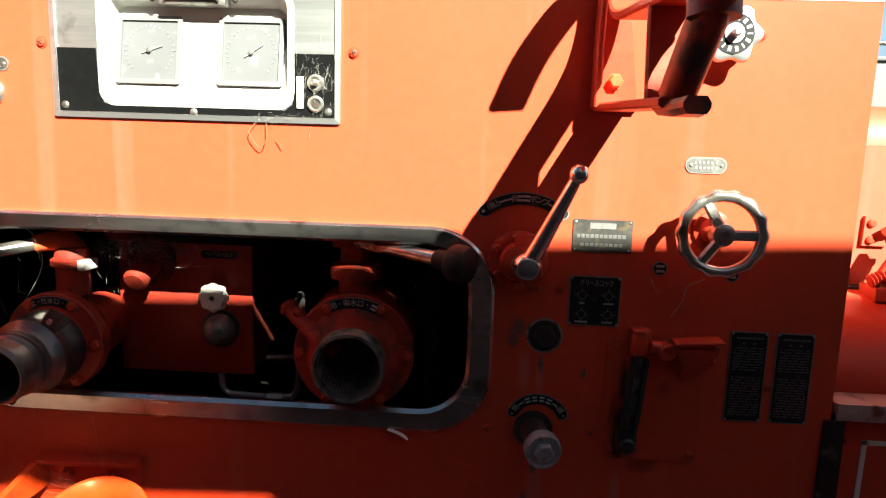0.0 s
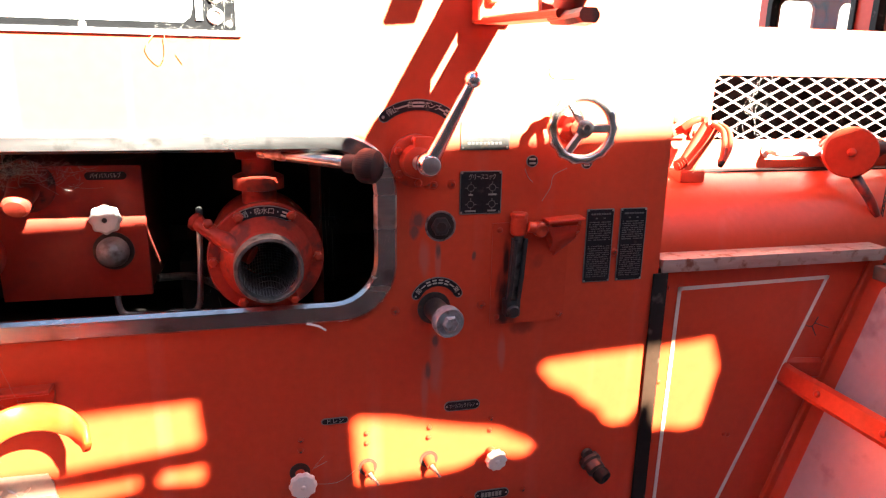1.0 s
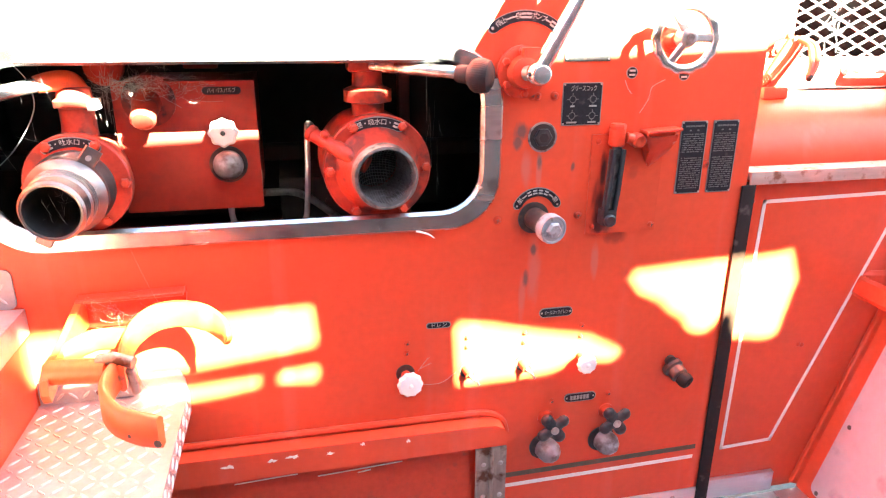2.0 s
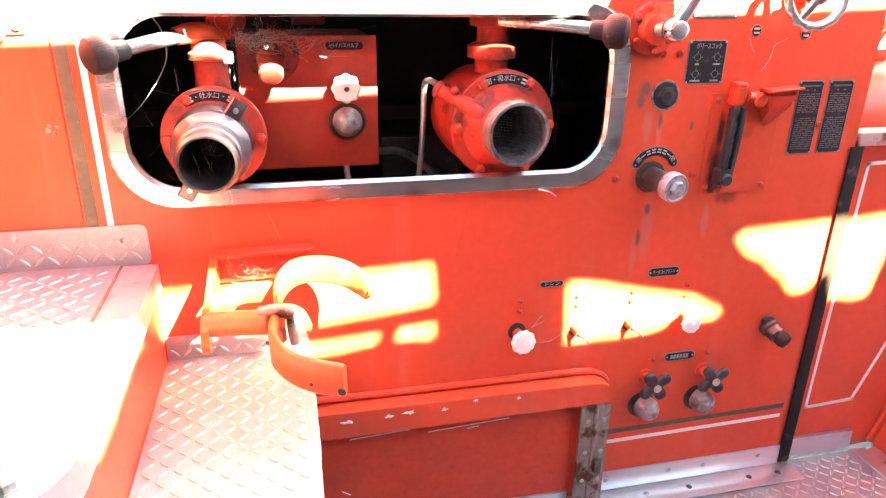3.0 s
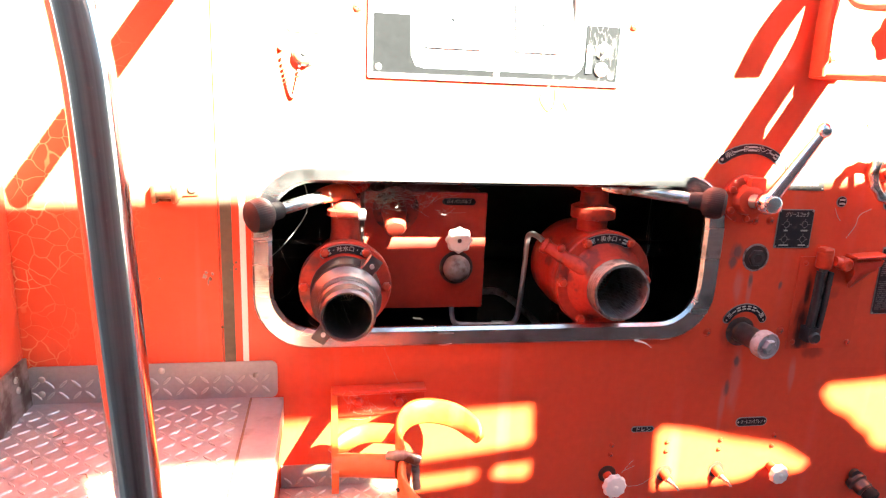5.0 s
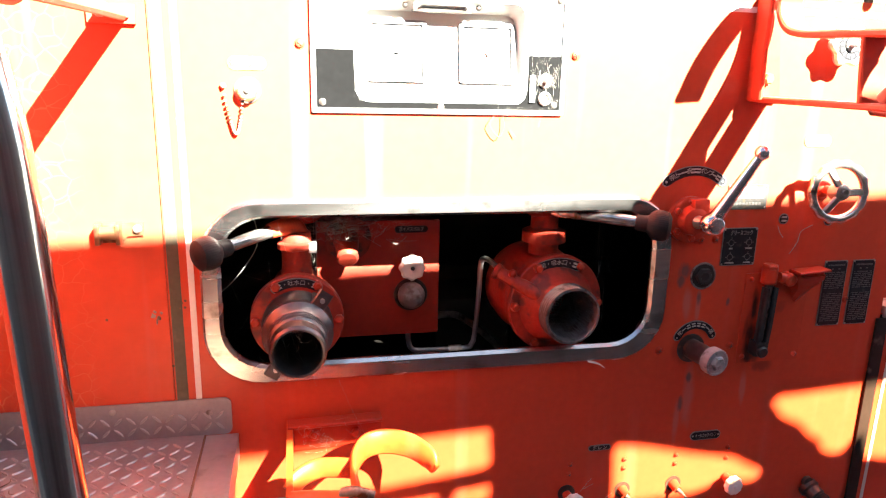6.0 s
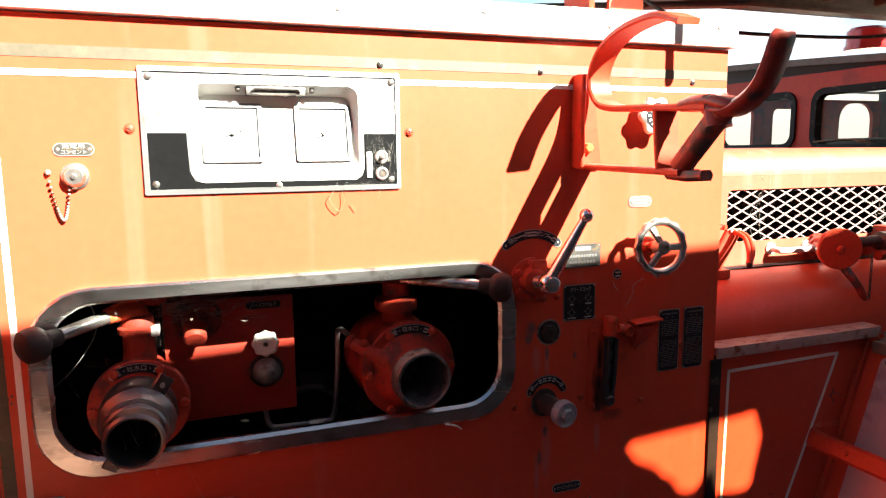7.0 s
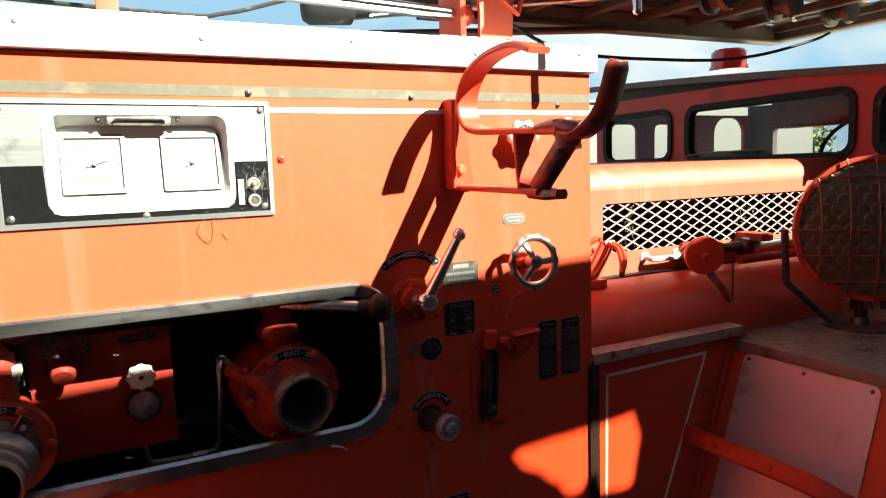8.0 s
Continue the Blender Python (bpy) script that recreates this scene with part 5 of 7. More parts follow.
bars_on(p, [(0.5305 + 0.0060 * k, 0.5335 + 0.0060 * k, 1.4970, 1.5005 + 0.0005 * (k % 2)) for k in range(6)] + [(0.5320 + 0.0058 * k, 0.5352 + 0.0058 * k, 1.4895, 1.4930) for k in range(6)], Y, letter_mid)
pins(p, ((0.526, 1.495), (0.570, 1.495)))
p = name_plate(oval(-0.543, 1.615, 0.060, 0.021), plate_grey, "small oval grey name plate for the socket below", plate_silver)
write_on(p, "コンセント", 0.0080, -0.543, Y, 1.6105, letter, wide=0.036)
write_on(p, "充電用", 0.0078, -0.543, Y, 1.6195, letter, wide=0.032)
pins(p, ((-0.566, 1.615), (-0.520, 1.615)))
p = name_plate(rrect(0.360, 0.449, 1.359, 1.409, 0.002, 2), plate_grey, "rectangular silver maker's plate with worn print")
bars_on(p, [(0.385, 0.424, 1.395, 1.404)] + [(0.366 + 0.0068 * k, 0.3712 + 0.0068 * k, 1.381, 1.3865) for k in range(11)] + [(0.372 + 0.0072 * k, 0.3772 + 0.0072 * k, 1.368, 1.373) for k in range(9)], Y, letter_fine)
pins(p, ((0.364, 1.405), (0.445, 1.405), (0.364, 1.363), (0.445, 1.363)), r=0.002)
p = name_plate(rrect(0.360, 0.438, 1.244, 1.322, 0.002, 2), plate_black, "square black grease-cock diagram plate", plate_silver)
write_on(p, "グリースコック", 0.0115, 0.401, Y, 1.311, letter_mid, wide=0.050)
for cx, cz in ((0.380, 1.292), (0.420, 1.292), (0.380, 1.262), (0.420, 1.262)):
    bm = bmesh.new()
    for k in range(16):
        a0, a1 = 2 * math.pi * k / 16, 2 * math.pi * (k + 1) / 16
        flat_bar(bm, [(cx + 0.0062 * math.cos(a0), Y, cz + 0.0062 * math.sin(a0)), (cx + 0.0062 * math.cos(a1), Y, cz + 0.0062 * math.sin(a1))], (0, 1, 0), 0.0006, 0.0009, round_off=0.1)
    for k in range(4):
        a = math.pi / 2 * k
        flat_bar(bm, [(cx + 0.0062 * math.cos(a), Y, cz + 0.0062 * math.sin(a)), (cx + 0.011 * math.cos(a), Y, cz + 0.011 * math.sin(a))], (0, 1, 0), 0.0006, 0.0011, round_off=0.1)
    part("diagram", bm, letter_fine, p, smooth=0)
bars_on(p, [(0.370, 0.390, 1.2485, 1.2515), (0.412, 0.428, 1.2485, 1.2515), (0.376, 0.384, 1.278, 1.281), (0.413, 0.428, 1.278, 1.281)], Y, letter_mid)
pins(p, ((0.3635, 1.3185), (0.4345, 1.3185), (0.3635, 1.2475), (0.4345, 1.2475)), r=0.002)
for x0 in (0.609, 0.678):
    p = name_plate(rrect(x0, x0 + 0.056, 1.102, 1.246, 0.002, 2), plate_black, "tall black specification plate filled with small print", plate_silver)
    rows = [(x0 + 0.0085 + 0.0052 * k, x0 + 0.0122 + 0.0052 * k, 1.2345, 1.2375) for k in range(8)] + [(x0 + 0.018, x0 + 0.022, 1.2265, 1.2290), (x0 + 0.034, x0 + 0.038, 1.2265, 1.2290)]
    for k in range(25):
        z = 1.2195 - 0.0043 * k - (0.004 if k > 8 else 0)
        for j in range(13):
            if k != 9 and (k * 7 + j * 5 + int(x0 * 100)) % 9:
                rows.append((x0 + 0.0058 + 0.0035 * j, x0 + 0.0076 + 0.0035 * j + 0.0005 * ((k + j) % 3), z, z + 0.0017))
    bars_on(p, rows, Y, letter_fine)
    pins(p, ((x0 + 0.003, 1.243), (x0 + 0.053, 1.243), (x0 + 0.003, 1.105), (x0 + 0.053, 1.105)), r=0.002)
for x, z in ((0.494, 1.338), (0.601, 1.333)):
    p = name_plate(circle(x, z, 0.0112, 20), plate_black, "small round black mark plate", plate_silver)
    bars_on(p, [(x - 0.006, x + 0.006, z + 0.002, z + 0.0055), (x - 0.006, x + 0.006, z - 0.0055, z - 0.002)], Y, letter)
p = name_plate(oval(0.130, 0.861, 0.050, 0.013), plate_black, "small oval black drain plate", plate_silver)
write_on(p, "ドレン", 0.0105, 0.130, Y, 0.861, letter, wide=0.030)
p = name_plate(oval(0.3745, 0.8665, 0.072, 0.021), plate_black, "oval black drain-cock plate", plate_silver)
write_on(p, "オールコックドレン", 0.0105, 0.3745, Y, 0.8665, letter_mid, wide=0.050)
pins(p, ((0.3440, 0.8665), (0.4050, 0.8665)), r=0.0022)
p = name_plate(oval(0.4425, 0.6605, 0.073, 0.021), plate_black, "oval black plate above the star knobs", plate_silver)
bars_on(p, [(0.4195 + 0.0075 * k, 0.4250 + 0.0075 * k, 0.6555, 0.6655) for k in range(6)], Y, letter_mid)
pins(p, ((0.4120, 0.6605), (0.4730, 0.6605)), r=0.0022)

def arc_outline(cx, cz, r0, r1, a0, a1, n=16):
    up = [(cx + r1 * math.cos(radians(a0 + (a1 - a0) * k / n)), cz + r1 * math.sin(radians(a0 + (a1 - a0) * k / n))) for k in range(n + 1)]
    dn = [(cx + r0 * math.cos(radians(a1 + (a0 - a1) * k / n)), cz + r0 * math.sin(radians(a1 + (a0 - a1) * k / n))) for k in range(n + 1)]
    end = lambda a, s: [(cx + (r0 + r1) / 2 * math.cos(radians(a)) + (r1 - r0) / 2 * math.cos(radians(a + s * t)), cz + (r0 + r1) / 2 * math.sin(radians(a)) + (r1 - r0) / 2 * math.sin(radians(a + s * t))) for t in (45, 90, 135)]
    return up + end(a1, 1) + dn + [q for q in end(a0, -1)[::-1]]

def arc_plate(cx, cz, r, h, a0, a1, chars, label, y=0.0, way=None):
    p = name_plate(arc_outline(cx, cz, r - h / 2, r + h / 2, a0, a1), plate_black, label, plate_silver, y)
    n = len(chars)
    for k, c in enumerate(chars):
        a = a1 - (a1 - a0) * (0.10 + 0.80 * k / max(1, n - 1))
        px, pz = cx + r * math.cos(radians(a)), cz + r * math.sin(radians(a))
        if c == "-":
            bm = bmesh.new()
            t = Vector((math.sin(radians(a)), 0, -math.cos(radians(a))))
            flat_bar(bm, [Vector((px, y - 0.0026, pz)) - t * h * 0.3, Vector((px, y - 0.0026, pz)) + t * h * 0.3], (0, 1, 0), 0.0006, h * 0.14, round_off=0.1)
            part("lettering", bm, letter, p, smooth=0)
        elif c == "#":
            bm = bmesh.new()
            t, u = Vector((math.sin(radians(a)), 0, -math.cos(radians(a)))), Vector((math.cos(radians(a)), 0, math.sin(radians(a))))
            m = Vector((px, y - 0.0026, pz))
            for s in (-0.16, 0.16):
                flat_bar(bm, [m + u * h * s - t * h * 0.24, m + u * h * s + t * h * 0.24], (0, 1, 0), 0.0006, h * 0.18, round_off=0.1)
            part("lettering", bm, letter, p, smooth=0)
        elif c != " ":
            write_on(p, c, h * 0.62, px, y - 0.0026, pz, letter, a - 90)
    return p

p = arc_plate(0.284, 1.344, 0.093, 0.019, 50, 130, "停止--自##ポンプ-#", "curved black plate over the pump lever")
pins(p, ((0.2235, 1.4155), (0.3445, 1.4155)))
p = arc_plate(0.322, 1.077, 0.044, 0.017, 25, 155, "閉-####-開", "curved black plate over the pull knob")
pins(p, ((0.2815, 1.0945), (0.3625, 1.0945)), r=0.002)

# dial lever ----------------------------------------------------------------
lev = thing("pump_lever", (0.285, 0, 1.345), "chrome crank lever with ball ends on a red boss", "lever")
bm = bmesh.new()
lathe(bm, (0.279, 0.0, 1.342), OUT, [(0.046, 0), (0.046, 0.009), (0.043, 0.011), (0.030, 0.012), (0.026, 0.030), (0.020, 0.033), (0, 0.033)], 28)
boss = part("boss", bm, red_fitting, lev, "red painted boss")
for a in (20, 95, 150, 215, 275, 330):
    bm = bmesh.new()
    lathe(bm, (0.279 + 0.037 * math.cos(radians(a)), -0.010, 1.342 + 0.037 * math.sin(radians(a))), OUT, [(0.007, 0), (0.007, 0.006), (0.005, 0.008), (0, 0.008)], 6)
    part("bolt", bm, red_fitting, boss, smooth=0)
bm = bmesh.new()
box(bm, 0.272, 0.305, -0.030, -0.012, 1.355, 1.385, 0.004)
part("stop_block", bm, red_fitting, boss)
bm = bmesh.new()
rod(bm, (0.279, -0.030, 1.342), (0.288, -0.062, 1.343), 0.013, 0.012, 18, 0.002)
part("spindle", bm, cast_metal, lev)
bm = bmesh.new()
ball(bm, (0.290, -0.060, 1.343), 0.0215, 24)
a, b = Vector((0.290, -0.060, 1.343)), Vector((0.351, -0.099, 1.480))
pipe(bm, [a, a.lerp(b, 0.3), a.lerp(b, 0.7), b], [0.0145, 0.0080], 16, 4)
ball(bm, b, 0.0138, 20)
part("arm", bm, lever_chrome, lev)
bm = bmesh.new()
lathe(bm, (0.290, -0.076, 1.343), OUT, [(0.0160, 0), (0.0155, 0.0050), (0.0135, 0.0062), (0, 0.0064)], 24)
part("cap", bm, lever_chrome, lev)

# hand wheel ----------------------------------------------------------------
hw = thing("hand_wheel", (0.560, 0, 1.401), "three-spoked chrome hand wheel with a wavy rim", "hand wheel")
C, R = Vector((0.560, -0.060, 1.401)), 0.0535
tilt = Vector((-0.10, -1, 0.06)).normalized()
_, ea, eb = axes(tilt)
bm = bmesh.new()
seg, ring = 96, []
for k in range(seg):
    t = 2 * math.pi * k / seg
    d = ea * math.cos(t) + eb * math.sin(t)
    r_out = 0.0088 + 0.0016 * math.cos(14 * t)
    ring.append([bm.verts.new(C + d * (R + (r_out if math.cos(u) > 0 else 0.0080) * math.cos(u)) + tilt * 0.0082 * math.sin(u)) for u in [2 * math.pi * j / 12 for j in range(12)]])
for k in range(seg):
    p, q = ring[k], ring[(k + 1) % seg]
    for j in range(12):
        bm.faces.new((p[j], p[(j + 1) % 12], q[(j + 1) % 12], q[j]))
part("rim", bm, worn_chrome, hw, "worn chrome rim")
for a in (180, 62, -58):
    d = ea * math.cos(radians(a)) + eb * math.sin(radians(a))
    bm = bmesh.new()
    flat_bar(bm, [C + d * 0.008 + tilt * 0.010, C + d * 0.03 + tilt * 0.005, C + d * 0.052], tilt.cross(d), 0.015, 0.008, smooth=4, round_off=0.4)
    part("spoke", bm, cast_metal, hw)
bm = bmesh.new()
lathe(bm, C - tilt * 0.010, tilt, [(0.017, 0), (0.018, 0.012), (0.015, 0.024), (0.010, 0.027), (0.006, 0.027), (0.006, 0.031), (0, 0.031)], 20)
part("hub", bm, cast_metal, hw)
bm = bmesh.new()
rod(bm, (0.565, 0.0, 1.400), C, 0.009, seg=14)
lathe(bm, (0.565, 0.0, 1.400), OUT, [(0.028, 0), (0.028, 0.006), (0.02, 0.009), (0.014, 0.022), (0.011, 0.024)], 20)
part("stem", bm, red_fitting, hw)

# dial knob above it ----------------------------------------------------------
dk = thing("dial_knob", (0.557, 0, 1.677), "scalloped silver knob with a black numbered ring", "knob")
bm = bmesh.new()
lathe(bm, (0.557, -0.022, 1.677), OUT, [(0.026, 0), (0.036, 0.003), (0.0385, 0.010), (0.036, 0.016), (0.030, 0.018), (0.0, 0.018)], 60, 6, 0.11)
part("grip", bm, alu, dk)
bm = bmesh.new()
lathe(bm, (0.557, -0.0401, 1.677), OUT, [(0.0275, 0), (0.0275, 0.0008), (0, 0.0009)], 32)
part("ring", bm, plate_black, dk)
bm = bmesh.new()
for k in range(14):
    a = radians(25.7 * k)
    c = Vector((0.557 + 0.021 * math.cos(a), -0.0412, 1.677 + 0.021 * math.sin(a)))
    d = Vector((math.cos(a), 0, math.sin(a)))
    flat_bar(bm, [c - d * 0.0035, c + d * 0.0035], (0, 1, 0), 0.0006, 0.0045 if k % 3 else 0.0022, round_off=0.1)
part("lettering", bm, letter, dk, smooth=0)
bm = bmesh.new()
lathe(bm, (0.557, -0.0412, 1.677), OUT, [(0.0135, 0), (0.0135, 0.0015), (0.006, 0.002), (0.0055, 0.012), (0.003, 0.014), (0, 0.014)], 20)
part("cap", bm, alu, dk)
bm = bmesh.new()
rod(bm, (0.557, 0.0, 1.677), (0.557, -0.024, 1.677), 0.010, seg=14)
part("stem", bm, cast_metal, dk)

# socket with chain -------------------------------------------------------------
so = thing("charging_socket", (-0.544, 0, 1.572), "round silver socket cap on a rusty ball chain", "socket")
bm = bmesh.new()
lathe(bm, (-0.544, 0.0, 1.572), OUT, [(0.021, 0), (0.021, 0.003), (0.0175, 0.005), (0.0155, 0.015), (0.0125, 0.018), (0.005, 0.018), (0.004, 0.021), (0, 0.0215)], 24)
part("cap", bm, worn_chrome, so)
bm = bmesh.new()
for k in range(30):
    t = k / 29
    x = -0.582 + 0.034 * t
    z = 1.577 - 0.075 * math.sin(math.pi * min(1, t * 1.02)) ** 0.8
    ball(bm, (x + 0.0015 * math.sin(5 * t), -0.006, z), 0.0026, 8)
part("chain", bm, rusty, so, "rusty ball chain")
bm = bmesh.new()
ball(bm, (-0.582, -0.004, 1.579), 0.005, 10, 0.6, OUT)
part("chain_screw", bm, rusty, so)

# black plug, pull knob -----------------------------------------------------------
pl = thing("drain_plug", (0.326, 0, 1.224), "black hexagon plug in a chipped round hole", "plug")
bm = bmesh.new()
lathe(bm, (0.326, 0.0, 1.224), OUT, [(0.0285, 0), (0.0280, 0.0012), (0.0255, 0.0014), (0.0250, 0.0006), (0, 0.0006)], 30)
rim = part("chipped_rim", bm, primer_grey, pl, "chipped grey rim")
bm = bmesh.new()
lathe(bm, (0.326, -0.0003, 1.224), OUT, [(0.0248, 0), (0.0246, 0.0008), (0, 0.0008)], 30)
part("hole", bm, interior, pl)
bm = bmesh.new()
lathe(bm, (0.326, -0.0008, 1.224), OUT, [(0.0180, 0), (0.0180, 0.005), (0.0165, 0.0075), (0.0100, 0.0080), (0.0085, 0.0065)], 6)
hexagon = part("hexagon", bm, star_black, pl, smooth=20)
bm = bmesh.new()
lathe(bm, (0.326, -0.0042, 1.224), OUT, [(0.0095, 0.004), (0.0075, 0.0042), (0.0060, 0.0005), (0, 0.0005)], 16)
part("socket", bm, interior, hexagon)

pk = thing("pull_knob", (0.321, 0, 1.065), "grey round pull knob with a hexagon boss in a dark hole", "knob")
bm = bmesh.new()
lathe(bm, (0.316, 0.004, 1.070), OUT, [(0.031, 0), (0.031, 0.0055), (0.028, 0.006), (0.0, 0.0061)], 26)
part("hole_ring", bm, dark_metal, pk)
axis = Vector((0.013, -0.085, -0.003)).normalized()
bm = bmesh.new()
lathe(bm, (0.316, -0.002, 1.070), axis, [(0.021, 0), (0.021, 0.052), (0.023, 0.056)], 24)
part("shank", bm, dark_metal, pk)
bm = bmesh.new()
lathe(bm, Vector((0.316, -0.002, 1.070)) + axis * 0.054, axis, [(0.0235, 0), (0.0275, 0.003), (0.0280, 0.010), (0.0275, 0.020), (0.0262, 0.0225), (0.0235, 0.0225), (0.0220, 0.0212), (0.0, 0.0212)], 32)
part("cap", bm, knob_grey, pk)
bm = bmesh.new()
lathe(bm, Vector((0.316, -0.002, 1.070)) + axis * 0.0745, axis, [(0.0155, 0), (0.0150, 0.006), (0.0120, 0.0085), (0, 0.0088)], 6)
part("nut", bm, knob_grey, pk, smooth=15)

# crank plate ---------------------------------------------------------------------
cp = thing("crank_mechanism", (0.50, 0, 1.03), "red backing plate with a black crank and a red housing", "crank")
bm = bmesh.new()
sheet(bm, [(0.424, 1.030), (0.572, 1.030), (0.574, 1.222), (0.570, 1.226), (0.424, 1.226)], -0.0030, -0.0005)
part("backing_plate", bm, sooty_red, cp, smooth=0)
for x, z in ((0.437, 1.213), (0.437, 1.045), (0.562, 1.043)):
    bm = bmesh.new()
    ball(bm, (x, -0.0035, z), 0.0055, 12, 0.55, OUT)
    part("screw", bm, red_fitting, cp)
bm = bmesh.new()
rod(bm, (0.470, -0.012, 1.205), (0.470, -0.012, 1.240), 0.0155, seg=18, edge=0.003)
lathe(bm, (0.470, -0.012, 1.238), (0, 0, 1), [(0.0165, 0), (0.0165, 0.006), (0.014, 0.009), (0, 0.010)], 6)
part("pivot", bm, red_fitting, cp)
bm = bmesh.new()
flat_bar(bm, [(0.471, -0.014, 1.206), (0.464, -0.018, 1.130), (0.458, -0.021, 1.078)], (1, 0, 0), 0.018, 0.010, smooth=4, round_off=0.3)
arm = part("crank_arm", bm, gunmetal, cp, "worn steel crank arm")
for side in (-1, 1):
    bm = bmesh.new()
    flat_bar(bm, [(0.470 + 0.0100 * side, -0.020, 1.200), (0.464 + 0.0095 * side, -0.025, 1.130), (0.458 + 0.0090 * side, -0.028, 1.082)], (1, 0, 0), 0.0050, 0.018, smooth=3, round_off=0.3)
    part("rib", bm, star_black, arm, "black rib")
bm = bmesh.new()
box(bm, 0.4435, 0.4725, -0.036, -0.008, 1.054, 1.086, 0.005)
rod(bm, (0.4575, -0.030, 1.066), (0.4575, -0.042, 1.066), 0.0125, seg=16, edge=0.003)
part("end_block", bm, star_black, arm, "black end block")
bm = bmesh.new()
rod(bm, (0.484, -0.022, 1.222), (0.512, -0.022, 1.216), 0.010, seg=14)
lathe(bm, (0.508, -0.010, 1.216), OUT, [(0.014, 0), (0.014, 0.020), (0.010, 0.024), (0.005, 0.024), (0, 0.022)], 14)
part("linkage", bm, red_fitting, cp)
bm = bmesh.new()
vs = [(0.512, -0.0005, 1.232), (0.598, -0.0005, 1.236), (0.594, -0.0005, 1.195), (0.540, -0.0005, 1.148), (0.515, -0.040, 1.228), (0.578, -0.046, 1.232), (0.578, -0.040, 1.210), (0.540, -0.024, 1.196)]
v = [bm.verts.new(q) for q in vs]
for f in ((4, 5, 6, 7), (0, 1, 5, 4), (1, 2, 6, 5), (2, 3, 7, 6), (3, 0, 4, 7), (0, 3, 2, 1)):
    bm.faces.new([v[k] for k in f])
bmesh.ops.bevel(bm, geom=bm.edges[:], offset=0.006, segments=2, affect="EDGES")
part("housing", bm, red_fitting, cp)
bm = bmesh.new()
flat_bar(bm, [(0.515, -0.030, 1.233), (0.584, -0.032, 1.238)], (0, 1, 0), 0.034, 0.005)
part("housing_lip", bm, red_fitting, cp)

# row of drain cocks --------------------------------------------------------------
def white_knob(x, z, place_y=-0.030, r=0.0215, label="white scalloped plastic drain knob", hole=True):
    k = thing("drain_valve", (x, 0, z), label, "knob", "drain knobs")
    if hole:
        bm = bmesh.new()
        lathe(bm, (x - 0.004, 0.001, z + 0.010), OUT, [(0.019, 0), (0.019, 0.0022), (0, 0.0023)], 22)
        part("hole", bm, dark_metal, k)
    bm = bmesh.new()
    rod(bm, (x - 0.004, 0.0, z + 0.008), (x, place_y, z), 0.0095, seg=14)
    part("stem", bm, red_fitting, k)
    bm = bmesh.new()
    lathe(bm, (x, place_y + 0.006, z), (0.05, -1, 0.05), [(r * 0.8, 0), (r, 0.003), (r, 0.009), (r * 0.86, 0.013), (r * 0.3, 0.0145), (0, 0.0145)], 60, 10, 0.045)
    part("cap", bm, knob_white, k)
    bm = bmesh.new()
    ball(bm, (x + 0.0005, place_y - 0.0085, z + 0.0005), 0.005, 10, 0.5, OUT)
    part("screw", bm, knob_white, k)
    return k
white_knob(0.067, 0.752, -0.030, 0.0245)
white_knob(0.440, 0.753, -0.026, 0.0210, hole=False)

def pet_cock(x, z, way):
    c = thing("drain_cock", (x, 0, z), "bare metal drain cock missing its knob", "cock", "drain cocks")
    bm = bmesh.new()
    lathe(bm, (x, 0.001, z), OUT, [(0.018, 0), (0.018, 0.002), (0, 0.0021)], 20)
    part("hole", bm, dark_metal, c)
    bm = bmesh.new()
    rod(bm, (x, 0, z), (x + 0.002, -0.018, z - 0.005), 0.012, 0.009, 14)
    part("body", bm, red_fitting, c)
    bm = bmesh.new()
    rod(bm, (x + 0.002, -0.018, z - 0.005), (x + 0.007, -0.030, z - 0.009), 0.0050, 0.0036, 12)
    pipe(bm, [(x + 0.006, -0.028, z - 0.006), (x + 0.009 + way, -0.035, z - 0.013), (x + 0.012 + way, -0.038, z - 0.018)], 0.0026, 8)
    part("spindle", bm, plate_silver, c)
pet_cock(0.190, 0.756, 0.004)
pet_cock(0.310, 0.757, 0.002)

bp = thing("brass_outlet", (0.648, 0, 0.708), "stubby weathered brass outlet with a black tip", "outlet")
bm = bmesh.new()
lathe(bm, (0.653, 0.001, 0.713), (0.22, -1, -0.40), [(0.022, 0), (0.023, 0.012), (0.019, 0.016), (0.019, 0.032), (0.015, 0.036)], 20)
part("body", bm, dark_metal, bp)
bm = bmesh.new()
lathe(bm, (0.662, -0.030, 0.699), (0.40, -1, -0.35), [(0.0165, 0), (0.0175, 0.012), (0.015, 0.020), (0.008, 0.022), (0, 0.019)], 20)
part("tip", bm, rubber, bp)
bm = bmesh.new()
lathe(bm, (0.646, -0.004, 0.728), OUT, [(0.013, 0), (0.012, 0.008), (0, 0.009)], 12)
part("nut", bm, dark_metal, bp)

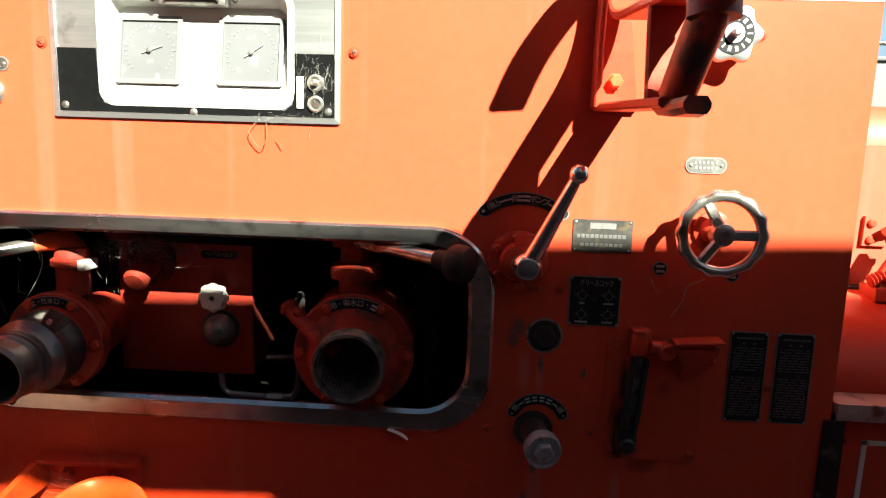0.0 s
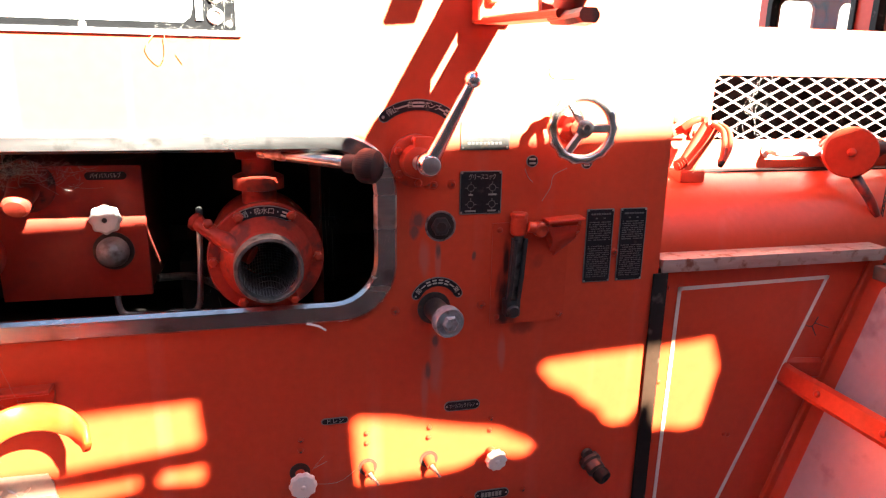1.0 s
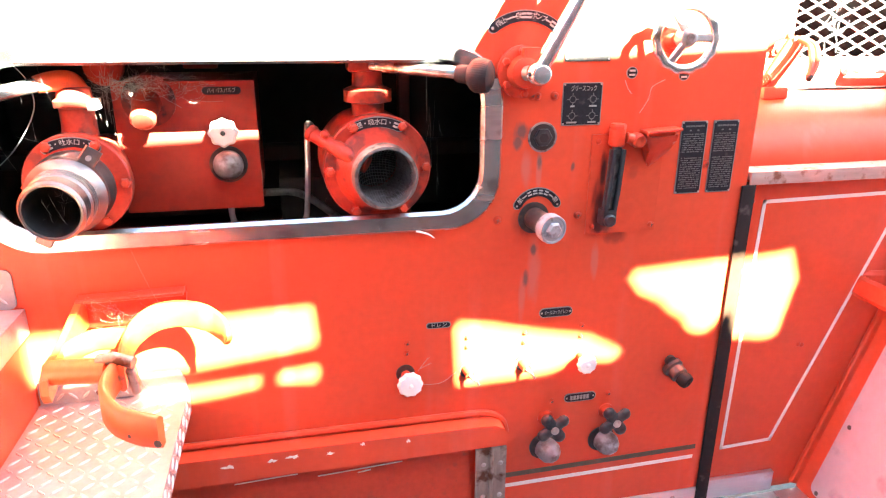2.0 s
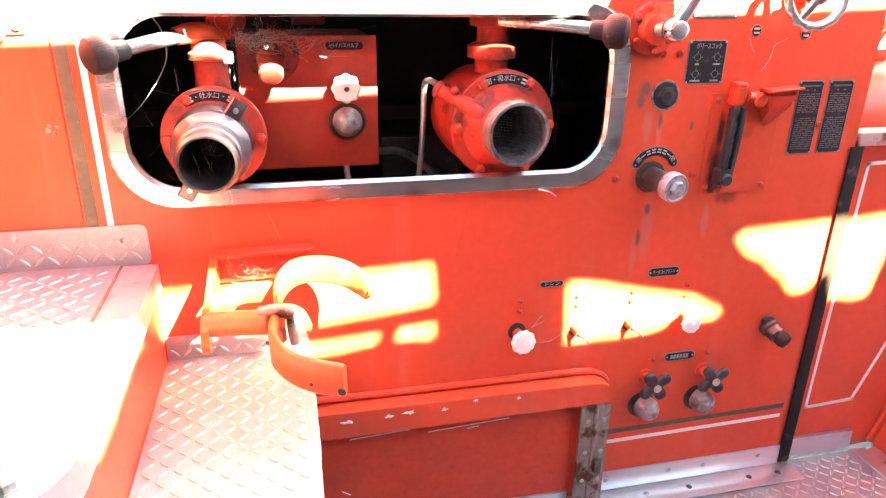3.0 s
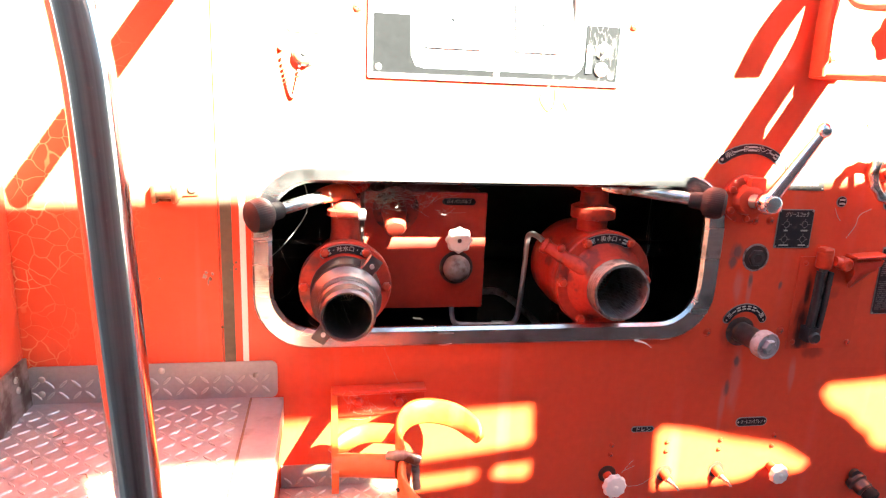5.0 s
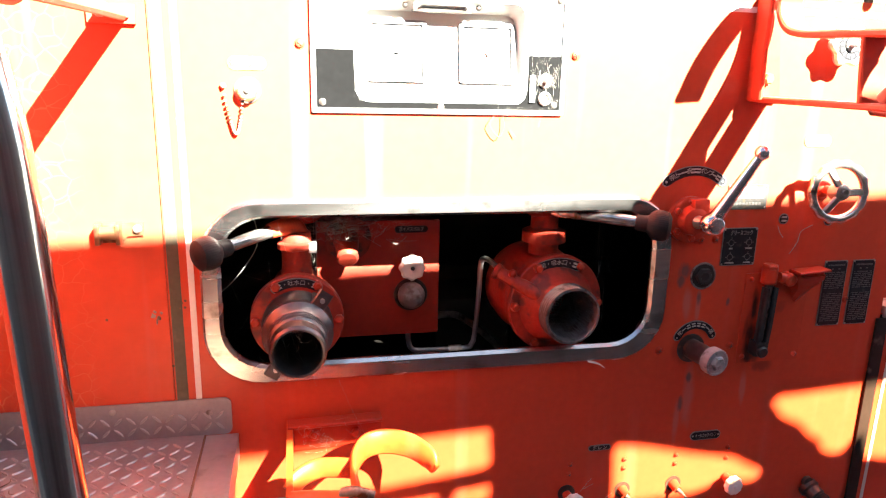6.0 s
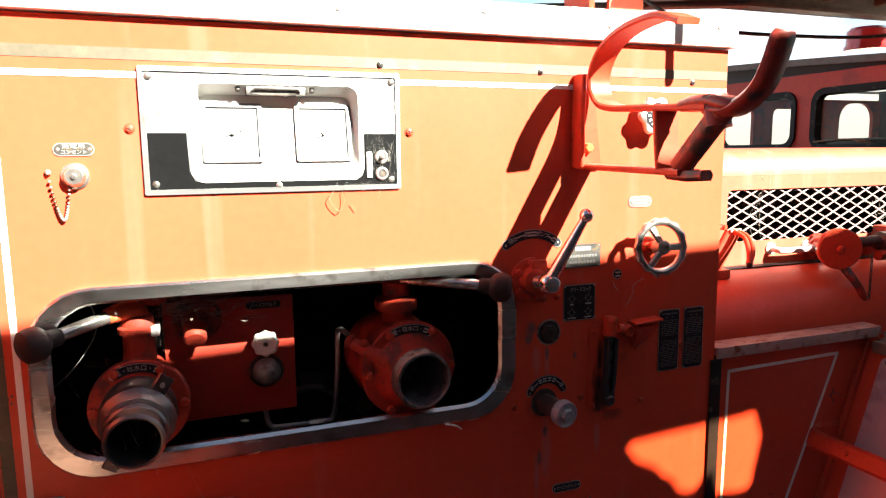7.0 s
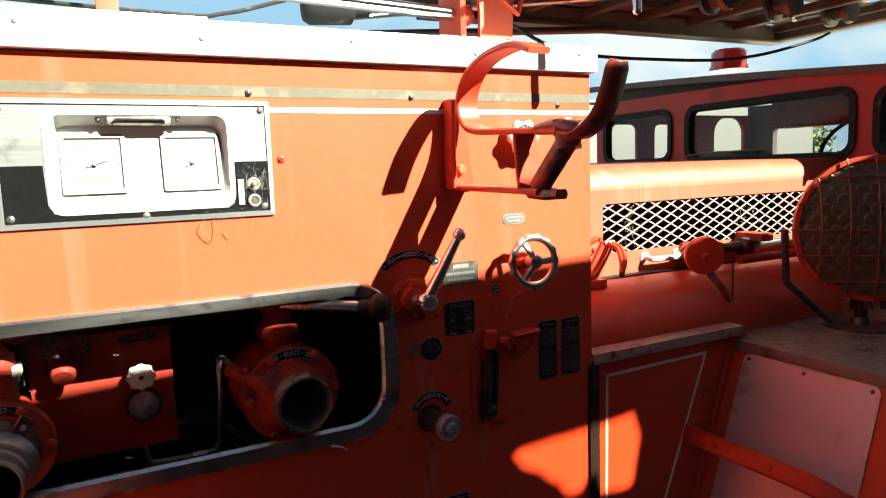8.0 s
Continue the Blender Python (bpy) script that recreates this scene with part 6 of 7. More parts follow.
def star_knob(x, z):
    s = thing("star_knob", (x, 0, z), "black star-shaped valve knob on a short spindle", "knob", "star knobs")
    bm = bmesh.new()
    lathe(bm, (x - 0.006, 0.001, z + 0.006), OUT, [(0.017, 0), (0.017, 0.004), (0.010, 0.006), (0.009, 0.032)], 18)
    part("spindle", bm, red_fitting, s)
    bm = bmesh.new()
    c = Vector((x, -0.036, z))
    lathe(bm, c, OUT, [(0.013, -0.006), (0.015, 0.0), (0.013, 0.008), (0, 0.010)], 20)
    for a in (35, 125, 215, 305):
        d = Vector((math.cos(radians(a)), 0, math.sin(radians(a))))
        flat_bar(bm, [c + OUT * 0.002, c + d * 0.016, c + d * 0.026], OUT.cross(d), 0.026, 0.017, round_off=0.4)
        ball(bm, c + d * 0.026, 0.0135, 16, 0.70, OUT)
    part("grip", bm, star_black, s, smooth=60)
    bm = bmesh.new()
    lathe(bm, c + OUT * 0.009, OUT, [(0.009, 0), (0.009, 0.0025), (0.003, 0.003), (0, 0.003)], 14)
    part("screw", bm, cast_metal, s)
star_knob(0.371, 0.614)
star_knob(0.512, 0.612)

def domed_cap(x, z):
    s = thing("domed_cap", (x, 0, z), "dull metal domed outlet cap in a dark hole", "cap", "domed caps")
    bm = bmesh.new()
    lathe(bm, (x - 0.012, 0.001, z + 0.004), OUT, [(0.031, 0), (0.031, 0.003), (0.0, 0.0031)], 26)
    part("hole", bm, dark_metal, s)
    bm = bmesh.new()
    w = Vector((0.35, -1, -0.10)).normalized()
    lathe(bm, (x - 0.010, 0.0, z + 0.003), w, [(0.024, 0), (0.026, 0.012), (0.025, 0.026), (0.019, 0.036), (0.010, 0.041), (0.008, 0.044), (0, 0.0445)], 26)
    part("dome", bm, dull_zinc, s)
domed_cap(0.376, 0.543)
domed_cap(0.513, 0.543)

# lower locker door ------------------------------------------------------------------
lk = thing("locker_door", (-0.04, 0, 0.315), "red lower locker door with a chipped hood and rusty hinge", "locker door")
bm = bmesh.new()
sheet(bm, [(-0.40, 0.590), (0.264, 0.594), (0.268, 0.602), (0.268, 0.616), (0.260, 0.634), (0.242, 0.643), (0.21, 0.645), (-0.40, 0.647)], -0.044, -0.0005)
bmesh.ops.bevel(bm, geom=[e for e in bm.edges if abs(e.verts[0].co.y + 0.044) < 1e-4 and abs(e.verts[1].co.y + 0.044) < 1e-4 and len(e.link_faces) == 2 and e.calc_face_angle(0) > 0.8], offset=0.014, segments=4, affect="EDGES")
hood = part("hood", bm, red_paint, lk, "rounded red hood")
bm = bmesh.new()
pipe(bm, [(-0.40, -0.005, 0.656), (0.10, -0.005, 0.654), (0.210, -0.005, 0.653), (0.246, -0.005, 0.646), (0.268, -0.005, 0.628), (0.276, -0.005, 0.600)], 0.007, 8, 5)
part("bead", bm, red_paint, lk)
bm = bmesh.new()
sheet(bm, [(-0.345, 0.355), (0.196, 0.355), (0.196, 0.600), (-0.345, 0.600)], -0.018, -0.006)
leaf_ = part("door_leaf", bm, red_fitting, lk, "scratched red door leaf", smooth=0)
for q in ([(-0.28, 0.566), (-0.16, 0.572)], [(-0.12, 0.560), (0.05, 0.569)], [(-0.04, 0.556), (-0.015, 0.559)], [(-0.30, 0.44), (-0.285, 0.43)]):
    line_part("scratch", q, 0.0020, -0.0192, line_white, leaf_)
for x, z, w in ((-0.285, 0.626, 0.016), (-0.205, 0.628, 0.011), (-0.165, 0.631, 0.016), (-0.095, 0.628, 0.009), (-0.03, 0.64, 0.006), (0.06, 0.634, 0.005)):
    bm = bmesh.new()
    sheet(bm, [(x + w * math.cos(a) * (0.7 + 0.3 * math.sin(3 * a + x * 50)), z + 0.0052 * math.sin(a) * (0.6 + 0.4 * math.cos(5 * a + x * 70))) for a in [2 * math.pi * k / 13 for k in range(13)]], -0.0448, -0.0435)
    part("chip", bm, line_white, hood, "bare chip in the paint", smooth=0)
for x0, x1 in ((0.200, 0.230), (0.236, 0.266)):
    bm = bmesh.new()
    box(bm, x0, x1, -0.0475, -0.0405, 0.318, 0.592, 0.001)
    h = part("hinge_leaf", bm, rusty, lk, "rust-stained steel hinge leaf")
    for z in (0.335, 0.40, 0.475, 0.555):
        bm = bmesh.new()
        ball(bm, ((x0 + x1) / 2 + 0.002, -0.0475, z), 0.0055, 10, 0.5, OUT)
        part("screw", bm, cast_metal, h)
bm = bmesh.new()
rod(bm, (0.233, -0.047, 0.318), (0.233, -0.047, 0.593), 0.0055, seg=10)
part("hinge_pin", bm, rusty, lk)
bm = bmesh.new()
box(bm, 0.236, 0.252, -0.062, -0.048, 0.425, 0.455, 0.004)
part("catch", bm, dark_metal, lk)
bm = bmesh.new()
box(bm, -0.345, 0.196, -0.024, -0.004, 0.317, 0.354, 0.002)
part("sill_strip", bm, alu, lk, "dull aluminium sill strip")

# small latch plates on the left panel ---------------------------------------------------
def latch(x, z, label):
    """A bent catch: a flat tab with one screw and a forked jaw that holds a round pin; (x, z) is the jaw's middle."""
    t = thing("latch", (x, 0, z), label, "latch", "latches")
    bm = bmesh.new()
    sheet(bm, [(x - 0.021, z - 0.022), (x + 0.018, z - 0.022), (x + 0.024, z - 0.012), (x + 0.049, z - 0.011), (x + 0.050, z + 0.011), (x - 0.021, z + 0.012)], -0.0045, -0.0005)
    plate = part("plate", bm, catch_metal, t, smooth=0)
    for dx, wide in ((-0.017, 0.008), (0.014, 0.007)):
        bm = bmesh.new()
        box(bm, x + dx - wide / 2, x + dx + wide / 2, -0.026, -0.0045, z - 0.022, z + 0.012, 0.002)
        part("jaw", bm, catch_metal, t)
    bm = bmesh.new()
    rod(bm, (x - 0.015, -0.016, z - 0.004), (x + 0.012, -0.016, z - 0.004), 0.011, seg=16, edge=0.002)
    part("pin", bm, catch_metal, t)
    bm = bmesh.new()
    lathe(bm, (x + 0.040, -0.0045, z), OUT, [(0.0075, 0), (0.007, 0.003), (0.005, 0.0055), (0, 0.006)], 14)
    part("screw", bm, cast_metal, plate)
latch(-0.769, 1.346, "brown bronze catch screwed to the body panel")
gb = thing("grab_bar", (-0.735, 0, 1.680), "orange painted grab bar bolted to the body panel", "grab bar")
bm = bmesh.new()
box(bm, -0.775, -0.705, -0.008, -0.0005, 1.668, 1.697, 0.002)
part("foot", bm, orange_paint, gb)
bm = bmesh.new()
flat_bar(bm, [(-0.735, -0.006, 1.686), (-0.742, -0.12, 1.684), (-0.752, -0.28, 1.680), (-0.760, -0.40, 1.677)], (0.85, 0, -0.5), 0.040, 0.012, smooth=5)
lathe(bm, (-0.757, -0.345, 1.6775), (-0.05, -1, 0), [(0.014, 0), (0.021, 0.006), (0.021, 0.05), (0.014, 0.058)], 14)
part("bar", bm, orange_paint, gb)
for dx in (-0.755, -0.718):
    bm = bmesh.new()
    lathe(bm, (dx, -0.008, 1.684), OUT, [(0.008, 0), (0.008, 0.006), (0.004, 0.008), (0, 0.008)], 6)
    part("bolt", bm, cast_metal, gb, smooth=0)

# ---- pump connections in the opening ----
def bolts(parent, c, way, r, n, a0, size=0.0085, mat=None):
    d, ea, eb = axes(way)
    for k in range(n):
        a = radians(a0 + 360 * k / n)
        q = Vector(c) + (ea * math.cos(a) + eb * math.sin(a)) * r
        bm = bmesh.new()
        lathe(bm, q, d, [(size * 1.15, -0.002), (size * 1.15, 0.002), (size, 0.002), (size, 0.009), (size * 0.6, 0.011), (0, 0.011)], 6)
        part("bolt", bm, mat or red_fitting, parent, smooth=15)

# suction inlet
si = thing("suction_inlet", (0.018, 0.05, 1.175), "red cast suction inlet with a bare threaded mouth and strainer", "inlet")
SA = Vector((0.06, -1, -0.01)).normalized()
SC = Vector((0.0225, 0.024, 1.173))
bm = bmesh.new()
lathe(bm, SC - SA * 0.188, SA, [(0.050, -0.012), (0.076, 0.0), (0.092, 0.03), (0.096, 0.08), (0.090, 0.125), (0.086, 0.150), (0.092, 0.165), (0.094, 0.172)], 44, shut=False)
part("body", bm, red_casting, si)
bm = bmesh.new()
lathe(bm, SC - SA * 0.016, SA, [(0.094, 0), (0.0985, 0.002), (0.0985, 0.016), (0.096, 0.019), (0.078, 0.021), (0.073, 0.026), (0.066, 0.038), (0.058, 0.050), (0.0545, 0.062), (0.0535, 0.075)], 52, shut=False)
part("flange", bm, red_casting, si)
bolts(si, SC + SA * 0.004, SA, 0.0875, 6, 0)
bm = bmesh.new()
prof = [(0.0530, 0.045)] + [(0.0562 - (0.0014 if k % 2 else 0), 0.048 + 0.0035 * k) for k in range(9)] + [(0.0550, 0.0795), (0.0505, 0.0805), (0.0480, 0.076), (0.0475, 0.04), (0.0470, -0.055)]
lathe(bm, SC, SA, prof, 56, shut=False)
part("mouth", bm, gunmetal, si, "bare threaded steel mouth")
bm = bmesh.new()
d, ea, eb = axes(SA)
def bowl(u, v):
    q = (u * u + v * v) / 0.0475 ** 2
    return SC + SA * (0.066 - 0.105 * math.sqrt(max(0.0, 1 - q))) + ea * u + eb * v
for k in range(-9, 10):
    o = k * 0.0049
    half = math.sqrt(0.0475 ** 2 - o * o)
    for swap in (0, 1):
        pts = [half * math.sin(math.pi / 2 * t / 10) for t in range(-10, 11)]
        pipe(bm, [bowl(p, o) if swap else bowl(o, p) for p in pts], 0.00075, 5)
tagged(part("strainer", bm, dull_zinc, si, "wire strainer basket"), kind="stuff")
# near-black disc stands in for the dark down the inlet
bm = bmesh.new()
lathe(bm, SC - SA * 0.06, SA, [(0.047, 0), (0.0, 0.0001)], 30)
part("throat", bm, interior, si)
# small priming cock beside the flange
bm = bmesh.new()
pipe(bm, [(0.000, -0.010, 1.188), (-0.036, 0.008, 1.206), (-0.066, 0.028, 1.222), (-0.090, 0.048, 1.235)], [0.0165, 0.0125], 16, 3)
lathe(bm, (-0.086, 0.046, 1.233), (-0.75, 0.5, 0.40), [(0.012, 0), (0.0155, 0.004), (0.0155, 0.012), (0.009, 0.016)], 14)
ball(bm, (-0.070, 0.020, 1.238), 0.0085, 12)
part("priming_cock", bm, red_casting, si)
# valve head and handle
bm = bmesh.new()
lathe(bm, (0.014, 0.085, 1.262), (0, 0, 1), [(0.030, 0), (0.030, 0.022), (0.044, 0.025), (0.044, 0.046), (0.036, 0.050), (0.028, 0.053), (0.026, 0.10), (0.034, 0.104), (0.034, 0.130), (0, 0.132)], 30)
part("valve_head", bm, red_casting, si)
bm = bmesh.new()
box(bm, -0.022, 0.050, 0.055, 0.115, 1.340, 1.372, 0.006)
part("valve_yoke", bm, red_casting, si)
bm = bmesh.new()
pipe(bm, [(0.020, 0.060, 1.352), (0.075, 0.020, 1.350), (0.170, -0.032, 1.342)], 0.0115, 14)
hs = part("handle_bar", bm, worn_chrome, si, "rust-stained chrome bar")
def black_grip(parent, p, way):
    bm = bmesh.new()
    lathe(bm, p, way, [(0.0120, -0.028), (0.0150, -0.024), (0.0160, -0.006), (0.0245, 0.001), (0.0285, 0.008), (0.0290, 0.021), (0.0262, 0.031), (0.017, 0.037), (0, 0.038)], 176, 44, 0.008)
    return part("grip", bm, bakelite, parent, "black ribbed grip")
black_grip(hs, Vector((0.178, -0.038, 1.341)), (0.86, -0.50, -0.06))

# curved plates on the flanges
p = arc_plate(0.0225, 1.173, 0.0850, 0.0190, 62, 118, "閉・吸水口・#", "curved black suction plate on the red flange", 0.0180)

# discharge outlet
do = thing("discharge_outlet", (-0.475, 0.05, 1.170), "red discharge outlet with a bare claw coupling full of cobweb", "outlet")
DC = Vector((-0.4755, 0.022, 1.170))
DA = Vector((0.0, -1, -0.055)).normalized()
bm = bmesh.new()
FA = Vector((0, -1, 0))
lathe(bm, DC - FA * 0.20, FA, [(0.050, 0), (0.055, 0.08), (0.062, 0.15), (0.075, 0.185), (0.082, 0.19), (0.0835, 0.193), (0.0835, 0.210), (0.081, 0.213), (0.058, 0.216), (0.054, 0.230)], 48, shut=False)
part("flange", bm, red_casting, do)
bolts(do, DC + FA * 0.011, FA, 0.0735, 6, 0)
bm = bmesh.new()
prof = [(0.052, 0.020), (0.0615, 0.024), (0.0625, 0.040), (0.058, 0.048), (0.0565, 0.060), (0.0605, 0.066), (0.0605, 0.078), (0.0535, 0.086), (0.0490, 0.094), (0.0505, 0.097), (0.0505, 0.100), (0.0478, 0.102), (0.0500, 0.105), (0.0500, 0.108), (0.0470, 0.110), (0.0492, 0.113), (0.0490, 0.117), (0.0455, 0.121), (0.0440, 0.140), (0.0465, 0.143), (0.0465, 0.149), (0.0425, 0.154), (0.0392, 0.153), (0.0382, 0.145), (0.0378, -0.018)]
lathe(bm, DC, DA, prof, 56, shut=False)
coup = part("coupling", bm, coupling_metal, do, "bare metal hose coupling")
d, ea, eb = axes(DA)
for a, tip in ((55, 0.030), (238, 0.034)):
    u = ea * -math.cos(radians(a)) + eb * math.sin(radians(a))
    s = DA.cross(u)
    bm = bmesh.new()
    flat_bar(bm, [DC + DA * 0.070 + u * 0.056, DC + DA * 0.074 + u * 0.074, DC + DA * 0.070 + u * (0.058 + tip)], s, 0.026, 0.010, round_off=0.2)
    flat_bar(bm, [DC + DA * 0.068 + u * 0.058, DC + DA * 0.030 + u * 0.062], s, 0.022, 0.008)
    lug = part("claw", bm, coupling_metal, coup, "release claw")
    bm = bmesh.new()
    rod(bm, DC + DA * 0.076 + u * 0.074, DC + DA * 0.083 + u * 0.074, 0.0042, seg=10)
    part("rivet", bm, alu, lug)
# near-black disc stands in for the dark down the outlet
bm = bmesh.new()
lathe(bm, DC - DA * 0.02, DA, [(0.0430, 0), (0.0, 0.0001)], 30)
part("throat", bm, interior, do)
bm = bmesh.new()
lathe(bm, (-0.4745, 0.070, 1.240), (0, 0, 1), [(0.029, 0), (0.027, 0.020), (0.027, 0.048), (0.034, 0.050), (0.034, 0.060), (0.028, 0.064), (0.026, 0.080), (0, 0.090)], 30)
part("valve_head", bm, red_casting, do)
bm = bmesh.new()
pipe(bm, [(-0.470, 0.072, 1.312), (-0.478, 0.066, 1.330), (-0.500, 0.052, 1.332), (-0.520, 0.040, 1.328)], [0.020, 0.014], 16, 4)
part("elbow", bm, chipped_paint, do, "chipped orange elbow")
bm = bmesh.new()
pipe(bm, [(-0.508, 0.046, 1.330), (-0.600, -0.018, 1.311)], 0.0115, 14)
hb = part("handle_bar", bm, worn_chrome, do, "rust-stained chrome bar")
black_grip(hb, Vector((-0.606, -0.024, 1.310)), (-0.80, -0.58, -0.12))
bm = bmesh.new()
box(bm, -0.452, -0.438, 0.045, 0.085, 1.284, 1.302, 0.002)
part("pointer", bm, white_paint, do)
bm = bmesh.new()
lathe(bm, (-0.452, 0.20, 1.345), OUT, [(0.034, 0), (0.034, 0.014), (0.020, 0.020), (0.016, 0.034), (0, 0.036)], 20)
part("rear_cap", bm, red_casting, do)
p = arc_plate(-0.4755, 1.170, 0.0705, 0.0170, 58, 122, "#・吐水口・#", "curved black discharge plate on the red flange", 0.0085)

# bypass valve box
by = thing("bypass_box", (-0.317, 0.30, 1.085), "red sheet-metal bypass valve cover", "valve cover")
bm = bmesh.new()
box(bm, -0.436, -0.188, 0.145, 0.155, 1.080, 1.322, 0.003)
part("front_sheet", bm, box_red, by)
# sides take the red that carries the bay's shade
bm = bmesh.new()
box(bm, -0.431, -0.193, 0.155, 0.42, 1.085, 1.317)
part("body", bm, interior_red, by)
bm = bmesh.new()
sheet(bm, oval(-0.247, 1.3040, 0.068, 0.014), 0.1425, 0.1448)
tag = part("name_strip", bm, plate_black, by, "black name strip")
write_on(tag, "バイパスバルブ", 0.0098, -0.247, 0.1418, 1.3040, letter, wide=0.050)
bm = bmesh.new()
pipe(bm, [(-0.378, 0.146, 1.285), (-0.378, 0.128, 1.278), (-0.379, 0.098, 1.262)], [0.027, 0.020], 20, 3)
lathe(bm, (-0.379, 0.104, 1.265), (0, -0.85, -0.5), [(0.0215, 0), (0.0215, 0.010), (0.017, 0.015), (0, 0.016)], 22)
part("pipe_boss", bm, red_casting, by)
bm = bmesh.new()
lathe(bm, (-0.374, 0.145, 1.288), OUT, [(0.046, 0), (0.046, 0.003), (0.043, 0.0045), (0.026, 0.005)], 32)
ring = part("boss_flange", bm, sooty_fitting, by, "soot-darkened round flange")
for a in (35, 155, 275):
    bm = bmesh.new()
    lathe(bm, (-0.374 + 0.036 * math.cos(radians(a)), 0.141, 1.288 + 0.036 * math.sin(radians(a))), OUT, [(0.0065, 0), (0.0065, 0.004), (0.004, 0.0055), (0, 0.0055)], 6)
    part("bolt", bm, sooty_fitting, ring, smooth=15)
bm = bmesh.new()
lathe(bm, (-0.247, 0.145, 1.167), OUT, [(0.035, 0), (0.035, 0.0015), (0.0, 0.0016)], 28)
part("button_hole", bm, dark_metal, by)
bm = bmesh.new()
lathe(bm, (-0.247, 0.145, 1.167), OUT, [(0.027, 0), (0.028, 0.010), (0.025, 0.022), (0.016, 0.032), (0, 0.036)], 28)
part("domed_button", bm, dull_zinc, by, "dull bronze domed button")
bm = bmesh.new()
rod(bm, (-0.249, 0.146, 1.231), (-0.249, 0.120, 1.231), 0.008, seg=12)
part("knob_stem", bm, cast_metal, by)
bm = bmesh.new()
lathe(bm, (-0.249, 0.126, 1.231), OUT, [(0.020, 0), (0.0255, 0.004), (0.0255, 0.012), (0.021, 0.017), (0.006, 0.018), (0.005, 0.016), (0, 0.016)], 64, 8, 0.06)
part("white_knob", bm, knob_white, by, "white scalloped knob")
bm = bmesh.new()
ball(bm, (-0.249, 0.109, 1.231), 0.0045, 10, 0.6, OUT)
part("knob_screw", bm, dark_metal, by)

# thin bent pipe between the two
tp = thing("drain_pipe", (-0.15, 0.08, 1.09), "thin bent grey drain pipe", "pipe")
bm = bmesh.new()
pipe(bm, [(-0.086, 0.052, 1.236), (-0.090, 0.095, 1.242), (-0.095, 0.130, 1.241), (-0.098, 0.148, 1.226), (-0.100, 0.150, 1.160), (-0.106, 0.150, 1.072), (-0.112, 0.150, 1.048), (-0.128, 0.150, 1.039), (-0.222, 0.150, 1.040), (-0.243, 0.150, 1.045), (-0.250, 0.150, 1.062), (-0.251, 0.152, 1.085)], 0.0058, 10, 5)
part("tube", bm, alu, tp)
bm = bmesh.new()
rod(bm, (-0.135, 0.150, 1.0385), (-0.163, 0.150, 1.0388), 0.0085, seg=6)
part("union_nut", bm, cast_metal, tp, smooth=0)

# ---- hose brackets, pole, lamp and engine-side fittings ----
def swing(pts):
    """The bracket's arms lean towards the front of the truck as they come out."""
    return [(x - 0.070 * y, 0.90 * y, z + 0.016 * max(0.0, z - 1.70) * -y / 0.1 / 0.3) for x, y, z in pts]
hb1 = thing("hose_bracket", (0.40, 0, 1.575), "red cast hose bracket with an open two-pronged cradle", "hose bracket", "hose brackets")
bm = bmesh.new()
sheet(bm, [(0.376, 1.571), (0.440, 1.571), (0.436, 1.600), (0.428, 1.66), (0.420, 1.72), (0.412, 1.760), (0.384, 1.760), (0.376, 1.745)], -0.011, -0.0005)
base = part("wall_plate", bm, red_fitting, hb1)
bmesh_edge = bmesh.new()
flat_bar(bmesh_edge, [(0.380, -0.020, 1.757), (0.378, -0.018, 1.66), (0.378, -0.022, 1.572)], (0, 1, 0), 0.040, 0.010)
part("wall_rib", bmesh_edge, red_fitting, hb1)
for x, z in ((0.405, 1.611),):
    bm = bmesh.new()
    lathe(bm, (x, -0.011, z), OUT, [(0.0125, 0), (0.0125, 0.002), (0.0105, 0.002), (0.0105, 0.010), (0.008, 0.012), (0, 0.012)], 6)
    part("bolt", bm, chipped_paint, base, smooth=15)
bm = bmesh.new()
lathe(bm, (0.397, -0.011, 1.742), OUT, [(0.010, 0), (0.010, 0.006), (0.006, 0.008), (0, 0.008)], 6)
part("bolt", bm, red_fitting, base, smooth=15)
bm = bmesh.new()
flat_bar(bm, swing([(0.401, -0.002, 1.574), (0.402, -0.330, 1.566)]), (1, 0, 0), 0.052, 0.011)
part("lower_arm", bm, red_fitting, hb1)
bm = bmesh.new()
flat_bar(bm, swing([(0.402, -0.275, 1.570), (0.402, -0.268, 1.620), (0.402, -0.262, 1.682)]), (1, 0, 0), 0.050, 0.010, smooth=3)
part("web", bm, red_fitting, hb1)
bm = bmesh.new()
flat_bar(bm, swing([(0.400, -0.318, 1.800), (0.400, -0.250, 1.820), (0.400, -0.150, 1.817), (0.400, -0.085, 1.792), (0.400, -0.056, 1.748), (0.400, -0.072, 1.705), (0.400, -0.120, 1.686), (0.400, -0.230, 1.680), (0.400, -0.390, 1.672)]), (1, 0, 0), 0.050, 0.012, smooth=6)
part("inner_prong", bm, red_fitting, hb1)
bm = bmesh.new()
pipe(bm, swing([(0.402, -0.308, 1.575), (0.402, -0.412, 1.672)]), 0.0195, 20)
part("pivot_tube", bm, worn_red, hb1, "worn pivot tube")
bm = bmesh.new()
flat_bar(bm, swing([(0.402, -0.290, 1.563), (0.402, -0.340, 1.560), (0.402, -0.374, 1.562)]), (1, 0, 0), 0.040, 0.018, round_off=0.35, ends=0.7)
part("end_lug", bm, worn_red, hb1, "dark worn end lug")
bm = bmesh.new()
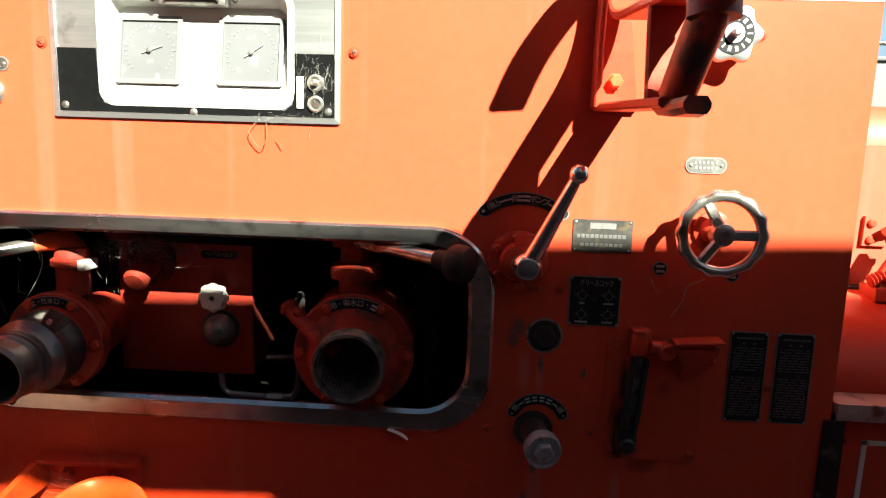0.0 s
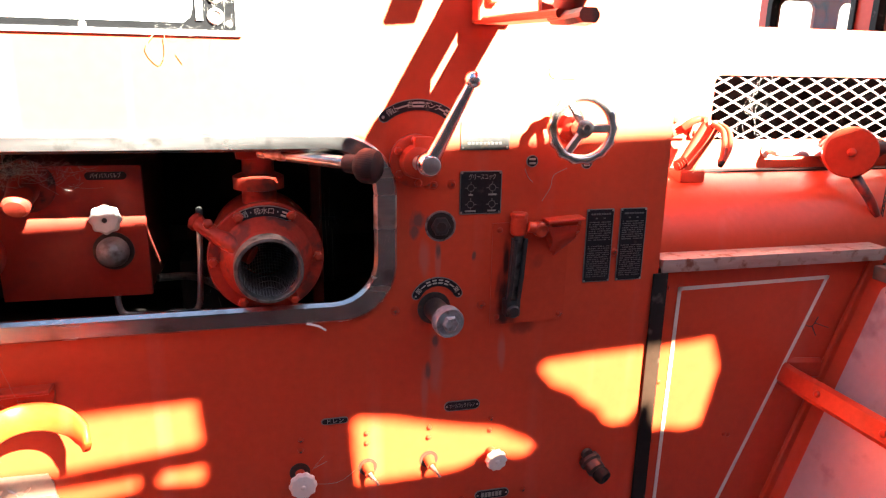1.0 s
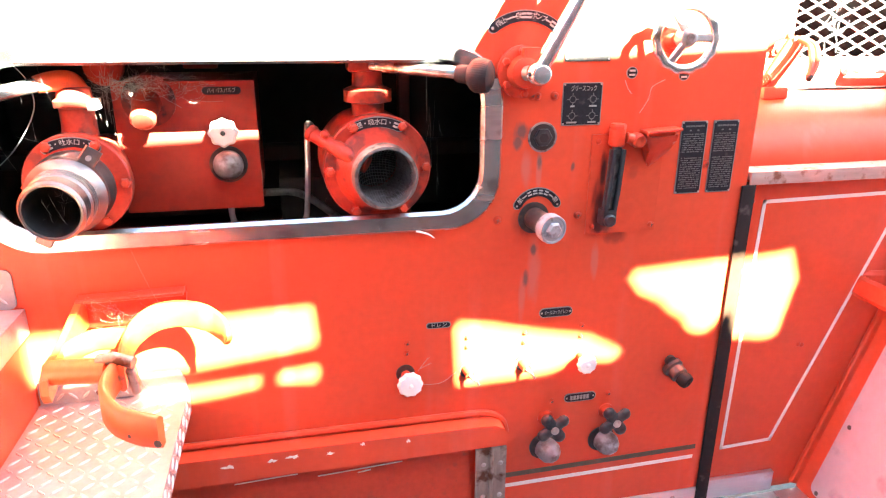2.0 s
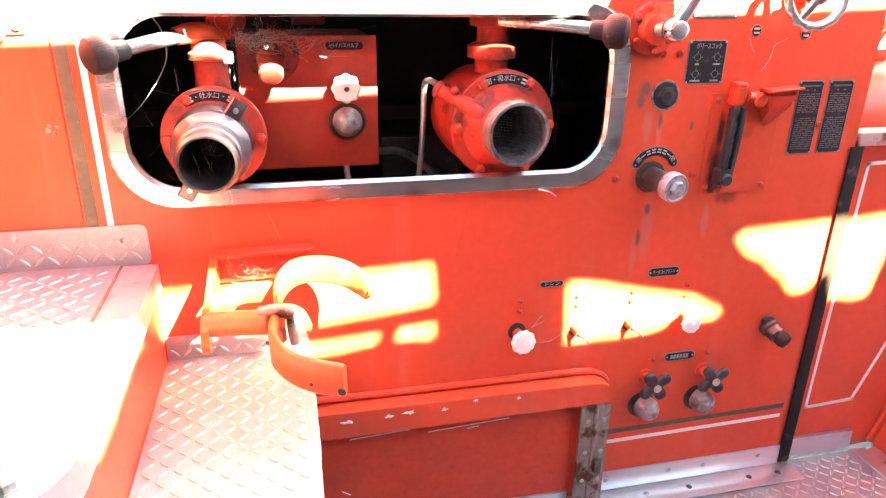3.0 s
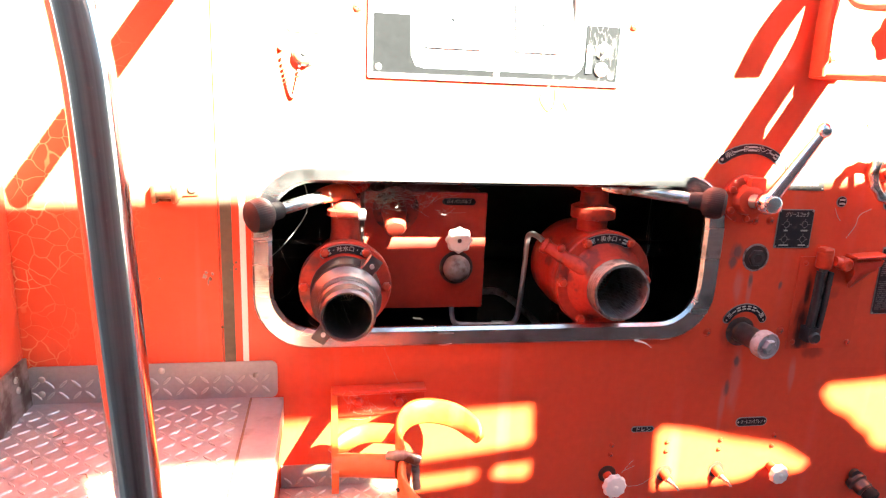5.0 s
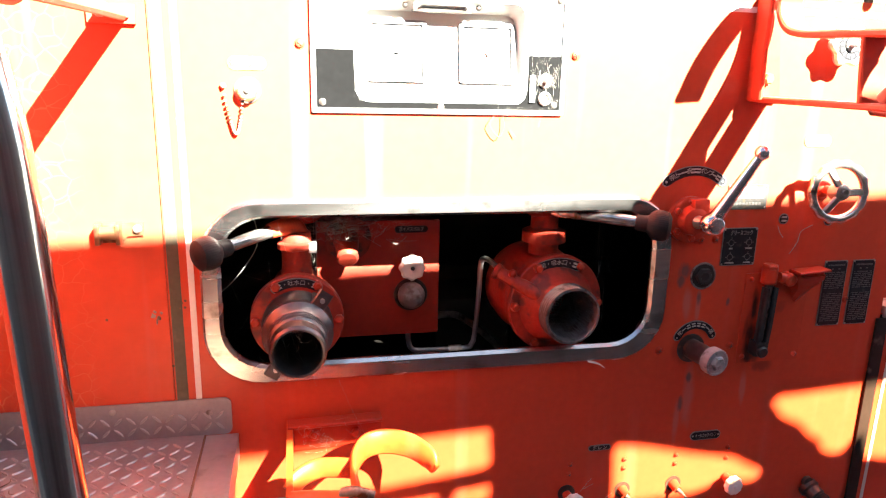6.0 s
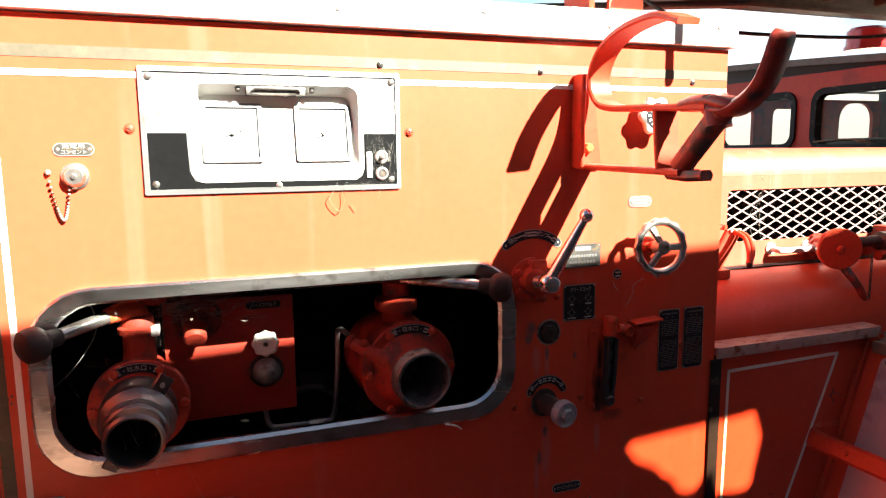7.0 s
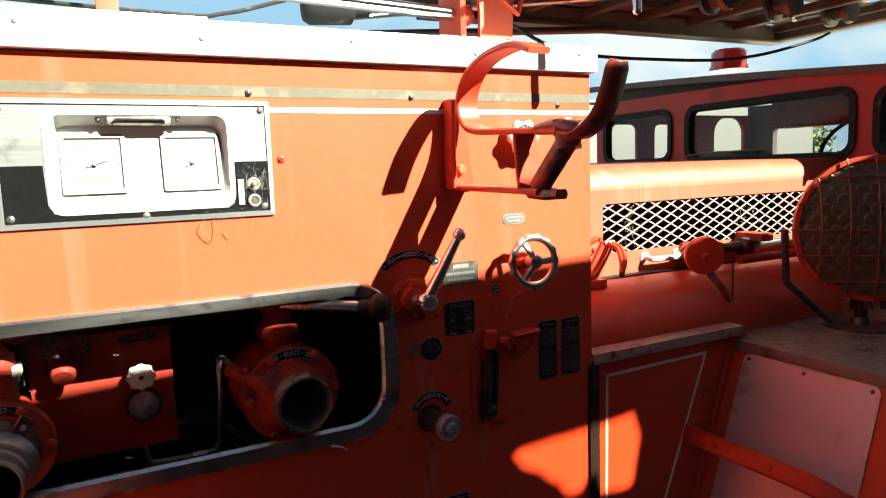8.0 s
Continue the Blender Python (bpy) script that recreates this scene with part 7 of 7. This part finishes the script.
flat_bar(bm, swing([(0.402, -0.375, 1.672), (0.404, -0.420, 1.665), (0.406, -0.455, 1.678), (0.408, -0.482, 1.700), (0.410, -0.498, 1.725), (0.411, -0.507, 1.745), (0.412, -0.513, 1.758)]), (1, 0, 0), 0.050, 0.020, smooth=8, round_off=0.48, ends=0.62)
part("outer_prong", bm, worn_red, hb1, "dark rubbed prong", smooth=70)
bm = bmesh.new()
flat_bar(bm, swing([(0.402, -0.325, 1.677), (0.402, -0.360, 1.682), (0.403, -0.400, 1.680), (0.404, -0.432, 1.670)]), (1, 0, 0), 0.056, 0.020, smooth=3, round_off=0.4, ends=0.8)
flat_bar(bm, swing([(0.402, -0.385, 1.690), (0.402, -0.398, 1.640)]), (1, 0, 0), 0.050, 0.030, round_off=0.4)
part("pivot_boss", bm, worn_red, hb1, "black worn clevis", smooth=60)

hb2 = thing("hose_bracket", (-0.43, 0, 0.92), "sun-bleached orange hose bracket with a curved two-pronged cradle", "hose bracket", "hose brackets")
bm = bmesh.new()
sheet(bm, [(-0.500, 0.921), (-0.338, 0.926), (-0.330, 0.934), (-0.326, 0.972), (-0.332, 0.979), (-0.492, 0.977), (-0.500, 0.970)], -0.009, -0.0005)
b2 = part("wall_plate", bm, red_fitting, hb2)
for x in (-0.452, -0.376):
    bm = bmesh.new()
    lathe(bm, (x, -0.009, 0.950), OUT, [(0.0115, 0), (0.0115, 0.002), (0.009, 0.003), (0.009, 0.009), (0.006, 0.011), (0, 0.011)], 6)
    part("bolt", bm, red_fitting, b2, smooth=15)
bm = bmesh.new()
flat_bar(bm, [(-0.499, -0.016, 0.977), (-0.328, -0.016, 0.980)], (0, 1, 0), 0.032, 0.007)
part("top_flange", bm, red_fitting, hb2)
bm = bmesh.new()
sheet(bm, [(-0.002, 0.980), (-0.034, 0.976), (-0.100, 0.962), (-0.160, 0.952), (-0.206, 0.954), (-0.226, 0.940), (-0.232, 0.918), (-0.226, 0.904), (-0.210, 0.908), (-0.165, 0.920), (-0.080, 0.928), (-0.002, 0.926)], -0.501, -0.490, place=lambda u, v, w: Vector((w, u, v)))
bmesh.ops.bevel(bm, geom=[e for e in bm.edges if e.is_manifold and e.calc_face_angle(0) > 1.2], offset=0.003, segments=2, affect="EDGES")
part("side_arm", bm, chipped_paint, hb2)
bm = bmesh.new()
flat_bar(bm, [(-0.495, -0.150, 0.926), (-0.480, -0.138, 0.942), (-0.450, -0.130, 0.952), (-0.420, -0.138, 0.956), (-0.390, -0.150, 0.958)], (0, 0.25, 1), 0.034, 0.010, smooth=5, round_off=0.35)
part("web", bm, chipped_paint, hb2, smooth=60)
bm = bmesh.new()
pipe(bm, [(-0.492, -0.204, 0.940), (-0.470, -0.210, 0.943), (-0.400, -0.240, 0.954)], 0.0185, 20)
part("pivot_tube", bm, chipped_paint, hb2, "chipped orange pivot tube", smooth=60)
bm = bmesh.new()
flat_bar(bm, [(-0.386, -0.250, 0.944), (-0.392, -0.190, 0.953), (-0.388, -0.135, 0.960), (-0.365, -0.096, 0.966), (-0.328, -0.086, 0.967), (-0.288, -0.098, 0.962), (-0.260, -0.122, 0.951), (-0.248, -0.142, 0.936)], (0, 0.12, 1), 0.046, 0.010, smooth=8, round_off=0.4, ends=0.45)
part("inner_prong", bm, chipped_paint, hb2, smooth=60)
bm = bmesh.new()
flat_bar(bm, [(-0.390, -0.236, 0.950), (-0.398, -0.272, 0.946), (-0.394, -0.312, 0.943), (-0.374, -0.350, 0.941), (-0.345, -0.376, 0.940), (-0.310, -0.396, 0.942)], (0, 0.10, 1), 0.048, 0.012, smooth=8, round_off=0.4, ends=0.9)
part("outer_prong", bm, chipped_paint, hb2, smooth=60)
bm = bmesh.new()
flat_bar(bm, [(-0.410, -0.228, 0.966), (-0.392, -0.240, 0.972), (-0.368, -0.244, 0.964)], (0.4, -0.6, 0.3), 0.034, 0.016, round_off=0.35)
flat_bar(bm, [(-0.374, -0.244, 0.956), (-0.370, -0.240, 0.918)], (0, 1, 0), 0.020, 0.012, round_off=0.3)
part("pivot_block", bm, rusty, hb2, "bare rusty pivot block", smooth=60)
for p, r in (((-0.315, -0.4005, 0.928), 0.006), ((-0.352, -0.3795, 0.930), 0.003), ((-0.405, -0.2945, 0.950), 0.004)):
    bm = bmesh.new()
    ball(bm, p, r, 8, 0.35, (-0.5, -1, 0))
    part("chip", bm, dark_metal, hb2, "bare dark chip in the paint")

# grab pole ---------------------------------------------------------------------------
gp2 = thing("grab_pole", (-0.677, -0.568, STEP), "tall chrome grab pole on a yellow-zinc flange", "grab pole")
px, py = -0.677, -0.568
bm = bmesh.new()
outline = [(px + 0.055 * math.cos(a) * (1 if abs(math.sin(a)) < 0.7 else 0.98), py + 0.036 * math.sin(a)) for a in [2 * math.pi * k / 28 for k in range(28)]]
sheet(bm, outline, STEP - 0.0005, STEP + 0.006, place=flat)
bmesh.ops.rotate(bm, cent=(px, py, STEP), matrix=Matrix.Rotation(radians(8), 3, "Z"), verts=bm.verts)
fl = part("flange", bm, zinc_gold, gp2, "yellow-zinc oval flange")
for s in (-1, 1):
    bm = bmesh.new()
    lathe(bm, (px + 0.041 * s, py + 0.0057 * s, STEP + 0.006), (0, 0, 1), [(0.0145, 0), (0.0145, 0.002), (0.0115, 0.002), (0.0115, 0.010), (0.009, 0.012), (0, 0.0125)], 6)
    part("bolt", bm, cast_metal, fl, smooth=15)
bm = bmesh.new()
lathe(bm, (px, py, STEP + 0.006), (0, 0, 1), [(0.031, 0), (0.031, 0.004), (0.027, 0.008), (0.0265, 0.050), (0.0285, 0.054), (0.0285, 0.066), (0.024, 0.074), (0.0215, 0.076)], 32)
part("collar", bm, chrome, gp2)
bm = bmesh.new()
pipe(bm, [(px - 0.002, py, STEP + 0.07), (px - 0.012, py, 1.30), (px - 0.018, py, 1.48), (px - 0.023, py, 1.55), (px - 0.037, py + 0.002, 1.62), (px - 0.074, py + 0.006, 1.685), (px - 0.15, py + 0.012, 1.72), (px - 0.37, py + 0.02, 1.73)], 0.0205, 28, 6)
part("pole", bm, chrome, gp2)

# search lamp on the platform -----------------------------------------------------------
sl = thing("search_lamp", (1.72, -0.17, PLATFORM), "large caged search lamp with a hammered lens", "search lamp")
LC, LW = Vector((1.69, -0.140, 1.400)), Vector((-0.62, -0.78, 0.05)).normalized()
d, ea, eb = axes(LW)
LR = 0.205
bm = bmesh.new()
lathe(bm, LC - LW * 0.16, LW, [(0.03, 0), (0.10, 0.02), (0.165, 0.075), (LR, 0.145), (LR + 0.006, 0.15), (LR + 0.006, 0.172), (LR - 0.006, 0.175), (LR - 0.006, 0.165)], 48)
part("shell", bm, red_fitting, sl)
bm = bmesh.new()
lathe(bm, LC, LW, [(LR - 0.004, 0), (LR * 0.8, 0.016), (LR * 0.45, 0.030), (LR * 0.15, 0.036), (0, 0.037)], 48)
part("lens", bm, reflector, sl, "hammered brownish lens")
bm = bmesh.new()
for i in range(-7, 8):
    for j in range(-8, 9):
        u, v = (i + 0.5 * (j % 2)) * 0.033, j * 0.0285
        rr = math.hypot(u, v)
        if rr < LR - 0.018:
            ball(bm, LC + ea * u + eb * v + LW * (0.037 * (1 - (rr / LR) ** 2) - 0.002), 0.0190, 14, 0.24, LW)
tagged(part("lens_relief", bm, reflector, sl), kind="stuff")
for k in (-2, -1, 0, 1, 2):
    o = k * 0.075
    half = math.sqrt(LR ** 2 - o ** 2)
    for along, side in ((ea, eb), (eb, ea)):
        bm = bmesh.new()
        pipe(bm, [LC + side * o + along * (half * t) + LW * (0.025 + 0.035 * (1 - t * t)) for t in (-1.06, -0.6, -0.2, 0.2, 0.6, 1.06)], 0.0026, 6)
        part("cage_wire", bm, worn_red, sl)
bm = bmesh.new()
for s in (-1, 1):
    pipe(bm, [LC + ea * (LR + 0.02) * s - LW * 0.03, LC + ea * (LR + 0.012) * s - LW * 0.03 - Vector((0, 0, 0.16)), LC + ea * 0.07 * s - LW * 0.05 - Vector((0, 0, 0.296))], 0.011, 10)
pipe(bm, [LC + ea * 0.08 - LW * 0.05 - Vector((0, 0, 0.296)), LC - ea * 0.08 - LW * 0.05 - Vector((0, 0, 0.296))], 0.011, 10)
part("yoke", bm, dark_metal, sl)
bm = bmesh.new()
c = LC - LW * 0.05
lathe(bm, (c.x, c.y, PLATFORM), (0, 0, 1), [(0.10, 0), (0.10, 0.006), (0.03, 0.010), (0.025, 0.03), (0, 0.032)], 24)
lathe(bm, (c.x, c.y, PLATFORM + 0.03), (0, 0, 1), [(0.018, 0), (0.018, 0.06), (0, 0.061)], 16)
part("stand", bm, dark_metal, sl)
bm = bmesh.new()
for k in range(3):
    q = LC - eb * (LR + 0.004) + ea * (0.05 * (k - 1)) - LW * 0.02
    box(bm, q.x - 0.012, q.x + 0.012, q.y - 0.012, q.y + 0.012, q.z - 0.028, q.z + 0.004, 0.003)
part("lug", bm, dark_metal, sl)
bm = bmesh.new()
pipe(bm, [LC - ea * 0.13 + eb * 0.155, LC - ea * 0.145 + eb * 0.205 + LW * 0.03, LC - ea * 0.105 + eb * 0.225 + LW * 0.05], 0.003, 6)
part("wire_clip", bm, cast_metal, sl)

# red cap disc and fittings along the engine cover -----------------------------------------
dc = thing("capped_outlet", (1.33, 0.257, 1.325), "red capped outlet with a round disc cover and chain", "outlet")
bm = bmesh.new()
lathe(bm, (1.318, 0.142, 1.330), (-0.50, -0.86, 0.02), [(0.040, 0), (0.056, 0.004), (0.0575, 0.012), (0.0575, 0.024), (0.054, 0.028), (0.010, 0.029), (0.008, 0.034), (0.004, 0.036), (0, 0.036)], 44)
disc = part("disc", bm, red_fitting, dc, "faded red disc")
bm = bmesh.new()
rod(bm, (1.322, 0.150, 1.328), (1.376, 0.262, 1.322), 0.026, 0.026, 20)
lathe(bm, (1.366, 0.235, 1.322), (0.3, 0.9, 0), [(0.036, 0), (0.036, 0.02), (0.026, 0.022)], 20)
part("stub", bm, red_casting, dc)
bm = bmesh.new()
pipe(bm, [(1.345, 0.160, 1.298), (1.336, 0.115, 1.262), (1.350, 0.090, 1.225), (1.370, 0.086, 1.190)], [0.013, 0.009], 12, 5)
part("strap", bm, worn_red, dc)
bm = bmesh.new()
for k in range(15):
    c = Vector((1.386, 0.086, 1.318 - 0.0092 * k))
    ring = [c + Vector((0.0035 * math.cos(a) * (1 if k % 2 else 0.2), 0.0035 * math.cos(a) * (0.2 if k % 2 else 1), 0.0068 * math.sin(a))) for a in [2 * math.pi * j / 10 for j in range(11)]]
    pipe(bm, ring, 0.0013, 5)
part("chain", bm, dark_metal, dc, "rusty link chain")
nz = thing("nozzle_pipe", (1.6, 0.20, 1.32), "stowed branch pipe with a dark metal nozzle", "nozzle")
bm = bmesh.new()
lathe(bm, (1.42, 0.205, 1.330), (1, 0, 0), [(0.016, 0), (0.024, 0.005), (0.024, 0.045), (0.017, 0.05), (0.017, 0.14), (0.028, 0.145), (0.028, 0.18), (0.018, 0.185)], 20)
part("coupling", bm, dark_metal, nz)
bm = bmesh.new()
rod(bm, (1.595, 0.205, 1.330), (2.0, 0.205, 1.330), 0.017, seg=16)
part("tube", bm, worn_chrome, nz)
bm = bmesh.new()
rod(bm, (1.52, 0.17, 1.292), (2.0, 0.17, 1.292), 0.014, seg=14)
part("lower_tube", bm, red_casting, nz)
bm = bmesh.new()
box(bm, 1.60, 1.655, 0.15, 0.255, 1.345, 1.372, 0.005)
part("clamp", bm, red_casting, nz)

wh = thing("lid_handle", (1.27, 0.257, 1.328), "chipped white painted lid handle", "handle")
bm = bmesh.new()
pipe(bm, [(1.195, 0.257, 1.322), (1.197, 0.230, 1.320), (1.212, 0.222, 1.318), (1.316, 0.222, 1.318), (1.331, 0.230, 1.320), (1.333, 0.257, 1.322)], 0.0085, 12, 4)
part("bow", bm, white_paint, wh)
for x in (1.195, 1.333):
    bm = bmesh.new()
    lathe(bm, (x, 0.257, 1.322), OUT, [(0.017, 0), (0.017, 0.004), (0.010, 0.007), (0, 0.007)], 16)
    part("foot", bm, white_paint, wh)

ct = thing("toggle_clamp", (0.945, 0.20, 1.265), "orange toggle clamp holding down the engine cover", "clamp")
bm = bmesh.new()
sheet(bm, [(0.920, 1.352), (0.966, 1.352), (0.972, 1.366), (0.978, 1.352), (1.000, 1.353), (1.002, 1.404), (0.921, 1.406)], 0.249, 0.2565)
plate = part("wall_plate", bm, orange_paint, ct)
for x, z in ((0.933, 1.394), (0.933, 1.363), (0.990, 1.364)):
    bm = bmesh.new()
    lathe(bm, (x, 0.249, z), OUT, [(0.0075, 0), (0.0075, 0.004), (0.005, 0.006), (0, 0.006)], 10)
    part("bolt", bm, red_fitting, plate)
bm = bmesh.new()
flat_bar(bm, [(0.950, 0.238, 1.378), (0.964, 0.226, 1.392), (0.978, 0.222, 1.398)], (0.3, 0.9, -0.3), 0.022, 0.016, smooth=3, round_off=0.4)
rod(bm, (0.982, 0.236, 1.398), (0.990, 0.214, 1.396), 0.008, seg=14)
part("catch", bm, red_fitting, ct, smooth=60)
bm = bmesh.new()
flat_bar(bm, [(0.934, 0.196, 1.286), (0.952, 0.190, 1.326), (0.980, 0.180, 1.386)], (0.85, -0.40, -0.35), 0.040, 0.020, smooth=4, round_off=0.4)
part("body", bm, orange_paint, ct, smooth=60)
for dx in (-0.006, 0.008):
    bm = bmesh.new()
    flat_bar(bm, [(0.982 + dx, 0.178, 1.392), (0.986 + dx, 0.138, 1.378), (0.968 + dx, 0.102, 1.348), (0.945 + dx * 0.3, 0.080, 1.318)], (1, 0, 0.3), 0.011, 0.013, smooth=5, round_off=0.3)
    part("bail", bm, red_fitting, ct, smooth=60)
bm = bmesh.new()
rod(bm, (0.968, 0.176, 1.390), (1.000, 0.174, 1.392), 0.006, seg=12)
part("pin", bm, cast_metal, ct)
bm = bmesh.new()
rod(bm, (0.950, 0.086, 1.322), (0.938, 0.074, 1.312), 0.0085, 0.006, 12, 0.002)
part("tip", bm, rubber, ct, "black rubber tip")
bm = bmesh.new()
box(bm, 0.912, 0.974, 0.172, 0.228, 1.262, 1.288, 0.004)
part("foot", bm, orange_paint, ct)
bm = bmesh.new()
for k in range(4):
    lathe(bm, (0.908 + 0.006 * k, 0.188, 1.296 + 0.003 * k), (1, 0, 0.4), [(0.010, 0), (0.013, 0.0022), (0.010, 0.0044)], 16)
part("spring", bm, red_casting, ct)
bm = bmesh.new()
lathe(bm, (0.800, 0.255, 1.425), OUT, [(0.012, 0), (0.012, 0.006), (0, 0.009)], 12)
solid("cover_bolt", bm, red_fitting, "red bolt on the engine cover", "bolt")
bm = bmesh.new()
box(bm, 0.80, 2.23, 0.225, 0.256, 1.268, 1.2785, 0.002)
solid("rubber_seal", bm, rubber, "black rubber seal under the engine cover", "seal")
bm = bmesh.new()
flat_bar(bm, [(2.06, 0.66, 1.634), (2.08, 0.74, 1.645), (2.10, 0.92, 1.638)], (1, 0, 0), 0.05, 0.006, smooth=3, ends=0.3)
solid("dry_leaf", bm, straw, "curled dry leaf on the engine cover", "leaf")

# bar across the wheel arch and the small red lever on the floor ---------------------------
rb = thing("foot_rail", on_arch(0.0, 0.64), "red painted bar across the wheel arch", "rail")
bm = bmesh.new()
a, b = on_arch(0.020, 0.66, 0.105), on_arch(-0.34, 0.66, 0.105)
flat_bar(bm, [on_arch(0.022, 0.70, 0.020), on_arch(0.022, 0.68, 0.085), a, a.lerp(b, 0.4), b, on_arch(-0.42, 0.64, 0.080), on_arch(-0.46, 0.62, 0.004)], SLOPE, 0.050, 0.018, smooth=4, round_off=0.45)
part("bar", bm, red_fitting, rb)
for t in (0.3, 0.75):
    bm = bmesh.new()
    ball(bm, a.lerp(b, t) + NORM * 0.010, 0.008, 12, 0.5, NORM)
    part("bolt", bm, red_fitting, rb)
fl2 = thing("floor_lever", (0.33, -0.19, FLOOR), "small red lever standing on the running board", "lever")
bm = bmesh.new()
flat_bar(bm, [(0.352, -0.180, FLOOR), (0.348, -0.185, 0.37), (0.345, -0.188, 0.412)], (1, 0, 0.1), 0.036, 0.022, smooth=4, round_off=0.48, ends=0.6)
part("blade", bm, red_fitting, fl2, smooth=70)
bm = bmesh.new()
box(bm, 0.325, 0.378, -0.20, -0.16, FLOOR, FLOOR + 0.010, 0.003)
part("foot", bm, dark_metal, fl2)

# ---- cobwebs, dead stalks and paint flakes ----
def threads(name, label, lines, r=0.0005, mat=None):
    bm = bmesh.new()
    for pts in lines:
        pipe(bm, pts, r, 4, 3)
    return tagged(solid(name, bm, mat or silk, label, "cobweb"), kind="stuff")

def web(centre, size, n, seed, depth=0.02):
    rnd = random.Random(seed)
    out = []
    for _ in range(n):
        a = Vector((centre[0] + rnd.gauss(0, size[0]), centre[1] + rnd.gauss(0, depth), centre[2] + rnd.gauss(0, size[1])))
        b = a + Vector((rnd.gauss(0, size[0]) * 0.6, rnd.gauss(0, depth) * 0.4, rnd.gauss(0, size[1]) * 0.8))
        m = (a + b) / 2 - Vector((0, 0, abs(rnd.gauss(0, 0.006))))
        out.append([a, m, b])
    return out

threads("cobweb", "tangled cobweb over the gauge panel's corner", web((-0.035, -0.008, 1.597), (0.014, 0.022), 70, 1, 0.002) + web((-0.085, -0.007, 1.548), (0.026, 0.004), 26, 2, 0.0015), 0.00010)
threads("cobweb", "dusty cobweb strands above the bypass box", web((-0.36, 0.12, 1.325), (0.045, 0.012), 150, 3) + web((-0.415, 0.11, 1.318), (0.022, 0.010), 90, 31) + web((-0.437, 0.12, 1.27), (0.004, 0.05), 14, 32), 0.00024)
threads("cobweb", "cobweb inside the discharge mouth", web((-0.480, -0.085, 1.158), (0.022, 0.026), 26, 4, 0.012), 0.00016)
threads("cobweb", "thin cobweb threads in the dark of the bay", web((0.14, 0.06, 1.20), (0.018, 0.07), 9, 5) + web((-0.55, 0.05, 1.20), (0.03, 0.09), 9, 6) + web((-0.06, 0.02, 1.13), (0.05, 0.04), 6, 7), 0.00016)
threads("cobweb", "cobweb on the mesh vent", web((1.13, 0.255, 1.44), (0.03, 0.035), 22, 8, 0.003) + web((1.62, 0.255, 1.42), (0.05, 0.035), 20, 18, 0.003), 0.00022)
threads("cobweb", "long cobweb thread down to the hose bracket",
        [[(-0.405, -0.012, 1.058), (-0.385, -0.03, 1.01), (-0.362, -0.05, 0.965)], [(-0.47, -0.045, 0.965), (-0.468, -0.05, 0.985), (-0.455, -0.05, 0.978)]] + web((-0.44, -0.045, 0.966), (0.030, 0.012), 30, 9, 0.006), 0.00014)
threads("dry_stalk", "dry stalk hanging under the gauge panel",
        [[(-0.125, -0.006, 1.538), (-0.135, -0.010, 1.522), (-0.118, -0.010, 1.500), (-0.108, -0.010, 1.515), (-0.110, -0.006, 1.537)], [(-0.095, -0.004, 1.512), (-0.085, -0.006, 1.500)]], 0.0007, straw)
threads("dry_stalk", "pale thread and stalk below the round mark plate",
        [[(0.480, -0.004, 1.325), (0.486, -0.006, 1.310), (0.496, -0.004, 1.300)], [(0.56, -0.006, 1.325), (0.535, -0.006, 1.312), (0.53, -0.006, 1.29), (0.515, -0.005, 1.265)]], 0.0006, silk)
threads("dry_stalk", "dry tuft by the drain knob", [[(0.085, -0.02, 0.775), (0.10, -0.02, 0.795), (0.108, -0.02, 0.803)], [(0.09, -0.02, 0.78), (0.112, -0.02, 0.79)], [(0.07, -0.015, 0.745), (0.13, -0.008, 0.735), (0.165, -0.006, 0.755)]], 0.0004, silk)
threads("dry_stalk", "dead twig caught on the white outline", [[(1.185, 0.012, 0.985), (1.165, 0.004, 0.968), (1.15, 0.006, 0.97)], [(1.165, 0.004, 0.968), (1.178, 0.004, 0.945)], [(1.17, 0.004, 0.975), (1.20, -0.004, 0.965)]], 0.0012, dark_metal)
bm = bmesh.new()
flat_bar(bm, [(0.085, -0.010, 1.060), (0.105, -0.016, 1.056), (0.118, -0.016, 1.047)], (0, 1, 0), 0.010, 0.0012, smooth=3, ends=0.4)
solid("paint_flake", bm, line_white, "curled flake hanging from the trim", "flake")
rnd = random.Random(21)
for k in range(11):
    x, y = rnd.uniform(-0.98, -0.68), rnd.uniform(-0.50, -0.04)
    a, r = rnd.uniform(0, 6.28), rnd.uniform(0.006, 0.016)
    bm = bmesh.new()
    pipe(bm, [(x, y, STEP + 0.0022), (x + r * math.cos(a), y + r * math.sin(a), STEP + 0.0034), (x + 1.7 * r * math.cos(a + 0.5), y + 1.7 * r * math.sin(a + 0.5), STEP + 0.0022)], [0.0008, 0.0004], 5, 3)
    solid("twig", bm, seam_brown, "dry brown twig lying on the tread plate", "litter", "litter on the steps")
for x, z in ((-0.669, 1.214), (-0.663, 1.218), (-0.664, 1.206), (-0.672, 1.205), (-0.690, 1.10), (-0.79, 1.19)):
    bm = bmesh.new()
    ball(bm, (x, -0.0004, z), 0.0024, 8, 0.25, OUT)
    solid("rust_pit", bm, seam_brown, "brown rust pit in the red paint", "rust spot", "rust pits")
